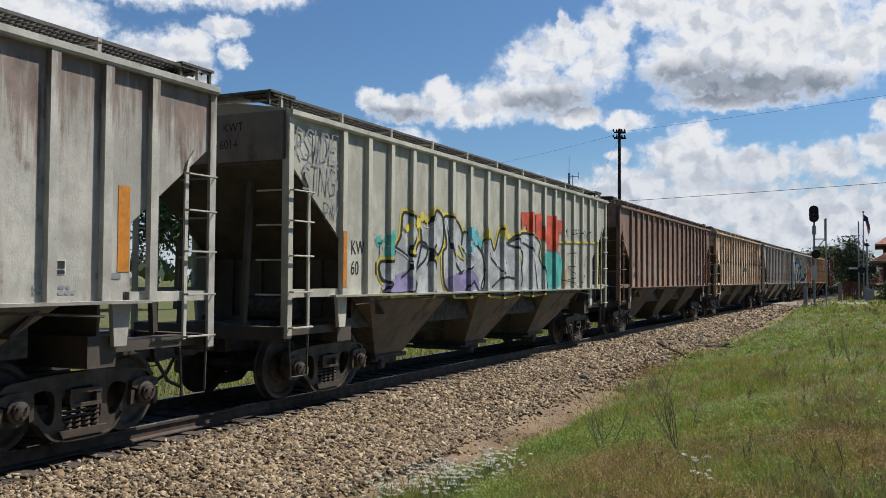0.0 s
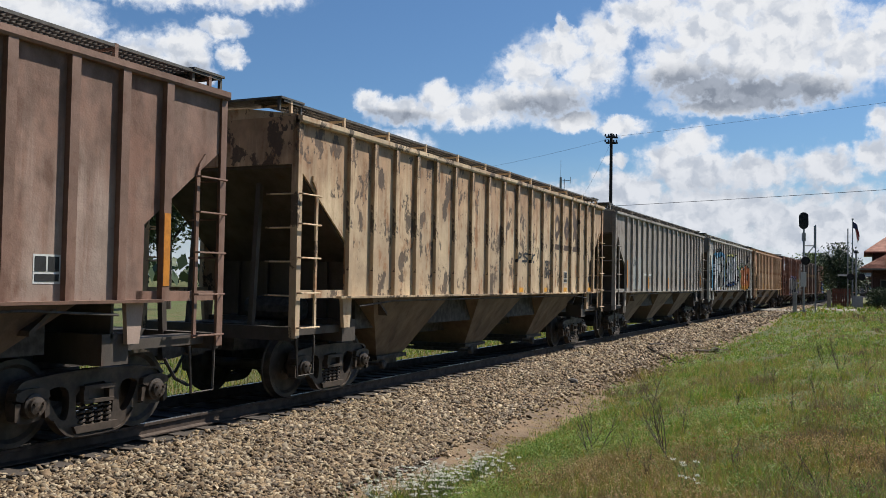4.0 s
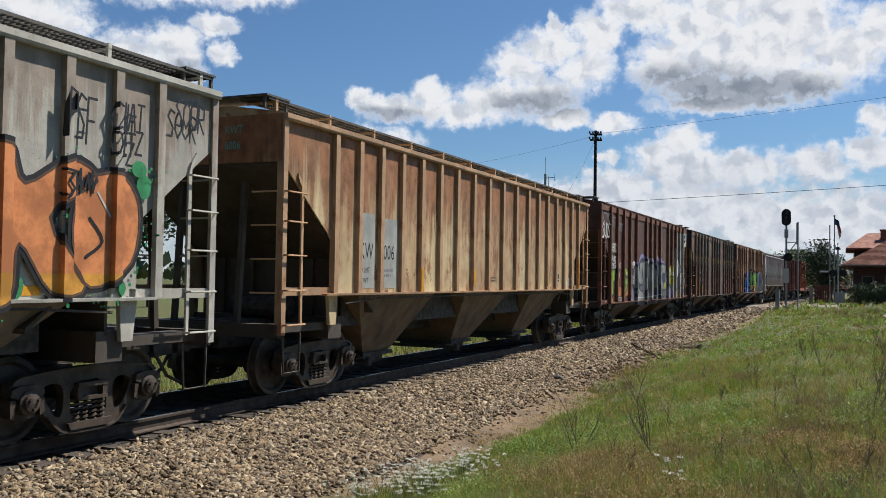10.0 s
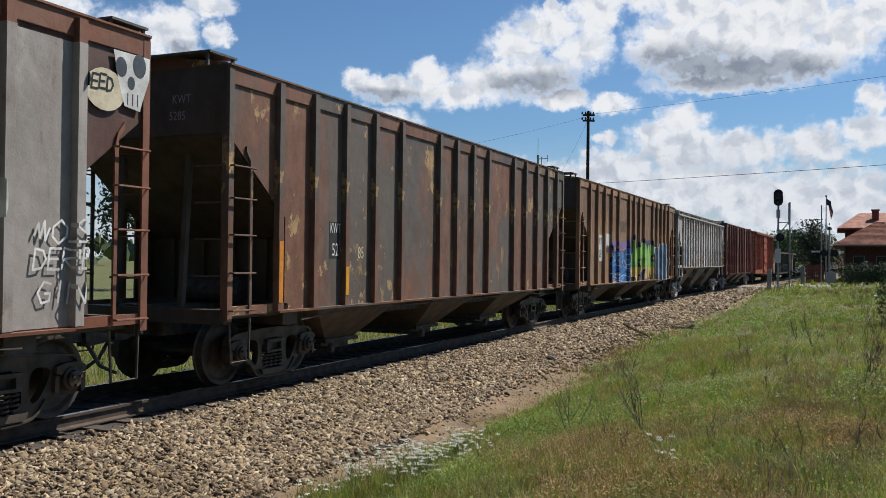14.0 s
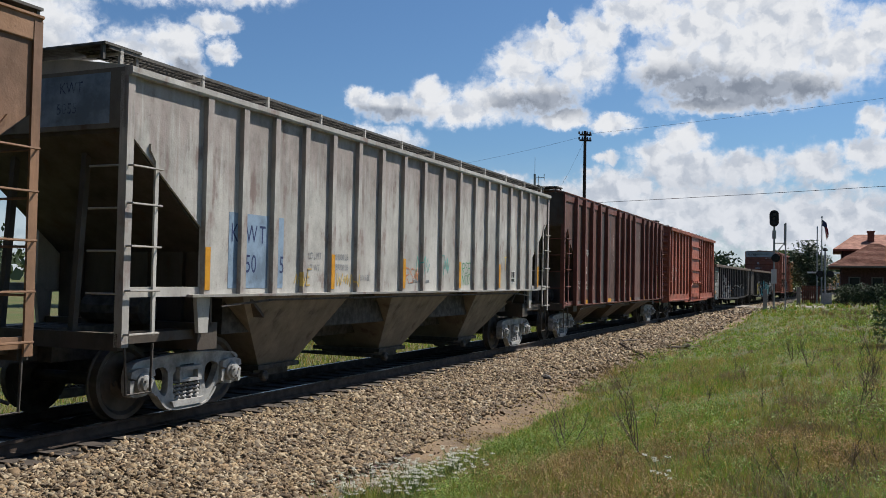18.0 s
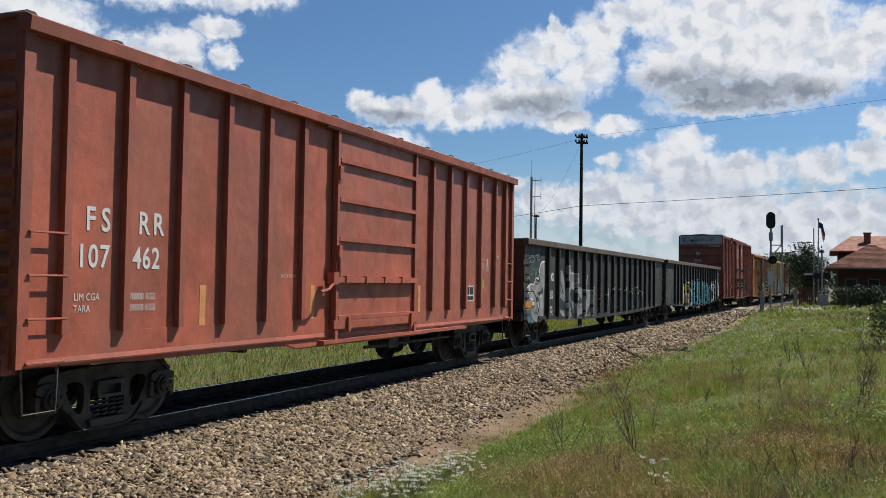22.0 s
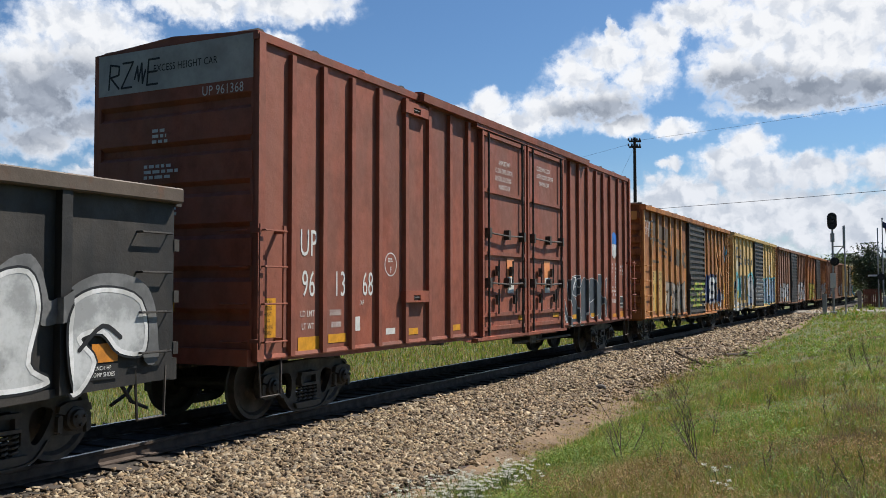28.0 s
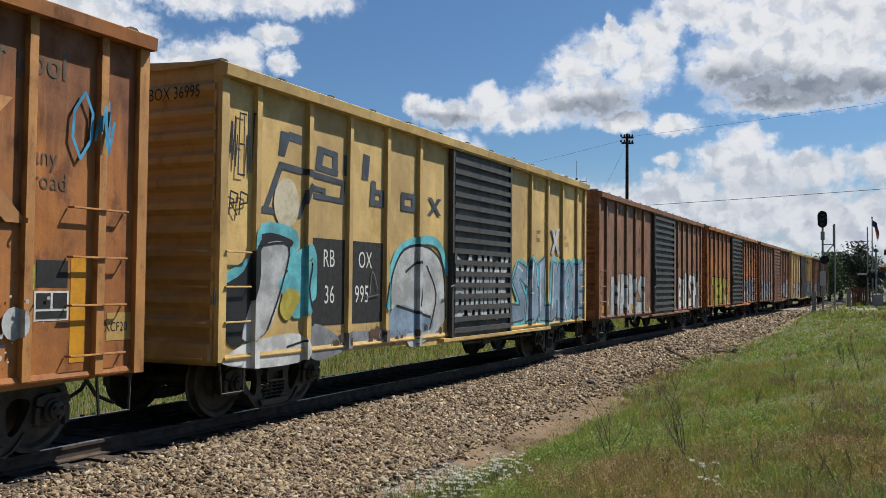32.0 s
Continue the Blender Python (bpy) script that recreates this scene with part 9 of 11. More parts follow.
# orange-brown hopper
k = Marks(9)
k.patch(2.25, 3.35, 1.85, 2.75, "sign_white")
k.patch(3.5, 4.36, 2.36, 2.82, "sign_white")
k.text("KWT", 2.3, 2.4, 0.26, "black", 0.7)
k.text("7008", 2.28, 1.98, 0.26, "black", 0.7)
k.trace("purple", 0.3, "4.00,2.30 4.28,2.39 4.58,2.43 5.01,2.44 5.24,2.30 5.53,2.36 5.98,2.43 6.46,2.46 6.98,2.51 7.23,2.38")
blue_letters = ("4.04,1.21 4.08,1.52 4.02,1.79 4.15,2.07 4.44,2.16 4.47,1.59 4.45,1.14 4.23,1.06",
    "4.50,1.06 4.51,1.47 4.47,2.04 4.58,2.27 4.96,2.30 5.21,2.23 5.29,1.97 5.24,1.71 5.29,1.36 5.27,1.09 4.94,1.02",
    "5.50,1.07 5.53,1.44 5.54,2.07 5.79,2.26 6.05,2.30 6.47,2.15 6.54,2.35 6.99,2.39 7.13,2.17 7.02,1.91 7.23,1.60 7.28,1.29 7.05,1.03 6.51,1.01")
k.ink('cobalt', *blue_letters)
k.trace('navy', 0.06, *blue_letters, close=True)
k.trace("peach", 0.045, "4.19,2.19 4.25,1.95 4.45,2.10 4.46,2.30 4.95,2.33 5.03,2.44 5.24,2.21 5.54,2.20 5.79,2.31 6.05,2.27 6.46,2.34 6.61,2.37")
k.ink("olive", "4.55,2.02 4.63,2.07 4.69,2.00 4.61,1.95", "5.09,1.92 5.18,1.95 5.21,1.86 5.12,1.83", "5.01,1.41 5.11,1.44 5.12,1.36 5.03,1.34", "5.69,1.82 5.78,1.87 5.82,1.79 5.73,1.75", "6.64,1.94 6.76,2.00 6.83,1.91 6.70,1.87", "5.89,2.17 5.97,2.21 6.00,2.14 5.92,2.11")
k.trace("navy", 0.05, "4.51,2.08 4.96,2.18 5.10,2.06 4.94,1.90 4.60,1.79 4.53,1.63", "4.56,1.38 5.12,1.49 5.24,1.36", "4.76,1.84 5.05,1.97 5.03,1.80", "5.63,1.44 5.89,1.99 6.12,2.13", "5.82,1.25 6.42,1.46 7.02,1.40", "6.20,1.80 6.64,1.56 7.17,1.76", "6.40,2.24 6.27,1.90 5.81,1.52", "6.55,2.05 6.92,1.96")
k.trace("white", 0.024, "4.49,2.20 4.96,2.27 5.11,2.10 4.97,1.92 4.75,1.88 4.50,1.75", "4.48,1.67 4.97,1.73 5.26,1.58 5.21,1.36 4.66,1.42 4.51,1.51", "4.57,1.30 5.05,1.23 5.26,1.27", "5.56,1.48 5.68,1.71 5.92,2.13", "5.92,2.08 6.06,1.90 5.81,1.62 5.71,1.34", "5.63,1.25 6.29,1.37", "6.54,2.10 6.99,2.16 7.08,2.32", "6.27,1.90 6.78,1.71 7.22,1.91", "5.83,1.11 6.43,1.32 7.12,1.19", "6.56,1.56 7.01,1.60 7.19,1.45", "4.03,1.40 4.22,1.51 4.13,1.24", "4.62,1.09 4.94,1.11 5.25,1.18", "6.14,1.71 6.42,1.61 7.01,1.81")
drip_letters = ("7.30,1.39 7.37,1.70 7.44,2.13 7.65,2.24 7.68,2.67 7.81,2.75 7.92,2.69 7.94,2.03 7.90,1.38 7.87,1.16 7.69,1.27 7.39,1.25",
    "7.95,2.58 8.27,2.63 8.28,2.38 8.67,2.45 8.88,2.35 8.79,1.99 8.59,1.87 8.71,1.47 8.43,1.07 8.23,1.10 8.22,1.37 7.98,1.76",
    "8.90,2.41 9.19,2.65 9.63,2.62 9.87,2.39 9.84,1.82 9.67,1.57 9.34,1.39 8.81,1.46 8.85,1.70 9.10,1.94",
    "9.87,2.45 10.29,2.53 10.37,2.28 10.55,1.30 10.19,1.08 9.91,1.32 9.78,1.64",
    "10.43,2.28 10.68,2.55 11.01,2.44 11.20,1.83 10.95,1.36 10.61,1.09 10.52,1.57",
    "10.94,2.57 11.43,2.56 11.59,2.25 11.24,2.04 11.38,1.87 11.85,1.83 11.87,1.41 11.41,1.06 11.05,1.43 11.11,1.83 10.95,2.23")
k.trace("plum", 0.2, "7.36,2.18 7.68,2.75 7.90,2.77 8.27,2.66 8.77,2.52 9.18,2.69 9.75,2.68 10.23,2.63 11.01,2.67 11.57,2.63")
k.trace("denim", 0.16, "8.05,1.10 8.41,1.36 8.80,1.58", "9.24,1.10 9.67,1.51", "10.41,1.05 10.53,1.31")
k.trace('navy', 0.1, *drip_letters, close=True)
k.ink('leaf', *drip_letters)
k.ink('gold', *drip_letters, below=1.62)
k.trace('navy', 0.035, *drip_letters, close=True)
k.trace("white", 0.02, "7.39,1.25 7.69,1.27 7.87,1.16", "8.23,1.10 8.44,1.07 8.71,1.44", "10.16,1.08 10.50,1.29", "10.61,1.09 10.92,1.35", "11.41,1.06 11.84,1.40", "9.70,2.41 9.21,1.94 9.17,1.64 9.40,1.40")
k.trace("black", 0.03, "9.34,1.97 9.41,1.89 9.47,1.98", "9.55,1.88 9.52,1.94 9.61,1.96")
pale_letters = ("11.88,2.44 12.66,2.47 12.67,2.25 12.43,2.24 12.47,1.11 12.16,1.12 12.11,2.23 11.88,2.19",
    "12.91,2.52 13.52,2.54 13.36,2.00 13.61,1.22 12.97,1.11",
    "13.61,2.58 14.27,2.61 14.58,2.26 14.34,1.85 14.83,1.19 13.76,1.13",
    "14.48,2.42 14.84,2.50 14.89,1.19 14.56,1.28")
k.ink('faded_blue', *pale_letters)
k.trace('white', 0.03, *pale_letters, close=True)
k.tag("BOW", 3.5, 2.2, 0.8, 0.2, "black", 0.05, 4)
k.tag("BESKOR", 14.9, 1.7, 0.5, 0.3, "white", 0.02, 4)
k.bars(5.6, 3.3, 5, 1.2, 0.05, "brown", 5)
k.plate(14.0, 1.22, 0.36, 0.33)
for d in (4.5, 9.3, 12.1, 14.8):
    k.mark(d, d + 0.4, 1.1, 1.2, "orange")

# silver grey hopper
k = Marks(10)
k.end("KWT", 0.4, 3.99, 0.13, "navy", 0.85)
k.end("5055", 0.36, 3.74, 0.13, "navy", 0.85)
end_patch(k.car, "painted_panel", 0.05, 1.2, 3.6, 4.2, G["faded_blue"], -k.h - 0.002)
k.patch(1.98, 2.2, 1.66, 2.7, "faded_blue")
k.patch(2.32, 2.9, 1.66, 2.7, "faded_blue")
k.patch(3.08, 3.3, 1.66, 2.7, "faded_blue")
k.text("K", 2.02, 2.3, 0.25, "navy", 0.72)
k.text("W", 2.36, 2.3, 0.25, "navy", 0.72)
k.text("T", 2.68, 2.3, 0.25, "navy", 0.72)
k.text("50", 2.36, 1.88, 0.25, "navy", 0.72)
k.text("55", 3.06, 1.88, 0.25, "navy", 0.72)
k.text("LD LMT", 4.0, 2.12, 0.1, "grey", 0.75)
k.text("LT WT", 4.0, 1.93, 0.1, "grey", 0.75)
k.text("203300 LB", 4.78, 2.12, 0.1, "grey", 0.7)
k.text("59700 LB", 4.84, 1.95, 0.1, "grey", 0.7)
k.text("NEW 5-80", 5.58, 1.78, 0.1, "grey", 0.65)
for d in (1.35, 4.48, 7.16, 9.9, 12.42, 15.45):
    k.mark(d, d + 0.12, 1.64, 2.2, "yellow")
k.plate(13.5, 1.76, 0.32, 0.3)
k.tag("RSE", 10.3, 1.95, 0.5, 0.25, "green", 0.018, 3)
k.tag("NTD", 10.3, 1.72, 0.45, 0.2, "green", 0.018, 4)
k.tag("T~", 9.0, 1.9, 0.6, 0.4, "teal", 0.018, 5)
k.tag("W~N", 4.85, 1.68, 0.7, 0.2, "gold", 0.02, 6)
k.tag("RS~", 7.45, 1.75, 0.6, 0.3, "peach", 0.018, 7)
k.tag("~E", 3.6, 1.68, 0.5, 0.25, "gold", 0.02, 8)
k.tag("M~", 7.9, 1.9, 0.7, 0.35, "teal", 0.015, 6)
k.tag("T", 13.0, 2.1, 0.2, 0.3, "gold", 0.03, 7)
k.bars(7.8, 1.75, 1, 1.0, 0.05, "grey", 4)

# dark maroon hopper
k = Marks(11)
k.text("KW", 2.45, 2.62, 0.24, "white", 0.75)
k.text("T", 3.35, 2.62, 0.24, "white", 0.75)
k.text("70", 2.45, 2.06, 0.24, "white", 0.75)
k.text("14", 3.3, 2.06, 0.24, "white", 0.75)
k.text("LD LMT", 1.62, 1.72, 0.1, "white", 0.75)
k.text("LT WT", 1.62, 1.55, 0.1, "white", 0.75)
k.text("200300", 2.5, 1.72, 0.1, "white", 0.7)
k.text("63000", 2.56, 1.55, 0.1, "white", 0.7)
k.text("NEW 2 81", 3.2, 1.55, 0.1, "white", 0.65)
for d in (2.4, 5.68, 9.05, 11.68):
    k.mark(d, d + 0.48, 1.07, 1.21)
k.patch(1.42, 1.53, 1.3, 2.25, "yellow", "notice_plate")
k.patch(1.2, 15.0, 1.085, 1.19, "dusty_steel", "sill_dirt", -0.0015)
k.trace("cream", 0.055, "9.24,1.90 9.13,1.95 9.04,1.86 9.04,1.74 9.12,1.66 9.24,1.70 9.29,1.82 9.24,1.90 9.21,1.66 9.20,1.42")
k.plate(14.52, 1.36, 0.4, 0.72)
k.patch(15.0, 15.1, 1.2, 2.18, "yellow", "notice_plate")
k.text("CAUTION", 8.05, 1.56, 0.09, "white", 0.62)
k.bars(8.0, 1.86, 4, 0.62, 0.03, "cream", 11)
k.bars(7.98, 1.46, 2, 0.66, 0.045, "cream", 12)
k.tag("MW", 11.66, 1.42, 0.46, 0.16, "cream", 0.015, 13)
k.bars(11.8, 1.32, 1, 0.25, 0.04, "cream", 14)
k.tag("4", 12.62, 1.78, 0.16, 0.22, "cream", 0.018, 15)
k.patch(12.62, 12.88, 1.62, 1.7, "sign_white", "notice_plate")
k.bars(12.62, 1.5, 3, 0.46, 0.035, "white", 16)
k.bars(13.52, 1.66, 3, 0.26, 0.03, "cream", 17)
k.tag("90", 13.75, 1.28, 0.3, 0.3, "cream", 0.018, 18)
k.trace("white", 0.014, "6.33,3.55 6.38,3.25 6.36,2.85 6.40,2.55", "9.9,1.92 10.1,1.9", "10.9,3.9 10.92,3.6")
for q in ((4.33, 4.56, 2.37, 2.385), (4.33, 4.56, 2.11, 2.125), (4.33, 4.345, 2.11, 2.385), (4.545, 4.56, 2.11, 2.385)):
    k.patch(*q, "white", "stencil_frame")
k.bars(4.37, 2.3, 2, 0.15, 0.05, "white", 19)
k.patch(5.88, 5.97, 1.6, 4.0, "slate_panel", "paint_streak")
k.end("KWT", 0.45, 3.98, 0.12, "grey")
k.end("7014", 0.4, 3.75, 0.12, "grey")
k.patch(4.56, 5.02, 1.2, 4.1, "slate_panel", "paint_streak")
k.bars(4.3, 1.4, 2, 0.5, 0.04, "grey", 6)

# oxide red boxcar
k = Marks(12)
k.text("FS", 0.92, 2.36, 0.26, "white", 0.85, 0.006, gap=1.5)
k.text("RR", 1.74, 2.36, 0.26, "white", 0.85, 0.006, gap=1.35)
k.text("107", 0.8, 1.95, 0.25, "white", 0.85, 0.006, gap=1.1)
k.text("462", 1.66, 1.95, 0.25, "white", 0.8, 0.006, gap=1.1)
k.text("LIM CGA", 0.78, 1.58, 0.08, "white", 0.8)
k.text("TARA", 0.78, 1.45, 0.08, "white", 0.8)
k.text("70800 KGS", 1.62, 1.58, 0.08, "white", 0.8)
k.text("29000 KGS", 1.62, 1.45, 0.08, "white", 0.8)
k.plate(12.12, 1.4, 0.5, 0.35)
k.patch(13.1, 13.28, 1.7, 1.88, "lime", "painted_square")
k.bars(13.05, 2.35, 6, 0.2, 0.03, "pearl", 6)
k.bars(13.42, 2.35, 6, 0.17, 0.03, "pearl", 8)
k.bars(14.02, 2.5, 3, 0.3, 0.03, "pearl", 7)
k.text("ANDA 50 MA", 4.75, 1.86, 0.06, "cream", 0.8)
k.bars(7.3, 3.55, 1, 1.5, 0.05, "cream", 9)
for d in (2.9, 5.6, 9.6):
    k.patch(d, d + 0.12, 1.15, 1.75, "faint", "reflector")

# first black gondola
k = Marks(13)
k.text("TCMX", 2.12, 1.9, 0.22, "white", 0.62, 0.012)
k.text("34110", 2.14, 1.38, 0.22, "white", 0.6, 0.012)
k.text("LMT 209800", 2.1, 1.07, 0.075, "white", 0.75, 0.003)
k.text("WT 76200", 2.22, 0.96, 0.075, "white", 0.75, 0.003)
k.text("2 INCH HF COMP SHOES", 2.1, 0.885, 0.045, "white", 0.75)
k.ink("dull", "0.35,1.75 0.74,1.79 0.95,1.90 1.18,1.84 1.37,1.93 1.30,2.15 1.44,2.36 1.74,2.43 1.80,2.08 1.79,1.71 1.73,1.39 1.64,0.79 0.90,0.77 0.58,1.05 0.41,1.43")
k.ink("steel_blue", "0.26,1.55 0.41,1.47 0.58,1.05 0.89,0.76 0.30,0.81")
k.ink("black", "1.14,1.56 1.39,1.58 1.67,1.70 1.52,1.40 1.34,1.45", "1.00,1.40 1.18,1.43 1.36,1.25 1.28,1.01 1.10,1.23")
k.ink("pearl", "1.34,1.45 1.54,1.53 1.50,1.39", "1.19,1.34 1.29,1.22 1.27,1.10 1.15,1.25", "0.65,1.34 0.89,1.33 0.90,1.19 0.67,1.20")
k.trace("white", 0.045, "0.26,1.70 0.54,1.79 0.80,1.79 1.00,1.97 1.23,1.95 1.30,2.20 1.47,2.40 1.76,2.44", "0.41,1.43 0.71,1.36", "0.35,1.75 0.45,1.63 0.31,1.55")
k.trace("black", 0.03, "0.66,1.33 0.88,1.32 0.89,1.20 0.67,1.20 0.66,1.33", "0.55,1.67 0.86,1.54 1.03,1.41", "0.84,0.95 1.05,1.02 1.34,0.83", "1.37,1.93 1.18,1.80 0.96,1.82")
k.trace("teal", 0.02, "0.31,2.64 0.41,2.48 0.66,2.59 0.82,2.43 0.51,2.39 0.41,2.52", "0.87,2.56 1.25,2.64 1.03,2.49 1.32,2.47", "0.58,2.00 0.62,2.21 0.78,2.17 0.73,2.00 0.88,2.22 0.95,2.01 1.10,2.23 1.28,2.06", "0.24,1.95 0.38,1.99 0.44,1.87")
shard_letters = ("3.16,0.77 3.15,1.35 3.16,2.08 3.31,2.21 3.43,2.18 3.59,2.21 3.75,1.96 3.87,1.77 3.99,2.02 3.94,2.38 4.11,2.40 4.41,2.32 4.60,2.18 4.80,2.19 5.06,2.11 5.27,2.18 5.46,2.09 5.54,1.89 5.42,1.71 5.63,1.71 5.92,1.64 6.41,1.59 7.06,1.64 7.01,1.71 7.17,1.73 7.38,1.44 7.33,1.36 7.13,0.82 6.91,0.75 6.45,0.73 5.73,0.83 4.87,0.71 3.92,0.72")
k.ink('dull', *(shard_letters,), smooth=False)
k.ink("black", "3.18,2.03 3.35,1.90 3.75,1.50 3.62,1.50", "3.85,2.10 4.00,1.88 4.22,1.97 4.10,1.72 3.87,1.63", "4.25,1.49 4.62,1.67 5.14,1.48 5.80,1.33 5.85,1.18 5.32,1.17 5.81,1.02 5.27,1.10 4.74,1.28 4.64,1.22 4.34,1.46", "3.26,1.45 3.59,1.31 3.89,1.25 4.03,1.30 3.90,1.03 3.77,0.98 3.39,1.04", "4.40,1.29 4.65,1.20 4.92,0.74 4.67,0.73 4.54,1.03", "5.93,1.53 6.29,1.54 6.25,1.07 6.12,1.27", "6.45,0.84 6.95,1.15 7.09,1.09 6.65,0.73", "3.19,0.99 3.57,0.86 3.79,0.74 3.20,0.78", smooth=False)
k.ink("steel_blue", "4.00,1.26 4.26,1.29 4.48,0.94 3.96,0.97", "7.11,1.31 7.44,1.37 7.41,0.83 7.00,0.77", "6.01,1.78 6.46,1.78 6.48,1.46 6.24,1.27 6.05,1.46", smooth=False)
k.ink("white", "5.00,1.41 5.39,1.29 5.51,1.15 5.16,1.22", "4.30,1.49 4.49,1.38 4.41,1.32", "3.91,1.21 4.00,1.25 3.99,1.05", smooth=False)
k.trace("black", 0.03, "4.60,2.17 4.23,1.72 4.07,1.33", "4.82,1.66 5.12,1.99 5.35,2.14", "5.22,2.14 5.13,1.84 4.83,1.48", "3.19,1.77 3.71,1.34", "3.92,0.73 4.18,0.93 4.66,0.93", "5.96,0.83 6.07,1.08", "5.46,1.75 5.25,1.54")
k.trace("white", 0.03, "3.30,2.08 3.35,2.20 3.45,2.17", "4.02,2.35 4.20,2.33 4.45,2.16 5.22,2.13", "4.82,1.65 5.12,1.99 5.28,2.15", "5.40,1.99 5.47,1.84", "5.92,1.62 7.07,1.58", "7.09,1.71 7.23,1.62 7.38,1.44", "3.40,0.98 3.74,0.85")
k.trace("white", 0.022, "6.03,1.85 6.05,1.97 6.17,1.86 6.21,2.11 6.27,1.87 6.36,2.08 6.54,2.08 6.40,1.85", "6.03,1.81 6.59,1.84")
k.trace("grey", 0.02, "6.06,1.75 6.18,1.65 6.40,1.75", "6.11,1.53 6.35,1.62")
k.trace("peach", 0.02, "7.98,1.22 8.16,1.50 8.26,1.14 8.40,1.43", "8.03,1.11 8.41,1.28")
k.ink("slate", "9.99,0.83 10.07,1.48 10.53,1.56 10.61,0.84", "11.08,0.84 11.11,1.47 11.54,1.51 11.62,0.86", "12.03,0.85 12.04,1.46 12.51,1.50 12.55,0.87", "13.04,0.88 13.06,1.45 13.52,1.59 13.69,0.87", "13.96,0.86 14.06,1.44 14.49,1.39 14.52,0.89", "14.81,0.88 14.93,1.33 15.23,1.38 15.31,0.92")
k.trace("white", 0.035, "10.01,1.60 10.23,1.74 10.53,1.61", "11.06,1.62 11.27,1.66 11.54,1.59", "12.04,1.55 12.21,1.71 12.51,1.59", "13.01,1.45 13.25,1.65 13.66,1.44", "13.95,1.44 14.11,1.71 14.51,1.48", "14.81,1.43 15.04,1.55 15.29,1.33", "9.08,1.04 9.13,1.65", "8.98,1.42 9.23,1.49")
k.mark(0.12, 0.6, 1.1, 1.32, "orange")
for d in (5.0, 7.9, 10.9, 13.9, 17.0):
    k.mark(d, d + 0.4, 0.86, 0.98, "orange")
k.end("TCMX", 0.3, 2.75, 0.1, "grey", 0.8, 0.1)
k.end("34110", 0.3, 2.15, 0.12, "rust", 0.8, 0.01)

# second black gondola
k = Marks(14)
R = 19.45
bubble_letters = ("5.36,0.73 5.26,1.22 5.37,1.89 5.50,1.94 5.67,1.97 5.82,1.81 5.78,1.54 5.69,1.42 5.84,1.22 5.80,0.87 5.67,0.68 5.53,0.69",
    "5.84,1.85 6.21,1.81 6.28,1.61 6.03,1.45 6.34,1.28 6.43,0.81 6.04,0.80 5.89,0.90 5.86,1.18",
    "6.29,1.81 6.69,1.73 6.93,1.77 6.82,1.55 6.70,1.43 7.06,1.41 7.13,1.10 7.01,0.84 6.46,0.80 6.39,1.15 6.48,1.44 6.32,1.61")
k.trace("white", 0.2, "5.26,1.14 5.32,1.85 5.50,1.95 5.77,2.01 6.01,1.87 6.31,1.90 6.69,1.78 6.81,1.95 7.05,1.55 7.23,1.37 7.24,0.91 7.01,0.71 6.45,0.73 5.67,0.63")
k.trace('black', 0.13, *bubble_letters, close=True)
k.ink('cream', *bubble_letters)
k.ink('cream', *bubble_letters)
k.ink('olive', *bubble_letters, above=1.42)
k.trace('black', 0.05, *bubble_letters, close=True)
k.trace("black", 0.04, "6.51,1.27 6.76,1.30 6.94,1.25", "6.54,1.22 6.66,0.96", "6.62,1.24 6.71,0.98", "6.71,1.25 6.77,0.99", "6.81,1.25 6.80,1.01", "6.51,1.27 6.60,1.01 6.84,0.92", "6.01,1.69 6.22,1.65", "5.55,1.74 5.64,1.54", "5.96,1.10 6.18,1.12 6.24,0.95", "6.65,1.37 6.68,1.32")
turquoise_letters = ("7.37,0.71 7.33,1.27 7.41,1.82 7.80,2.01 8.08,1.91 8.06,1.67 7.95,1.48 8.40,1.42 8.32,1.03 8.04,0.70",
    "8.31,1.52 8.37,1.94 8.60,1.82 8.71,2.02 8.93,1.98 8.84,1.56 8.61,1.26 8.57,0.70 8.18,0.66",
    "9.26,1.34 9.29,1.98 9.60,1.96 9.97,2.07 10.13,1.96 10.10,1.48 10.02,0.81 9.54,0.64 9.03,0.66 9.10,1.08",
    "10.53,1.53 10.84,1.52 10.80,0.99 11.12,1.09 11.05,0.74 10.44,0.71",
    "11.45,1.57 12.00,1.57 11.94,1.25 12.23,0.78 11.71,0.68 11.37,1.27",
    "11.66,1.92 11.78,2.00 11.93,1.92 11.90,1.79 11.71,1.77")
k.trace('white', 0.16, *turquoise_letters, close=True)
k.trace('black', 0.11, *turquoise_letters, close=True)
k.ink('turquoise', *turquoise_letters)
k.trace('black', 0.03, *turquoise_letters, close=True)
k.ink("gold", "7.22,1.68 7.31,1.75 7.34,1.54 7.25,1.52")
k.trace("black", 0.04, "7.43,1.08 7.88,1.29 7.95,1.48", "7.37,0.77 7.69,0.88 8.11,0.85", "8.84,1.56 8.62,1.11 8.40,0.82", "9.35,1.31 10.08,1.28", "9.46,0.63 9.63,0.95 9.53,1.11", "9.61,1.77 9.51,1.85")
k.trace("white", 0.025, "7.54,1.82 7.87,1.94", "8.38,1.52 8.50,1.37 8.40,0.82", "9.44,1.12 9.99,1.20", "9.97,1.96 10.08,1.31", "10.68,1.47 10.64,1.00", "13.49,1.76 13.36,0.85", "13.88,1.40 13.74,0.83")
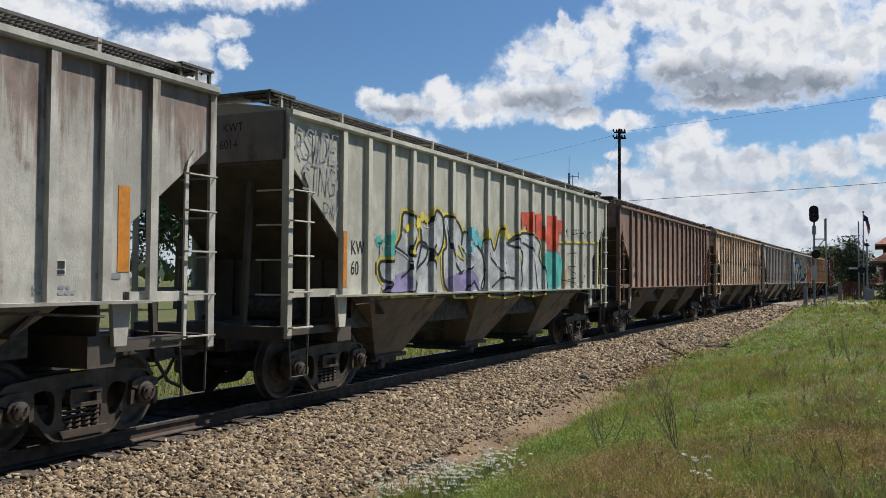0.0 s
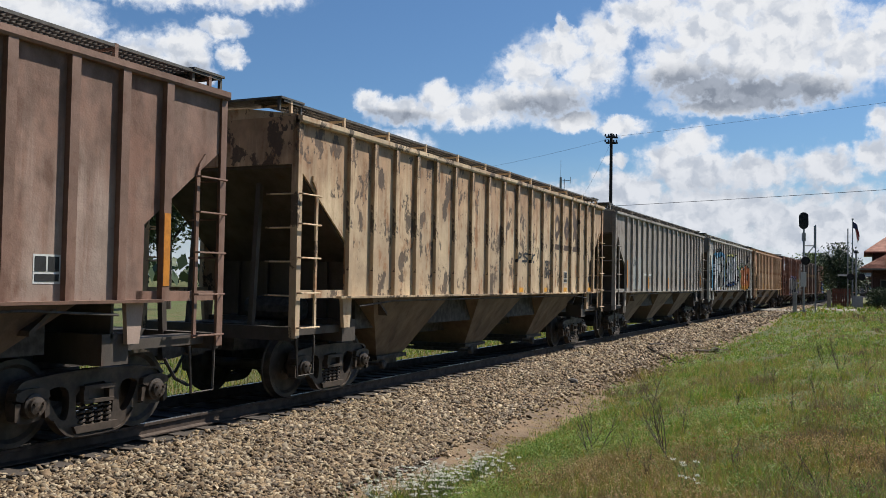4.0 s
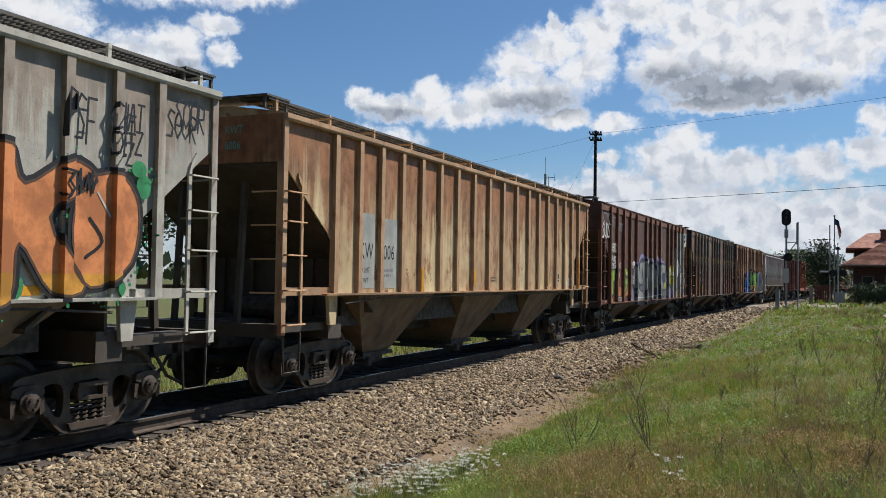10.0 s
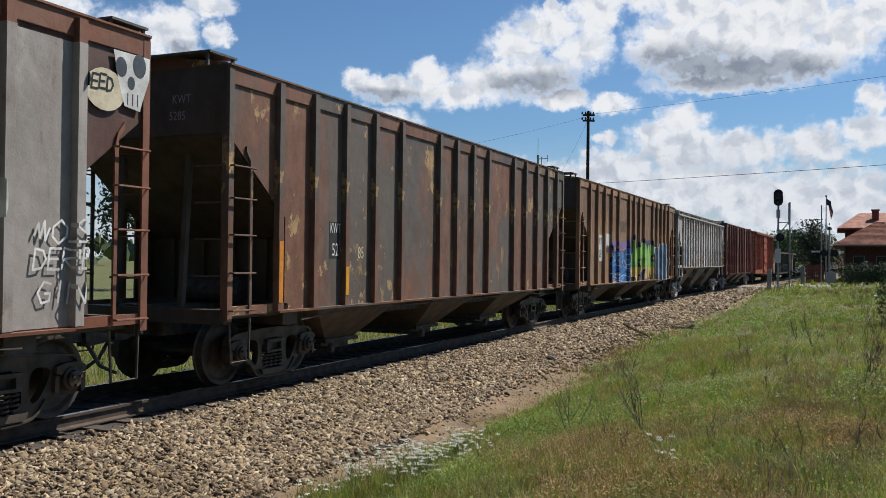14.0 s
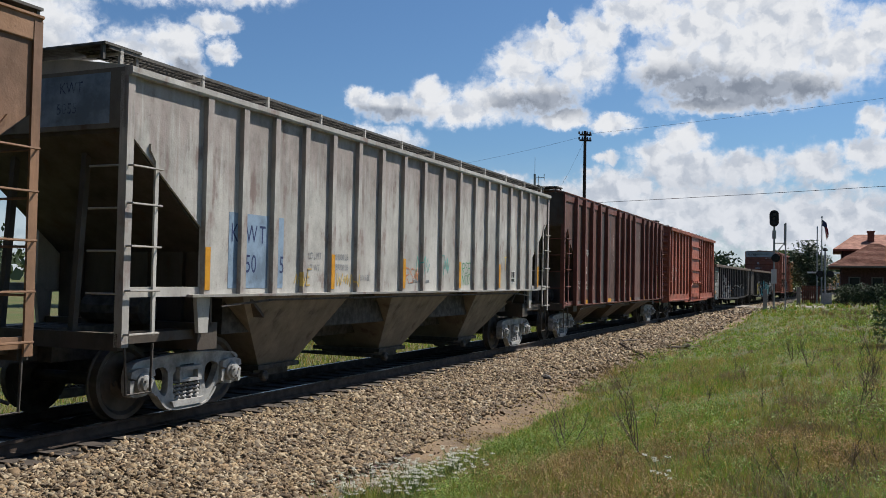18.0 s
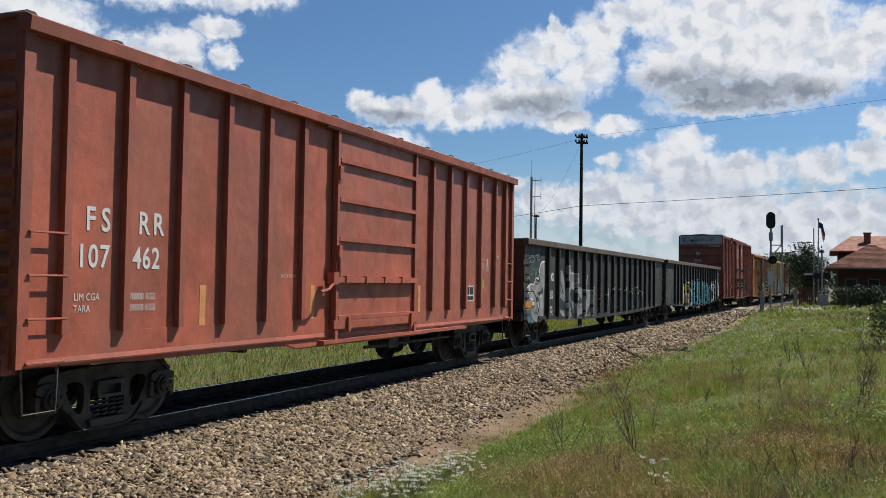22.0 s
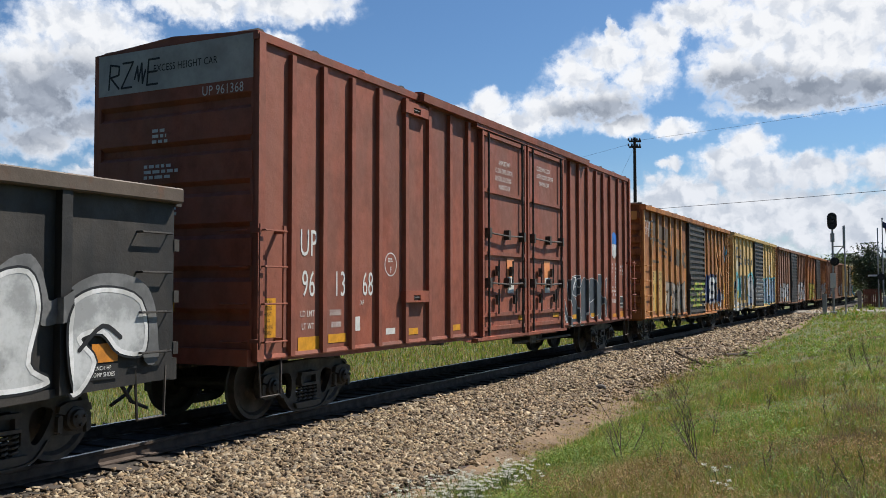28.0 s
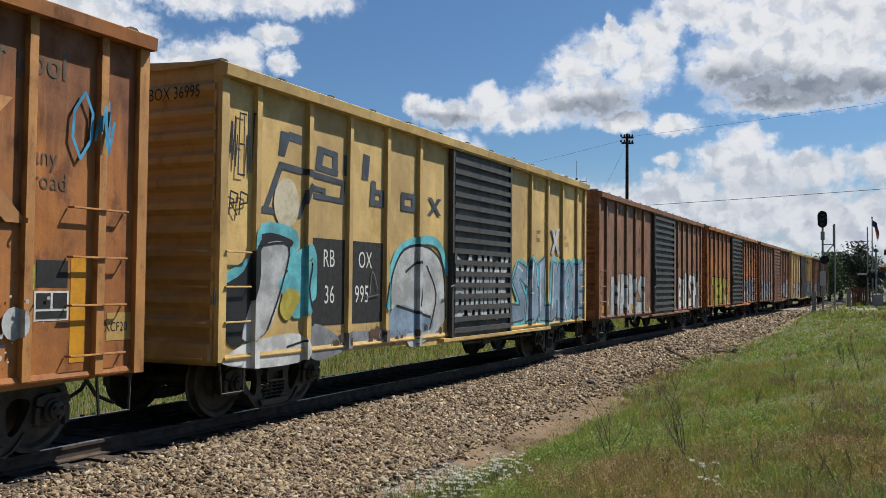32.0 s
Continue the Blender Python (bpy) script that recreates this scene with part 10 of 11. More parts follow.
k.ink("yolk", "4.83,0.89 4.83,1.49 4.88,1.81 5.12,1.85 5.17,1.59 5.05,1.38 5.18,1.15 5.15,0.86")
last_letters = ("11.74,0.76 11.77,1.59 11.89,1.81 12.12,1.87 12.51,1.81 12.55,1.65 12.47,1.45 12.13,1.42 12.11,1.30 12.46,1.08 12.33,0.85 12.10,0.71 11.92,0.67",
    "12.40,1.81 12.74,1.83 12.84,1.64 12.66,1.40 12.78,1.43 12.94,1.34 13.27,1.81 13.69,1.85 13.80,1.71 13.59,1.09 13.35,0.70 13.17,0.76 13.05,1.04 12.78,1.10 12.58,0.74 12.33,0.77 12.40,1.17",
    "13.82,1.67 14.22,1.72 14.48,1.51 14.48,1.32 14.22,1.19 13.96,1.16 14.41,1.01 14.16,0.71 13.83,0.83 13.52,0.95")
k.trace('white', 0.16, *last_letters, close=True)
k.trace('black', 0.11, *last_letters, close=True)
k.ink('turquoise', *last_letters)
k.trace('black', 0.035, *last_letters, close=True)
k.trace("white", 0.025, "11.83,1.59 11.98,1.79 12.46,1.77", "12.84,1.06 13.27,1.72", "13.89,1.58 14.22,1.64 14.39,1.47")
k.trace("smoke", 0.24, "15.03,0.84 15.10,1.39 15.30,1.78 15.63,1.95 15.98,1.91 16.49,1.97 16.89,1.80 17.42,2.09 17.65,1.61 18.29,1.90 18.93,1.79 19.07,1.12")
chrome_letters = ("15.07,0.83 15.10,1.34 15.26,1.70 15.59,1.88 15.95,1.83 15.87,1.48 15.43,1.33 15.27,1.08 15.79,0.94 15.79,0.80",
    "16.12,1.88 16.76,1.82 16.71,1.51 16.26,1.46 16.66,1.40 16.72,0.93 16.08,0.86 16.17,1.36",
    "16.84,1.45 16.99,1.91 17.42,2.03 17.56,1.67 17.45,1.13 17.68,0.94 17.21,0.89 16.90,0.97",
    "17.93,1.67 18.35,1.85 18.89,1.72 18.96,1.19 18.61,1.19 18.36,1.41 18.05,1.35 18.26,1.09 18.00,0.78 17.88,1.23")
k.trace('black', 0.1, *chrome_letters, close=True)
k.ink('silver', *chrome_letters)
k.trace('white', 0.05, *chrome_letters, close=True)
k.trace("black", 0.05, "15.31,1.03 15.42,1.49 15.85,1.75", "16.31,1.46 16.59,1.51", "16.31,1.18 16.62,1.20", "18.06,1.23 18.36,1.47 18.61,1.34")
k.mark(R - 1.2, R - 0.85, 1.08, 1.28, "orange", 0.014)
for d in (R - 15.9, R - 13.0, R - 9.95, R - 7.0, R - 4.2):
    k.mark(d, d + 0.42, 0.8, 0.93, "orange", 0.014)
k.plate(R - 2.3, 1.3, 0.3, 0.4)
k.patch(R - 1.24, R - 0.84, 0.9, 1.06, "black", "painted_panel", 0.014)
k.text("2 INCH HF", R - 1.2, 1.0, 0.045, "white", 0.8).location.x += 0.02
k.text("COMP SHOES", R - 1.22, 0.93, 0.045, "white", 0.8).location.x += 0.02

# tall brick red boxcar
k = Marks(15)
k.text("UP", 1.0, 2.33, 0.38, "white", 0.62)
k.text("96", 1.05, 1.75, 0.37, "white", 0.6)
k.text("13", 1.86, 1.75, 0.37, "white", 0.6)
k.text("68", 2.66, 1.75, 0.37, "white", 0.6)
k.text("LD LMT", 1.02, 1.46, 0.085, "white", 0.8)
k.text("203600", 1.75, 1.46, 0.085, "white", 0.8)
k.text("LT WT", 1.05, 1.28, 0.085, "white", 0.8)
k.text("82400", 1.8, 1.28, 0.085, "white", 0.8)
k.text("XP", 2.6, 1.6, 0.08, "white", 0.8)
k.mark(0.97, 1.5, 0.98, 1.17)
k.mark(1.72, 2.2, 1.05, 1.18)
for d in (4.1, 5.8, 12.8, 14.4):
    k.mark(d, d + 0.4, 1.06, 1.17)
k.patch(2.45, 2.6, 1.2, 1.42, "sign_white")
k.patch(3.4, 3.7, 1.1, 1.2, "sign_white")
k.sp.shapes([k.sp.disc(3.55 - k.h, 2.26, 0.2, 22)], G["white"])
k.sp.shapes([k.sp.disc(3.55 - k.h, 2.26, 0.18, 22)], P["brick"])
k.text("F", 3.52, 2.12, 0.1, "white", 0.8)
k.bars(3.46, 2.34, 2, 0.18, 0.025, "white", 3)
k.patch(0.15, 0.46, 1.2, 1.73, "yellow", "notice_plate")
for i, s in enumerate(("THIS CAR", "EXCEEDS", "HEIGHT", "NO", "RUNNING", "BOARD")):
    k.text(s, 0.165 + (0.0, 0.01, 0.03, 0.09, 0.01, 0.04)[i], 1.655 - i * 0.083, 0.052, "black", 0.6).location.x += 0.003
for i, s in enumerate(("-IMPORTANT-", "CLOSE THIS DOOR", "BEFORE CLOSING", "MAIN DOOR")):
    ob = k.text(s, 7.75 + (0.18 if i in (0, 3) else 0), 4.46 - i * 0.17, 0.1, "white", 0.72)
    ob.location.x += 0.07
for i, s in enumerate(("CLOSE AND LOCK", "BOTH DOORS BEFORE", "MOVING CAR")):
    ob = k.text(s, 10.15 + (0.15 if i == 2 else 0), 4.6 - i * 0.17, 0.1, "white", 0.72)
    ob.location.x += 0.07
slate_letters = ("12.53,2.06 13.36,2.17 13.23,1.66 12.84,1.70 13.15,1.52 13.29,0.96 12.45,0.92 12.14,1.42 12.23,1.58 12.50,1.15 12.80,1.12 12.49,1.67",
    "13.48,1.79 13.82,2.15 14.09,1.94 14.04,1.36 13.87,0.92 13.44,0.95",
    "14.19,2.01 14.74,2.09 14.95,1.63 14.89,1.16 14.33,1.11",
    "15.61,2.16 15.76,2.10 15.92,2.15 15.85,1.88 15.82,1.60 15.88,1.37 15.86,1.05 15.53,1.08 15.48,1.40 15.33,1.30 15.30,1.03 14.98,1.02 15.00,1.60 14.95,2.14 15.12,2.24 15.42,2.18 15.34,1.68 15.66,1.61")
k.ink('slate', *slate_letters)
k.trace('white', 0.016, *slate_letters, close=True)
k.trace("white", 0.025, "12.84,1.70 13.04,2.00 13.31,2.14", "14.30,1.46 14.72,1.56", "12.20,1.64 12.12,1.42 12.47,0.92")
k.tag("ZO", 12.9, 1.9, 0.5, 0.25, "white", 0.02, 4)
L15 = 18.35
k.poly([(L15 - 1.96, 3.16), (L15 - 1.97, 3.46), (L15 - 1.9, 3.44), (L15 - 1.69, 3.53), (L15 - 1.48, 3.44), (L15 - 1.41, 3.46), (L15 - 1.42, 3.16)], "signal_blue")
k.poly([(L15 - 1.96, 3.15), (L15 - 1.42, 3.15), (L15 - 1.44, 2.84), (L15 - 1.69, 2.72), (L15 - 1.94, 2.84)], "white")
k.bars(L15 - 1.9, 3.36, 2, 0.42, 0.06, "white", 7)
for i, (u, v) in enumerate((("EXH", "17-0"), ("EXW", "10-8"), ("EW", "10-1"), ("IL", "60-9"), ("IW", "9-3"), ("IH", "13-1"), ("FLR H", "3-8"), ("EMPTY CG", "5-4"), ("CU. FT", "7352"))):
    k.text(u, L15 - 1.95, 2.52 - i * 0.112, 0.066, "white", 0.72, 0.004)
    k.text(v, L15 - 1.6, 2.52 - i * 0.112, 0.066, "white", 0.72, 0.004)
for i, (u, v) in enumerate((("EXH W", "9-7"), ("EXW H", "15-8"), ("EW H", "16-11"))):
    k.text(u, L15 - 1.2, 2.47 - i * 0.112, 0.066, "white", 0.72, 0.004)
    k.text(v, L15 - 0.86, 2.47 - i * 0.112, 0.066, "white", 0.72, 0.004)
k.text("BF-110-65", L15 - 1.95, 1.42, 0.115, "white", 0.6, 0.006)
k.plate(L15 - 1.2, 1.27, 0.47, 0.34)
k.patch(16.13, 16.3, 1.16, 1.36, "sign_white", "notice_plate")
for z in (1.62, 4.88):
    pad = part("jacking_bracket", ("jack",), lambda bm: (box(bm, 0, 0.1, 0, 0.82, 0.12, 0.2), box(bm, 0, 0.1, 0, 0.82, 0, 0.03), box(bm, 0, 0.1, 0, 0.28, 0.03, 0.12), box(bm, 0, 0.1, 0.52, 0.82, 0.03, 0.12)), P["brick"], k.car, (1.462, 3.9 - k.h, z))
    part("bracket_roller", ("jackroll",), lambda bm: (tube(bm, [(0.06, 0.3, 0.08), (0.06, 0.5, 0.08)], 0.035, 8), box(bm, 0.02, 0.08, 0.36, 0.44, 0.03, 0.16)), M["steel_dark"], pad)
part("card_box", ("cardbox",), lambda bm: box(bm, 0, 0.05, 0, 0.13, 0, 0.13), P["brick"], k.car, (1.532, 16.0 - k.h, 1.59))
k.mark(L15 - 1.15, L15 - 0.7, 0.96, 1.16, "orange")
k.mark(L15 - 1.95, L15 - 1.45, 1.0, 1.1, "orange")
for d in (8.35, 10.6):
    pl = k.patch(d, d + 0.38, 1.75, 2.5, "peach")
    pl.location.x += 0.075
    pl = k.patch(d + 0.02, d + 0.36, 1.75, 2.1, "sign_white")
    pl.location.x += 0.08
k.mark(9.0, 9.4, 1.16, 1.26).location.x += 0.07
k.mark(11.2, 11.6, 1.16, 1.26).location.x += 0.07
end_patch(k.car, "end_panel", -1.43, 1.43, 4.67, 5.27, plain("pale_end_band", (0.48, 0.49, 0.48), 0.7, 0, 0.2, 1.5), -k.h - 0.012)
scrawl = Spray(k.car, 0.0, [], 0.0, 0.1)
lines = []
for i, ch in enumerate("RZ~E"):
    for pts in strokes_of(ch, -1.22 + i * 0.25, 4.76, 0.2, 0.36, 0.15):
        scrawl.stroke(pts, 0.03, lines)
scrawl.shapes(lines, G["black"]).matrix_basis = Matrix(((0, 1, 0, 0), (-1, 0, 0, -k.h - 0.014), (0, 0, 1, 0), (0, 0, 0, 1)))
for s, x, z, cap in (("EXCESS HEIGHT CAR", -0.35, 4.93, 0.1), ("UP 961368", 0.55, 4.5, 0.13)):
    k.end(s, x, z, cap, "black" if z > 4.6 else "white", 0.82, 0.014)
bars(k.car, -k.h - 0.075, 4.05, 3, 0.3, 0.045, M["white"], -0.3, seed=3, turn="end")
bars(k.car, -k.h - 0.075, 3.55, 3, 0.65, 0.045, M["white"], -0.45, seed=4, turn="end")
bars(k.car, -k.h - 0.075, 2.95, 2, 0.4, 0.045, M["white"], -0.2, seed=5, turn="end")
end_patch(k.car, "reflector", -0.2, 0.15, 1.55, 1.68, M["yellow"], -k.h - 0.075)

# weathered orange boxcar
k = Marks(16)
k.patch(1.12, 1.86, 1.06, 2.45, "pale_yellow")
k.patch(1.98, 2.62, 1.06, 2.45, "pale_yellow")
k.text("RB", 1.14, 2.12, 0.28, "black", 0.78)
k.text("OX", 2.1, 2.12, 0.28, "black", 0.78)
k.text("34", 1.14, 1.71, 0.28, "black", 0.78)
k.text("742", 2.0, 1.73, 0.26, "black", 0.72)
k.text("LD LMT", 1.12, 1.44, 0.08, "black", 0.8)
k.text("156800", 2.05, 1.44, 0.08, "black", 0.8)
k.text("LT WT", 1.12, 1.24, 0.08, "black", 0.8)
k.text("63200", 2.08, 1.27, 0.08, "black", 0.8)
k.mark(1.66, 1.78, 1.0, 2.0)
k.mark(4.35, 4.45, 1.0, 1.5)
k.mark(6.0, 6.1, 1.2, 1.8)
# the faded emblem, as plain shapes
for pts in (((1.35, 3.66), (1.68, 3.66), (1.82, 4.16), (1.5, 4.2)), ((2.2, 3.6), (2.9, 3.56), (2.95, 4.0), (2.25, 4.1)), ((3.2, 3.4), (3.55, 3.4), (3.6, 4.0), (3.25, 4.02)), ((3.95, 3.35), (4.1, 3.35), (4.3, 3.95), (4.15, 3.97)),
            ((1.1, 2.75), (1.25, 2.75), (1.6, 3.6), (1.45, 3.62)), ((1.1, 2.75), (1.95, 2.72), (1.98, 2.8), (1.1, 2.84)), ((1.95, 2.72), (2.1, 2.72), (2.4, 3.3), (2.26, 3.3)), ((2.26, 3.2), (3.4, 3.1), (3.4, 3.2), (2.26, 3.3)), ((1.5, 3.5), (3.5, 3.3), (3.5, 3.4), (1.5, 3.6)), ((2.6, 2.95), (3.3, 2.92), (3.35, 3.0), (2.6, 3.03)),
            ((3.65, 2.82), (4.0, 2.82), (4.1, 3.3), (3.8, 3.32)), ((4.55, 2.72), (5.35, 2.68), (5.45, 3.3), (4.65, 3.36)), ((5.5, 2.66), (5.8, 2.66), (6.5, 3.2), (6.2, 3.24)), ((6.22, 2.64), (6.5, 2.64), (5.86, 3.26), (5.58, 3.24))):
    k.poly(pts, "slate_fade")
k.cloud(2.9, 6.3, 0.85, 1.6, 36, 0.2, "cream", 4)
k.cloud(2.9, 6.3, 0.85, 1.4, 16, 0.16, "silver", 5)
k.cloud(4.5, 6.3, 0.95, 1.9, 26, 0.2, "ash", 14)
k.word("7SKN", 2.95, 6.25, 0.86, 2.06, "ash", "grime", fat=0.36, rim=0.03, seed=61)
k.cloud(3.0, 6.3, 0.85, 1.1, 18, 0.14, "brown", 15)
k.cloud(9.85, 14.0, 1.05, 1.5, 22, 0.22, "silver", 6)
k.poly([(9.9, 1.25), (10.4, 2.45), (10.75, 2.3), (10.8, 1.2)], "navy")
k.poly([(12.6, 1.25), (13.5, 2.1), (13.2, 1.7), (13.9, 1.2)], "navy")
k.word("REST", 10.62, 12.7, 1.36, 2.32, "white", "black", "navy", fat=0.4, rim=0.05, seed=62, jump=0.02)
k.tag("14", 10.1, 1.5, 0.2, 0.2, "white", 0.02, 3)
k.text("The nationwide", 9.86, 3.96, 0.26, "slate_fade", 0.85, 0.008)
k.text("boxcar pool", 12.9, 3.9, 0.26, "slate_fade", 0.85, 0.008)
k.text("next", 11.5, 3.0, 0.18, "slate_fade", 0.85)
k.text("load", 11.5, 2.76, 0.18, "slate_fade", 0.85)
k.text("any", 14.15, 3.0, 0.18, "slate_fade", 0.85)
k.text("road", 14.15, 2.76, 0.18, "slate_fade", 0.85)
k.poly([(12.5, 3.75), (12.75, 3.75), (14.1, 2.4), (13.85, 2.4)], "faint")
k.poly([(12.6, 2.4), (12.85, 2.4), (13.9, 3.6), (13.65, 3.6)], "faint")
k.tag("O~", 14.6, 3.1, 0.6, 0.7, "sky", 0.035, 5)
k.plate(14.22, 1.44, 0.42, 0.3)
k.patch(14.24, 14.62, 1.78, 2.05, "black")
k.patch(14.05, 14.22, 1.75, 2.0, "lime")
k.patch(14.66, 14.86, 1.0, 2.1, "yellow")
k.patch(15.15, 15.5, 1.2, 1.5, "pale_yellow")
k.text("XCF20", 15.12, 1.3, 0.1, "black", 0.75)
end_patch(k.car, "painted_panel", -0.05, 1.3, 4.12, 4.4, M["pale_yellow"], -k.h - 0.034)
k.end("RBOX 34742", 0.2, 4.2, 0.13, "black", 0.75, 0.038)
k.trace("white", 0.016, "0.30,3.66 0.28,4.02 0.42,4.08 0.44,3.66", "0.29,3.86 0.44,3.86", "0.50,3.62 0.52,4.10 0.64,4.06 0.66,3.60", "0.53,3.84 0.65,3.84", "0.72,3.58 0.72,4.10 0.80,3.80 0.88,4.10 0.90,3.56", "1.0,4.14 0.95,3.84 0.97,3.50 1.02,3.60", "0.96,3.84 1.02,3.86")
dsp = Spray(k.car, 1.535, [], 0.05, 0.1)
cloud(dsp, 6.75 - k.h, 9.6 - k.h, 1.15, 2.0, 46, 0.18, G["lime"], 7)
cloud(dsp, 6.75 - k.h, 9.6 - k.h, 1.15, 1.9, 14, 0.16, G["black"], 8)
cloud(dsp, 8.6 - k.h, 9.6 - k.h, 1.3, 2.2, 12, 0.14, G["cream"], 9)
# the same paint on the ribs of the door
rr = random.Random(77)
ribs = {"lime": [], "olive": [], "pale_yellow": [], "black": [], "cream": []}
for i in range(7):
    zr = 0.93 + 0.22 * i
    y = 6.8
    while y < 9.5:
        w = rr.uniform(0.12, 0.45)
        c = rr.choice(("olive", "lime", "olive", "pale_yellow", "black", "cream" if y > 8.4 else "lime", ""))
        if c and 1.0 < zr < 2.2:
            ribs[c].append([(y - k.h, zr - 0.045), (min(y + w, 9.55) - k.h, zr - 0.045), (min(y + w, 9.53) - k.h, zr + 0.04), (y - k.h, zr + 0.04)])
        y += w
rsp = Spray(k.car, 1.58, [], 0.05, 0.1)
for c, polys in ribs.items():
    rsp.shapes(polys, G[c])

# yellow boxcar
k = Marks(17)
k.patch(2.12, 2.98, 1.2, 2.5, "black")
k.patch(3.14, 4.15, 1.2, 2.5, "black")
k.text("RB", 2.38, 2.08, 0.26, "white", 0.72)
k.text("OX", 3.38, 2.08, 0.26, "white", 0.72)
k.text("36", 2.42, 1.53, 0.27, "white", 0.72)
k.text("995", 3.28, 1.53, 0.27, "white", 0.72)
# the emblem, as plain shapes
for pts in (((1.25, 3.6), (1.4, 3.6), (1.55, 3.95), (1.3, 3.95)), ((1.4, 3.85), (1.8, 3.82), (1.82, 3.95), (1.5, 3.97)), ((2.15, 3.5), (2.75, 3.46), (2.78, 3.55), (2.18, 3.6)), ((2.15, 3.5), (2.3, 3.5), (2.4, 3.85), (2.2, 3.86)), ((2.6, 3.5), (2.75, 3.5), (2.75, 3.83), (2.6, 3.85)), ((2.2, 3.78), (2.75, 3.74), (2.75, 3.83), (2.22, 3.87)),
            ((2.9, 3.5), (3.0, 3.5), (3.0, 3.82), (2.9, 3.83)), ((3.45, 3.5), (3.65, 3.5), (3.7, 3.9), (3.5, 3.92)), ((0.9, 2.78), (1.0, 2.78), (1.4, 3.5), (1.28, 3.52)), ((0.9, 2.78), (1.75, 2.76), (1.77, 2.84), (0.9, 2.87)), ((1.7, 2.76), (1.8, 2.76), (2.05, 3.25), (1.95, 3.27)), ((1.28, 3.42), (2.95, 3.34), (2.95, 3.42), (1.28, 3.52)), ((2.05, 3.08), (2.9, 3.06), (2.9, 3.14), (2.05, 3.16)), ((2.82, 3.06), (2.92, 3.06), (2.97, 3.4), (2.87, 3.4)), ((1.95, 3.2), (2.4, 3.18), (2.4, 3.25), (1.95, 3.28)), ((2.33, 3.1), (2.42, 3.1), (2.42, 3.25), (2.33, 3.25)),
            ((3.7, 3.1), (3.85, 3.1), (3.9, 3.5), (3.75, 3.52)), ((3.85, 3.1), (4.15, 3.1), (4.15, 3.2), (3.85, 3.2)), ((4.03, 3.1), (4.15, 3.1), (4.15, 3.38), (4.03, 3.38)), ((3.85, 3.3), (4.15, 3.3), (4.15, 3.38), (3.85, 3.38)),
            ((4.75, 3.1), (4.87, 3.1), (4.87, 3.42), (4.75, 3.42)), ((5.13, 3.1), (5.25, 3.1), (5.25, 3.42), (5.13, 3.42)), ((4.75, 3.1), (5.25, 3.1), (5.25, 3.19), (4.75, 3.19)), ((4.75, 3.33), (5.25, 3.33), (5.25, 3.42), (4.75, 3.42)), ((5.75, 3.1), (5.9, 3.1), (6.3, 3.42), (6.15, 3.42)), ((6.15, 3.1), (6.3, 3.1), (5.9, 3.42), (5.75, 3.42))):
    k.poly(pts, "slate")
k.sp.shapes([k.sp.disc(1.45 - k.h, 2.95, 0.3, 14, 1.2)], G["cream"])
k.trace("turquoise", 0.2, "0.06,1.61 0.17,1.83 0.76,2.14 0.88,2.53 1.64,2.49 1.56,2.08 2.07,2.30 2.11,1.67")
k.ink("black", "0.11,1.76 0.53,1.98 0.91,2.49 1.58,2.44 1.51,2.32 1.05,2.32 0.93,1.91 0.56,1.06 0.19,1.11 0.14,1.39")
k.ink("silver", "0.94,2.33 1.50,2.35 1.37,1.75 1.08,1.20 0.53,1.10 0.77,1.75")
k.ink("turquoise", "1.31,1.87 1.95,2.13 2.09,1.50 1.67,1.33 1.41,1.63")
k.ink("yolk", "1.32,1.47 1.48,1.75 1.81,1.65 1.52,1.31")
k.ink("chalk", "0.17,0.87 0.68,1.05 1.79,1.11 1.95,0.74 0.95,0.69 0.23,0.78")
k.ink("grey", "2.11,0.73 2.17,1.24 3.01,0.90 2.79,0.75", "2.92,0.82 3.09,1.08 6.23,0.94 6.23,0.82 4.22,0.87")
k.trace("turquoise", 0.16, "4.25,1.46 4.60,2.33 5.48,2.61 6.20,2.56 6.57,2.06")
k.ink("silver", "4.40,1.89 4.81,2.41 5.72,2.50 6.36,2.15 6.50,1.20 5.75,0.81 5.07,0.74 4.84,1.25 4.41,1.43")
k.ink("faded_blue", "4.32,1.02 4.62,1.47 5.88,1.22 5.89,0.99 5.06,0.96")
k.trace("black", 0.05, "4.41,1.45 4.44,1.94 4.86,2.42 5.72,2.50 6.36,2.15 6.50,1.20", "4.93,2.04 5.49,2.20 5.39,1.44", "4.62,1.45 5.88,1.22", "5.72,2.15 6.10,1.63 5.86,1.01")
k.trace("black", 0.03, "0.91,2.34 1.51,2.35 1.34,1.75 1.05,1.20", "2.07,2.25 1.93,1.75 2.09,1.33", "1.50,0.94 1.91,1.00")
k.trace("smoke", 0.02, "3.72,1.65 3.80,2.03 3.97,1.74", "3.62,1.61 4.01,1.65")
k.word("SALMON", 9.85, 15.0, 0.95, 2.4, "faded_blue", "slate", "turquoise", fat=0.4, rim=0.045, seed=72, shine="white", jump=0.05)
k.cloud(2.5, 6.4, 0.85, 1.05, 14, 0.12, "brown", 7)
k.mark(0.12, 0.45, 1.42, 1.7, "orange")
for d in (2.6, 4.35, 5.3):
    k.mark(d, d + 0.3, 0.86, 0.98, "orange")
k.tag("~EW", 0.2, 3.3, 0.5, 0.8, "black", 0.025, 4)
k.tag("RP", 0.2, 2.7, 0.4, 0.3, "black", 0.025, 5)
k.text("next", 11.45, 3.05, 0.13, "brown", 0.75)
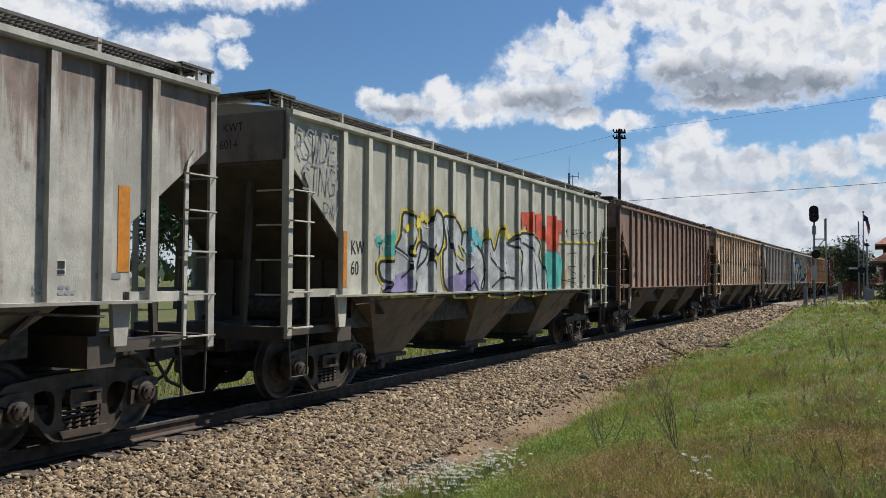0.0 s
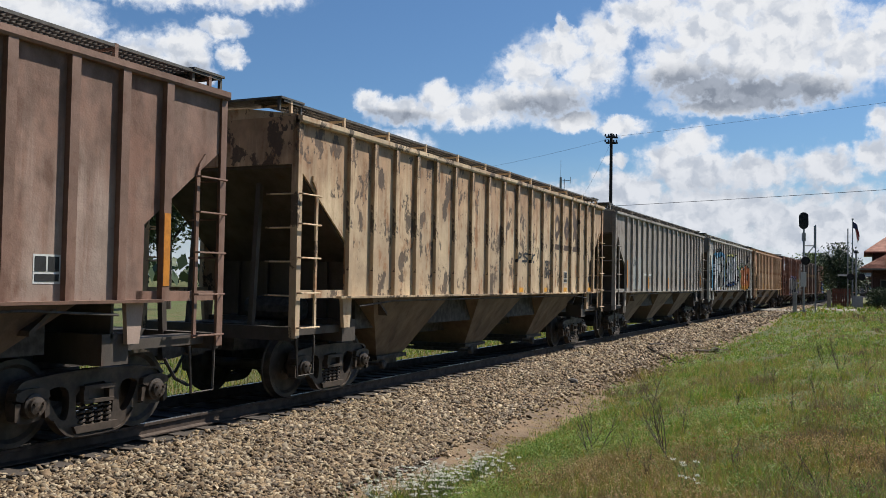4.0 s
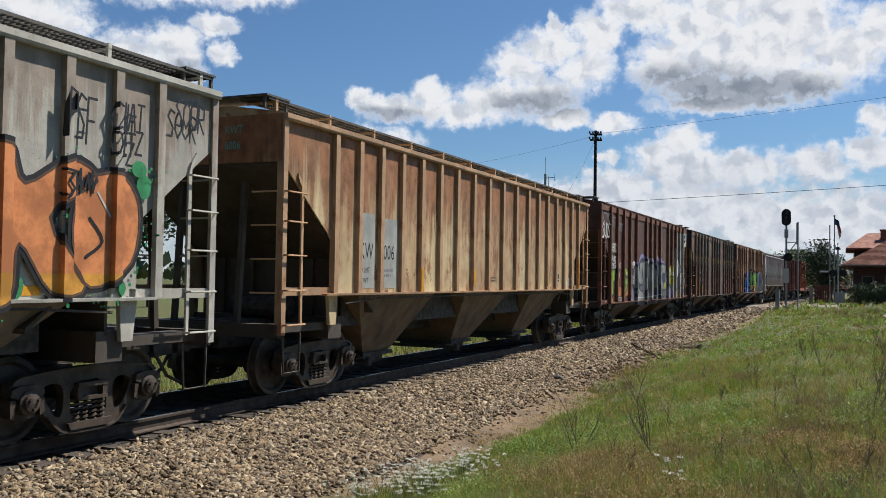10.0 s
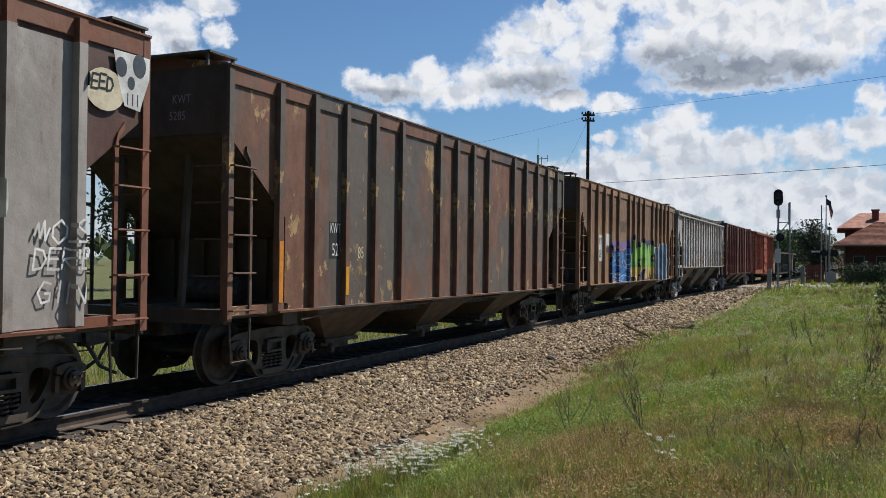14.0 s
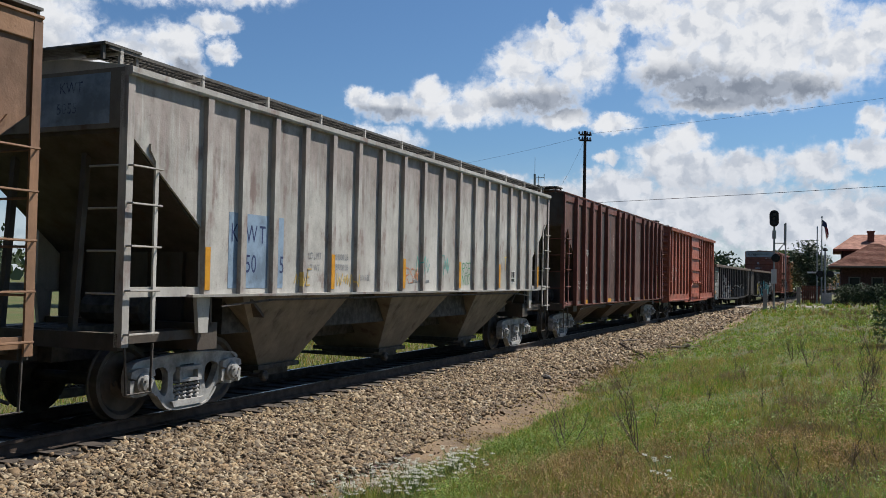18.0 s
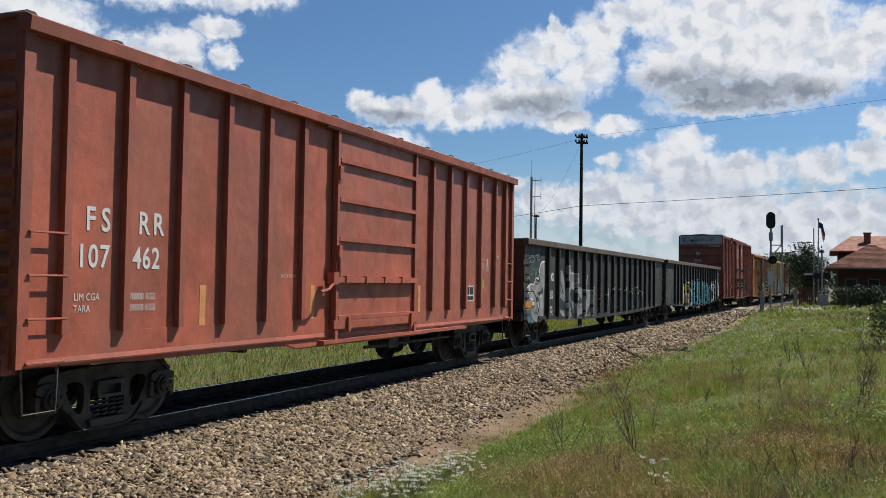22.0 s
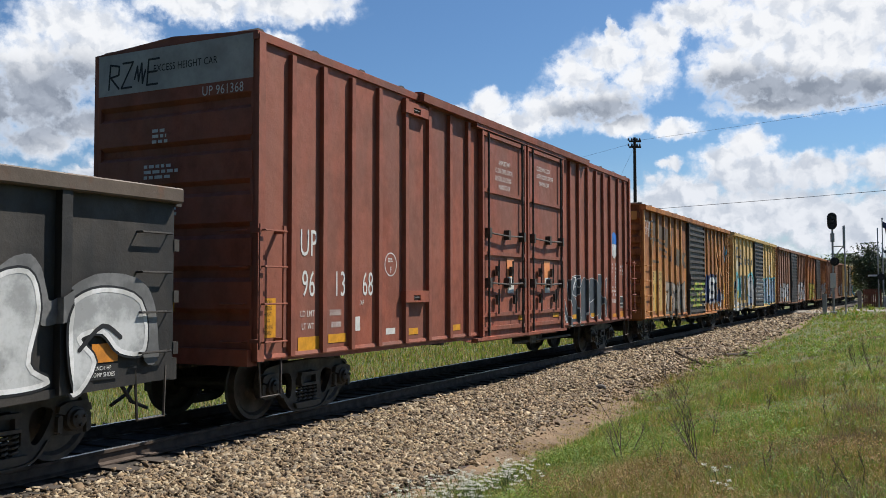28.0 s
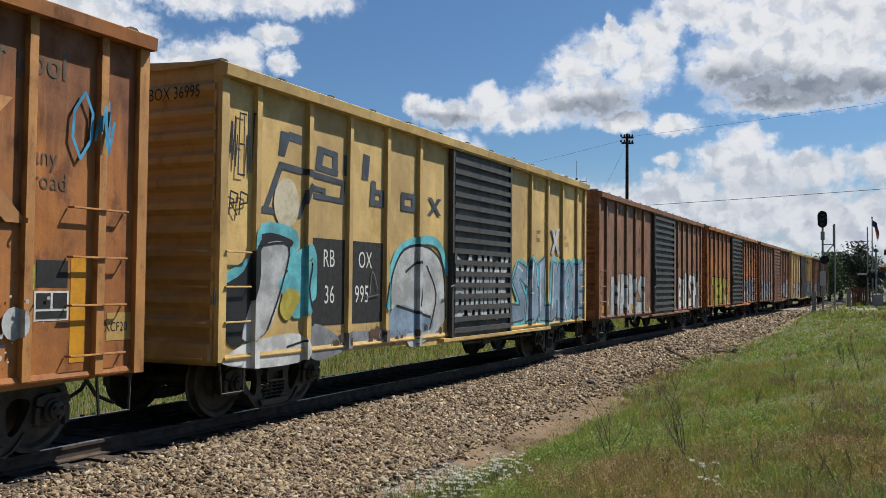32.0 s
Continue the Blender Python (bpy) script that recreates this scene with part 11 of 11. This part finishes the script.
k.text("load", 11.45, 2.86, 0.13, "brown", 0.75)
k.text("any", 13.5, 3.0, 0.13, "brown", 0.75)
k.text("road", 13.5, 2.82, 0.13, "brown", 0.75)
k.poly([(12.4, 2.6), (12.6, 2.6), (13.1, 3.25), (12.9, 3.25)], "silver")
k.poly([(12.9, 2.6), (13.1, 2.6), (12.6, 3.25), (12.4, 3.25)], "silver")
k.end("RBOX 36995", 0.2, 4.2, 0.16, "black", 0.75, 0.03)
dsp = Spray(k.car, 1.55, [], 0.05, 0.1)
piece(dsp, "BOANOK", 6.75 - k.h, 9.5 - k.h, 1.1, 2.45, G["silver"], G["black"], fat=0.3, rim=0.03, seed=73)

# the boxcars behind
for i, (words, cols) in enumerate(((("NRKS", "BISH"), ("silver", "white")), (("TEKO", "GRVE"), ("olive", "grey")), (("LKNS", "MOE"), ("grey", "silver")), (("SRA", "BLUE"), ("silver", "sky")), (("OKE", "TRN"), ("grey", "silver")))):
    made = H[18 + i]
    sp = made[-1]
    piece(sp, words[0], -6.4, -2.2, 0.85, 2.2, G[cols[0]], G["black"], fat=0.34, rim=0.04, seed=80 + i)
    piece(sp, words[1], 3.0, 7.0, 0.85, 2.3, G[cols[1]], G["black"], fat=0.32, rim=0.04, seed=90 + i)
    cloud(sp, -7.0, 7.2, 0.85, 1.4, 18, 0.2, G["cream"], 4 + i)
    for d in (-7.3, -4.0, 3.2, 6.9):
        patch(made[0], "reflector", d, d + 0.3, 1.0, 1.2, M["yellow"], 1.4635)
    out = []
    rnd = random.Random(50 + i)
    for _ in range(60):
        a, b, r = rnd.uniform(-7.4, 7.4), rnd.uniform(1.2, 4.2), rnd.uniform(0.03, 0.1)
        out.append([(a + r * rnd.uniform(0.6, 1.2) * math.cos(j * 0.9), b + 1.8 * r * rnd.uniform(0.6, 1.2) * math.sin(j * 0.9)) for j in range(7)])
    sp.shapes(out, G["brown"])


# ---- what moves ----
ALONG = [(0, 0.0), (1, 8.87), (2, 17.71), (3, 26.62), (6, 53.94), (7, 63.04), (8, 72.04), (9, 81.04), (10, 90.07), (11, 99.27),
         (12, 108.56), (13, 117.92), (14, 127.29), (17, 155.41), (18, 164.69), (19, 173.98), (20, 183.37), (21, 192.76),
         (23, 211.39), (24, 220.76), (27, 248.6), (28, 257.89), (29, 267.21), (30, 276.54), (31, 285.92), (32, 295.31)]


def rolled(t):
    return float(np.interp(t, [a for a, _ in ALONG], [b for _, b in ALONG]))


def motions():
    for car, a in TRAIN:
        walk(car, [(t, on_track(a - s)) for t, s in ALONG])
    # all wheels turn alike: one action for each of the two axles of a truck
    rows = [i / 15 for i in range(481)]
    for k, dy in ((0, -0.89), (1, 0.89)):
        same = [ob for i, ob in AXLES if i == k]
        walk(same[0], [(t, pose(0, dy, 0.478, math.degrees(rolled(t) / 0.478), 0, 0)) for t in rows])
        for ob in same[1:]:
            ob.rotation_mode = "QUATERNION"
            ob.animation_data_create()
            ob.animation_data.action = same[0].animation_data.action
            ob.animation_data.action_slot = same[0].animation_data.action_slot
    walk(cloud_deck, [(0, pose(*EYE, 0, 0, 1.25)), (16, pose(*EYE, 0, 0, 0)), (32, pose(*EYE, 0, 0, -1.25))])


motions()
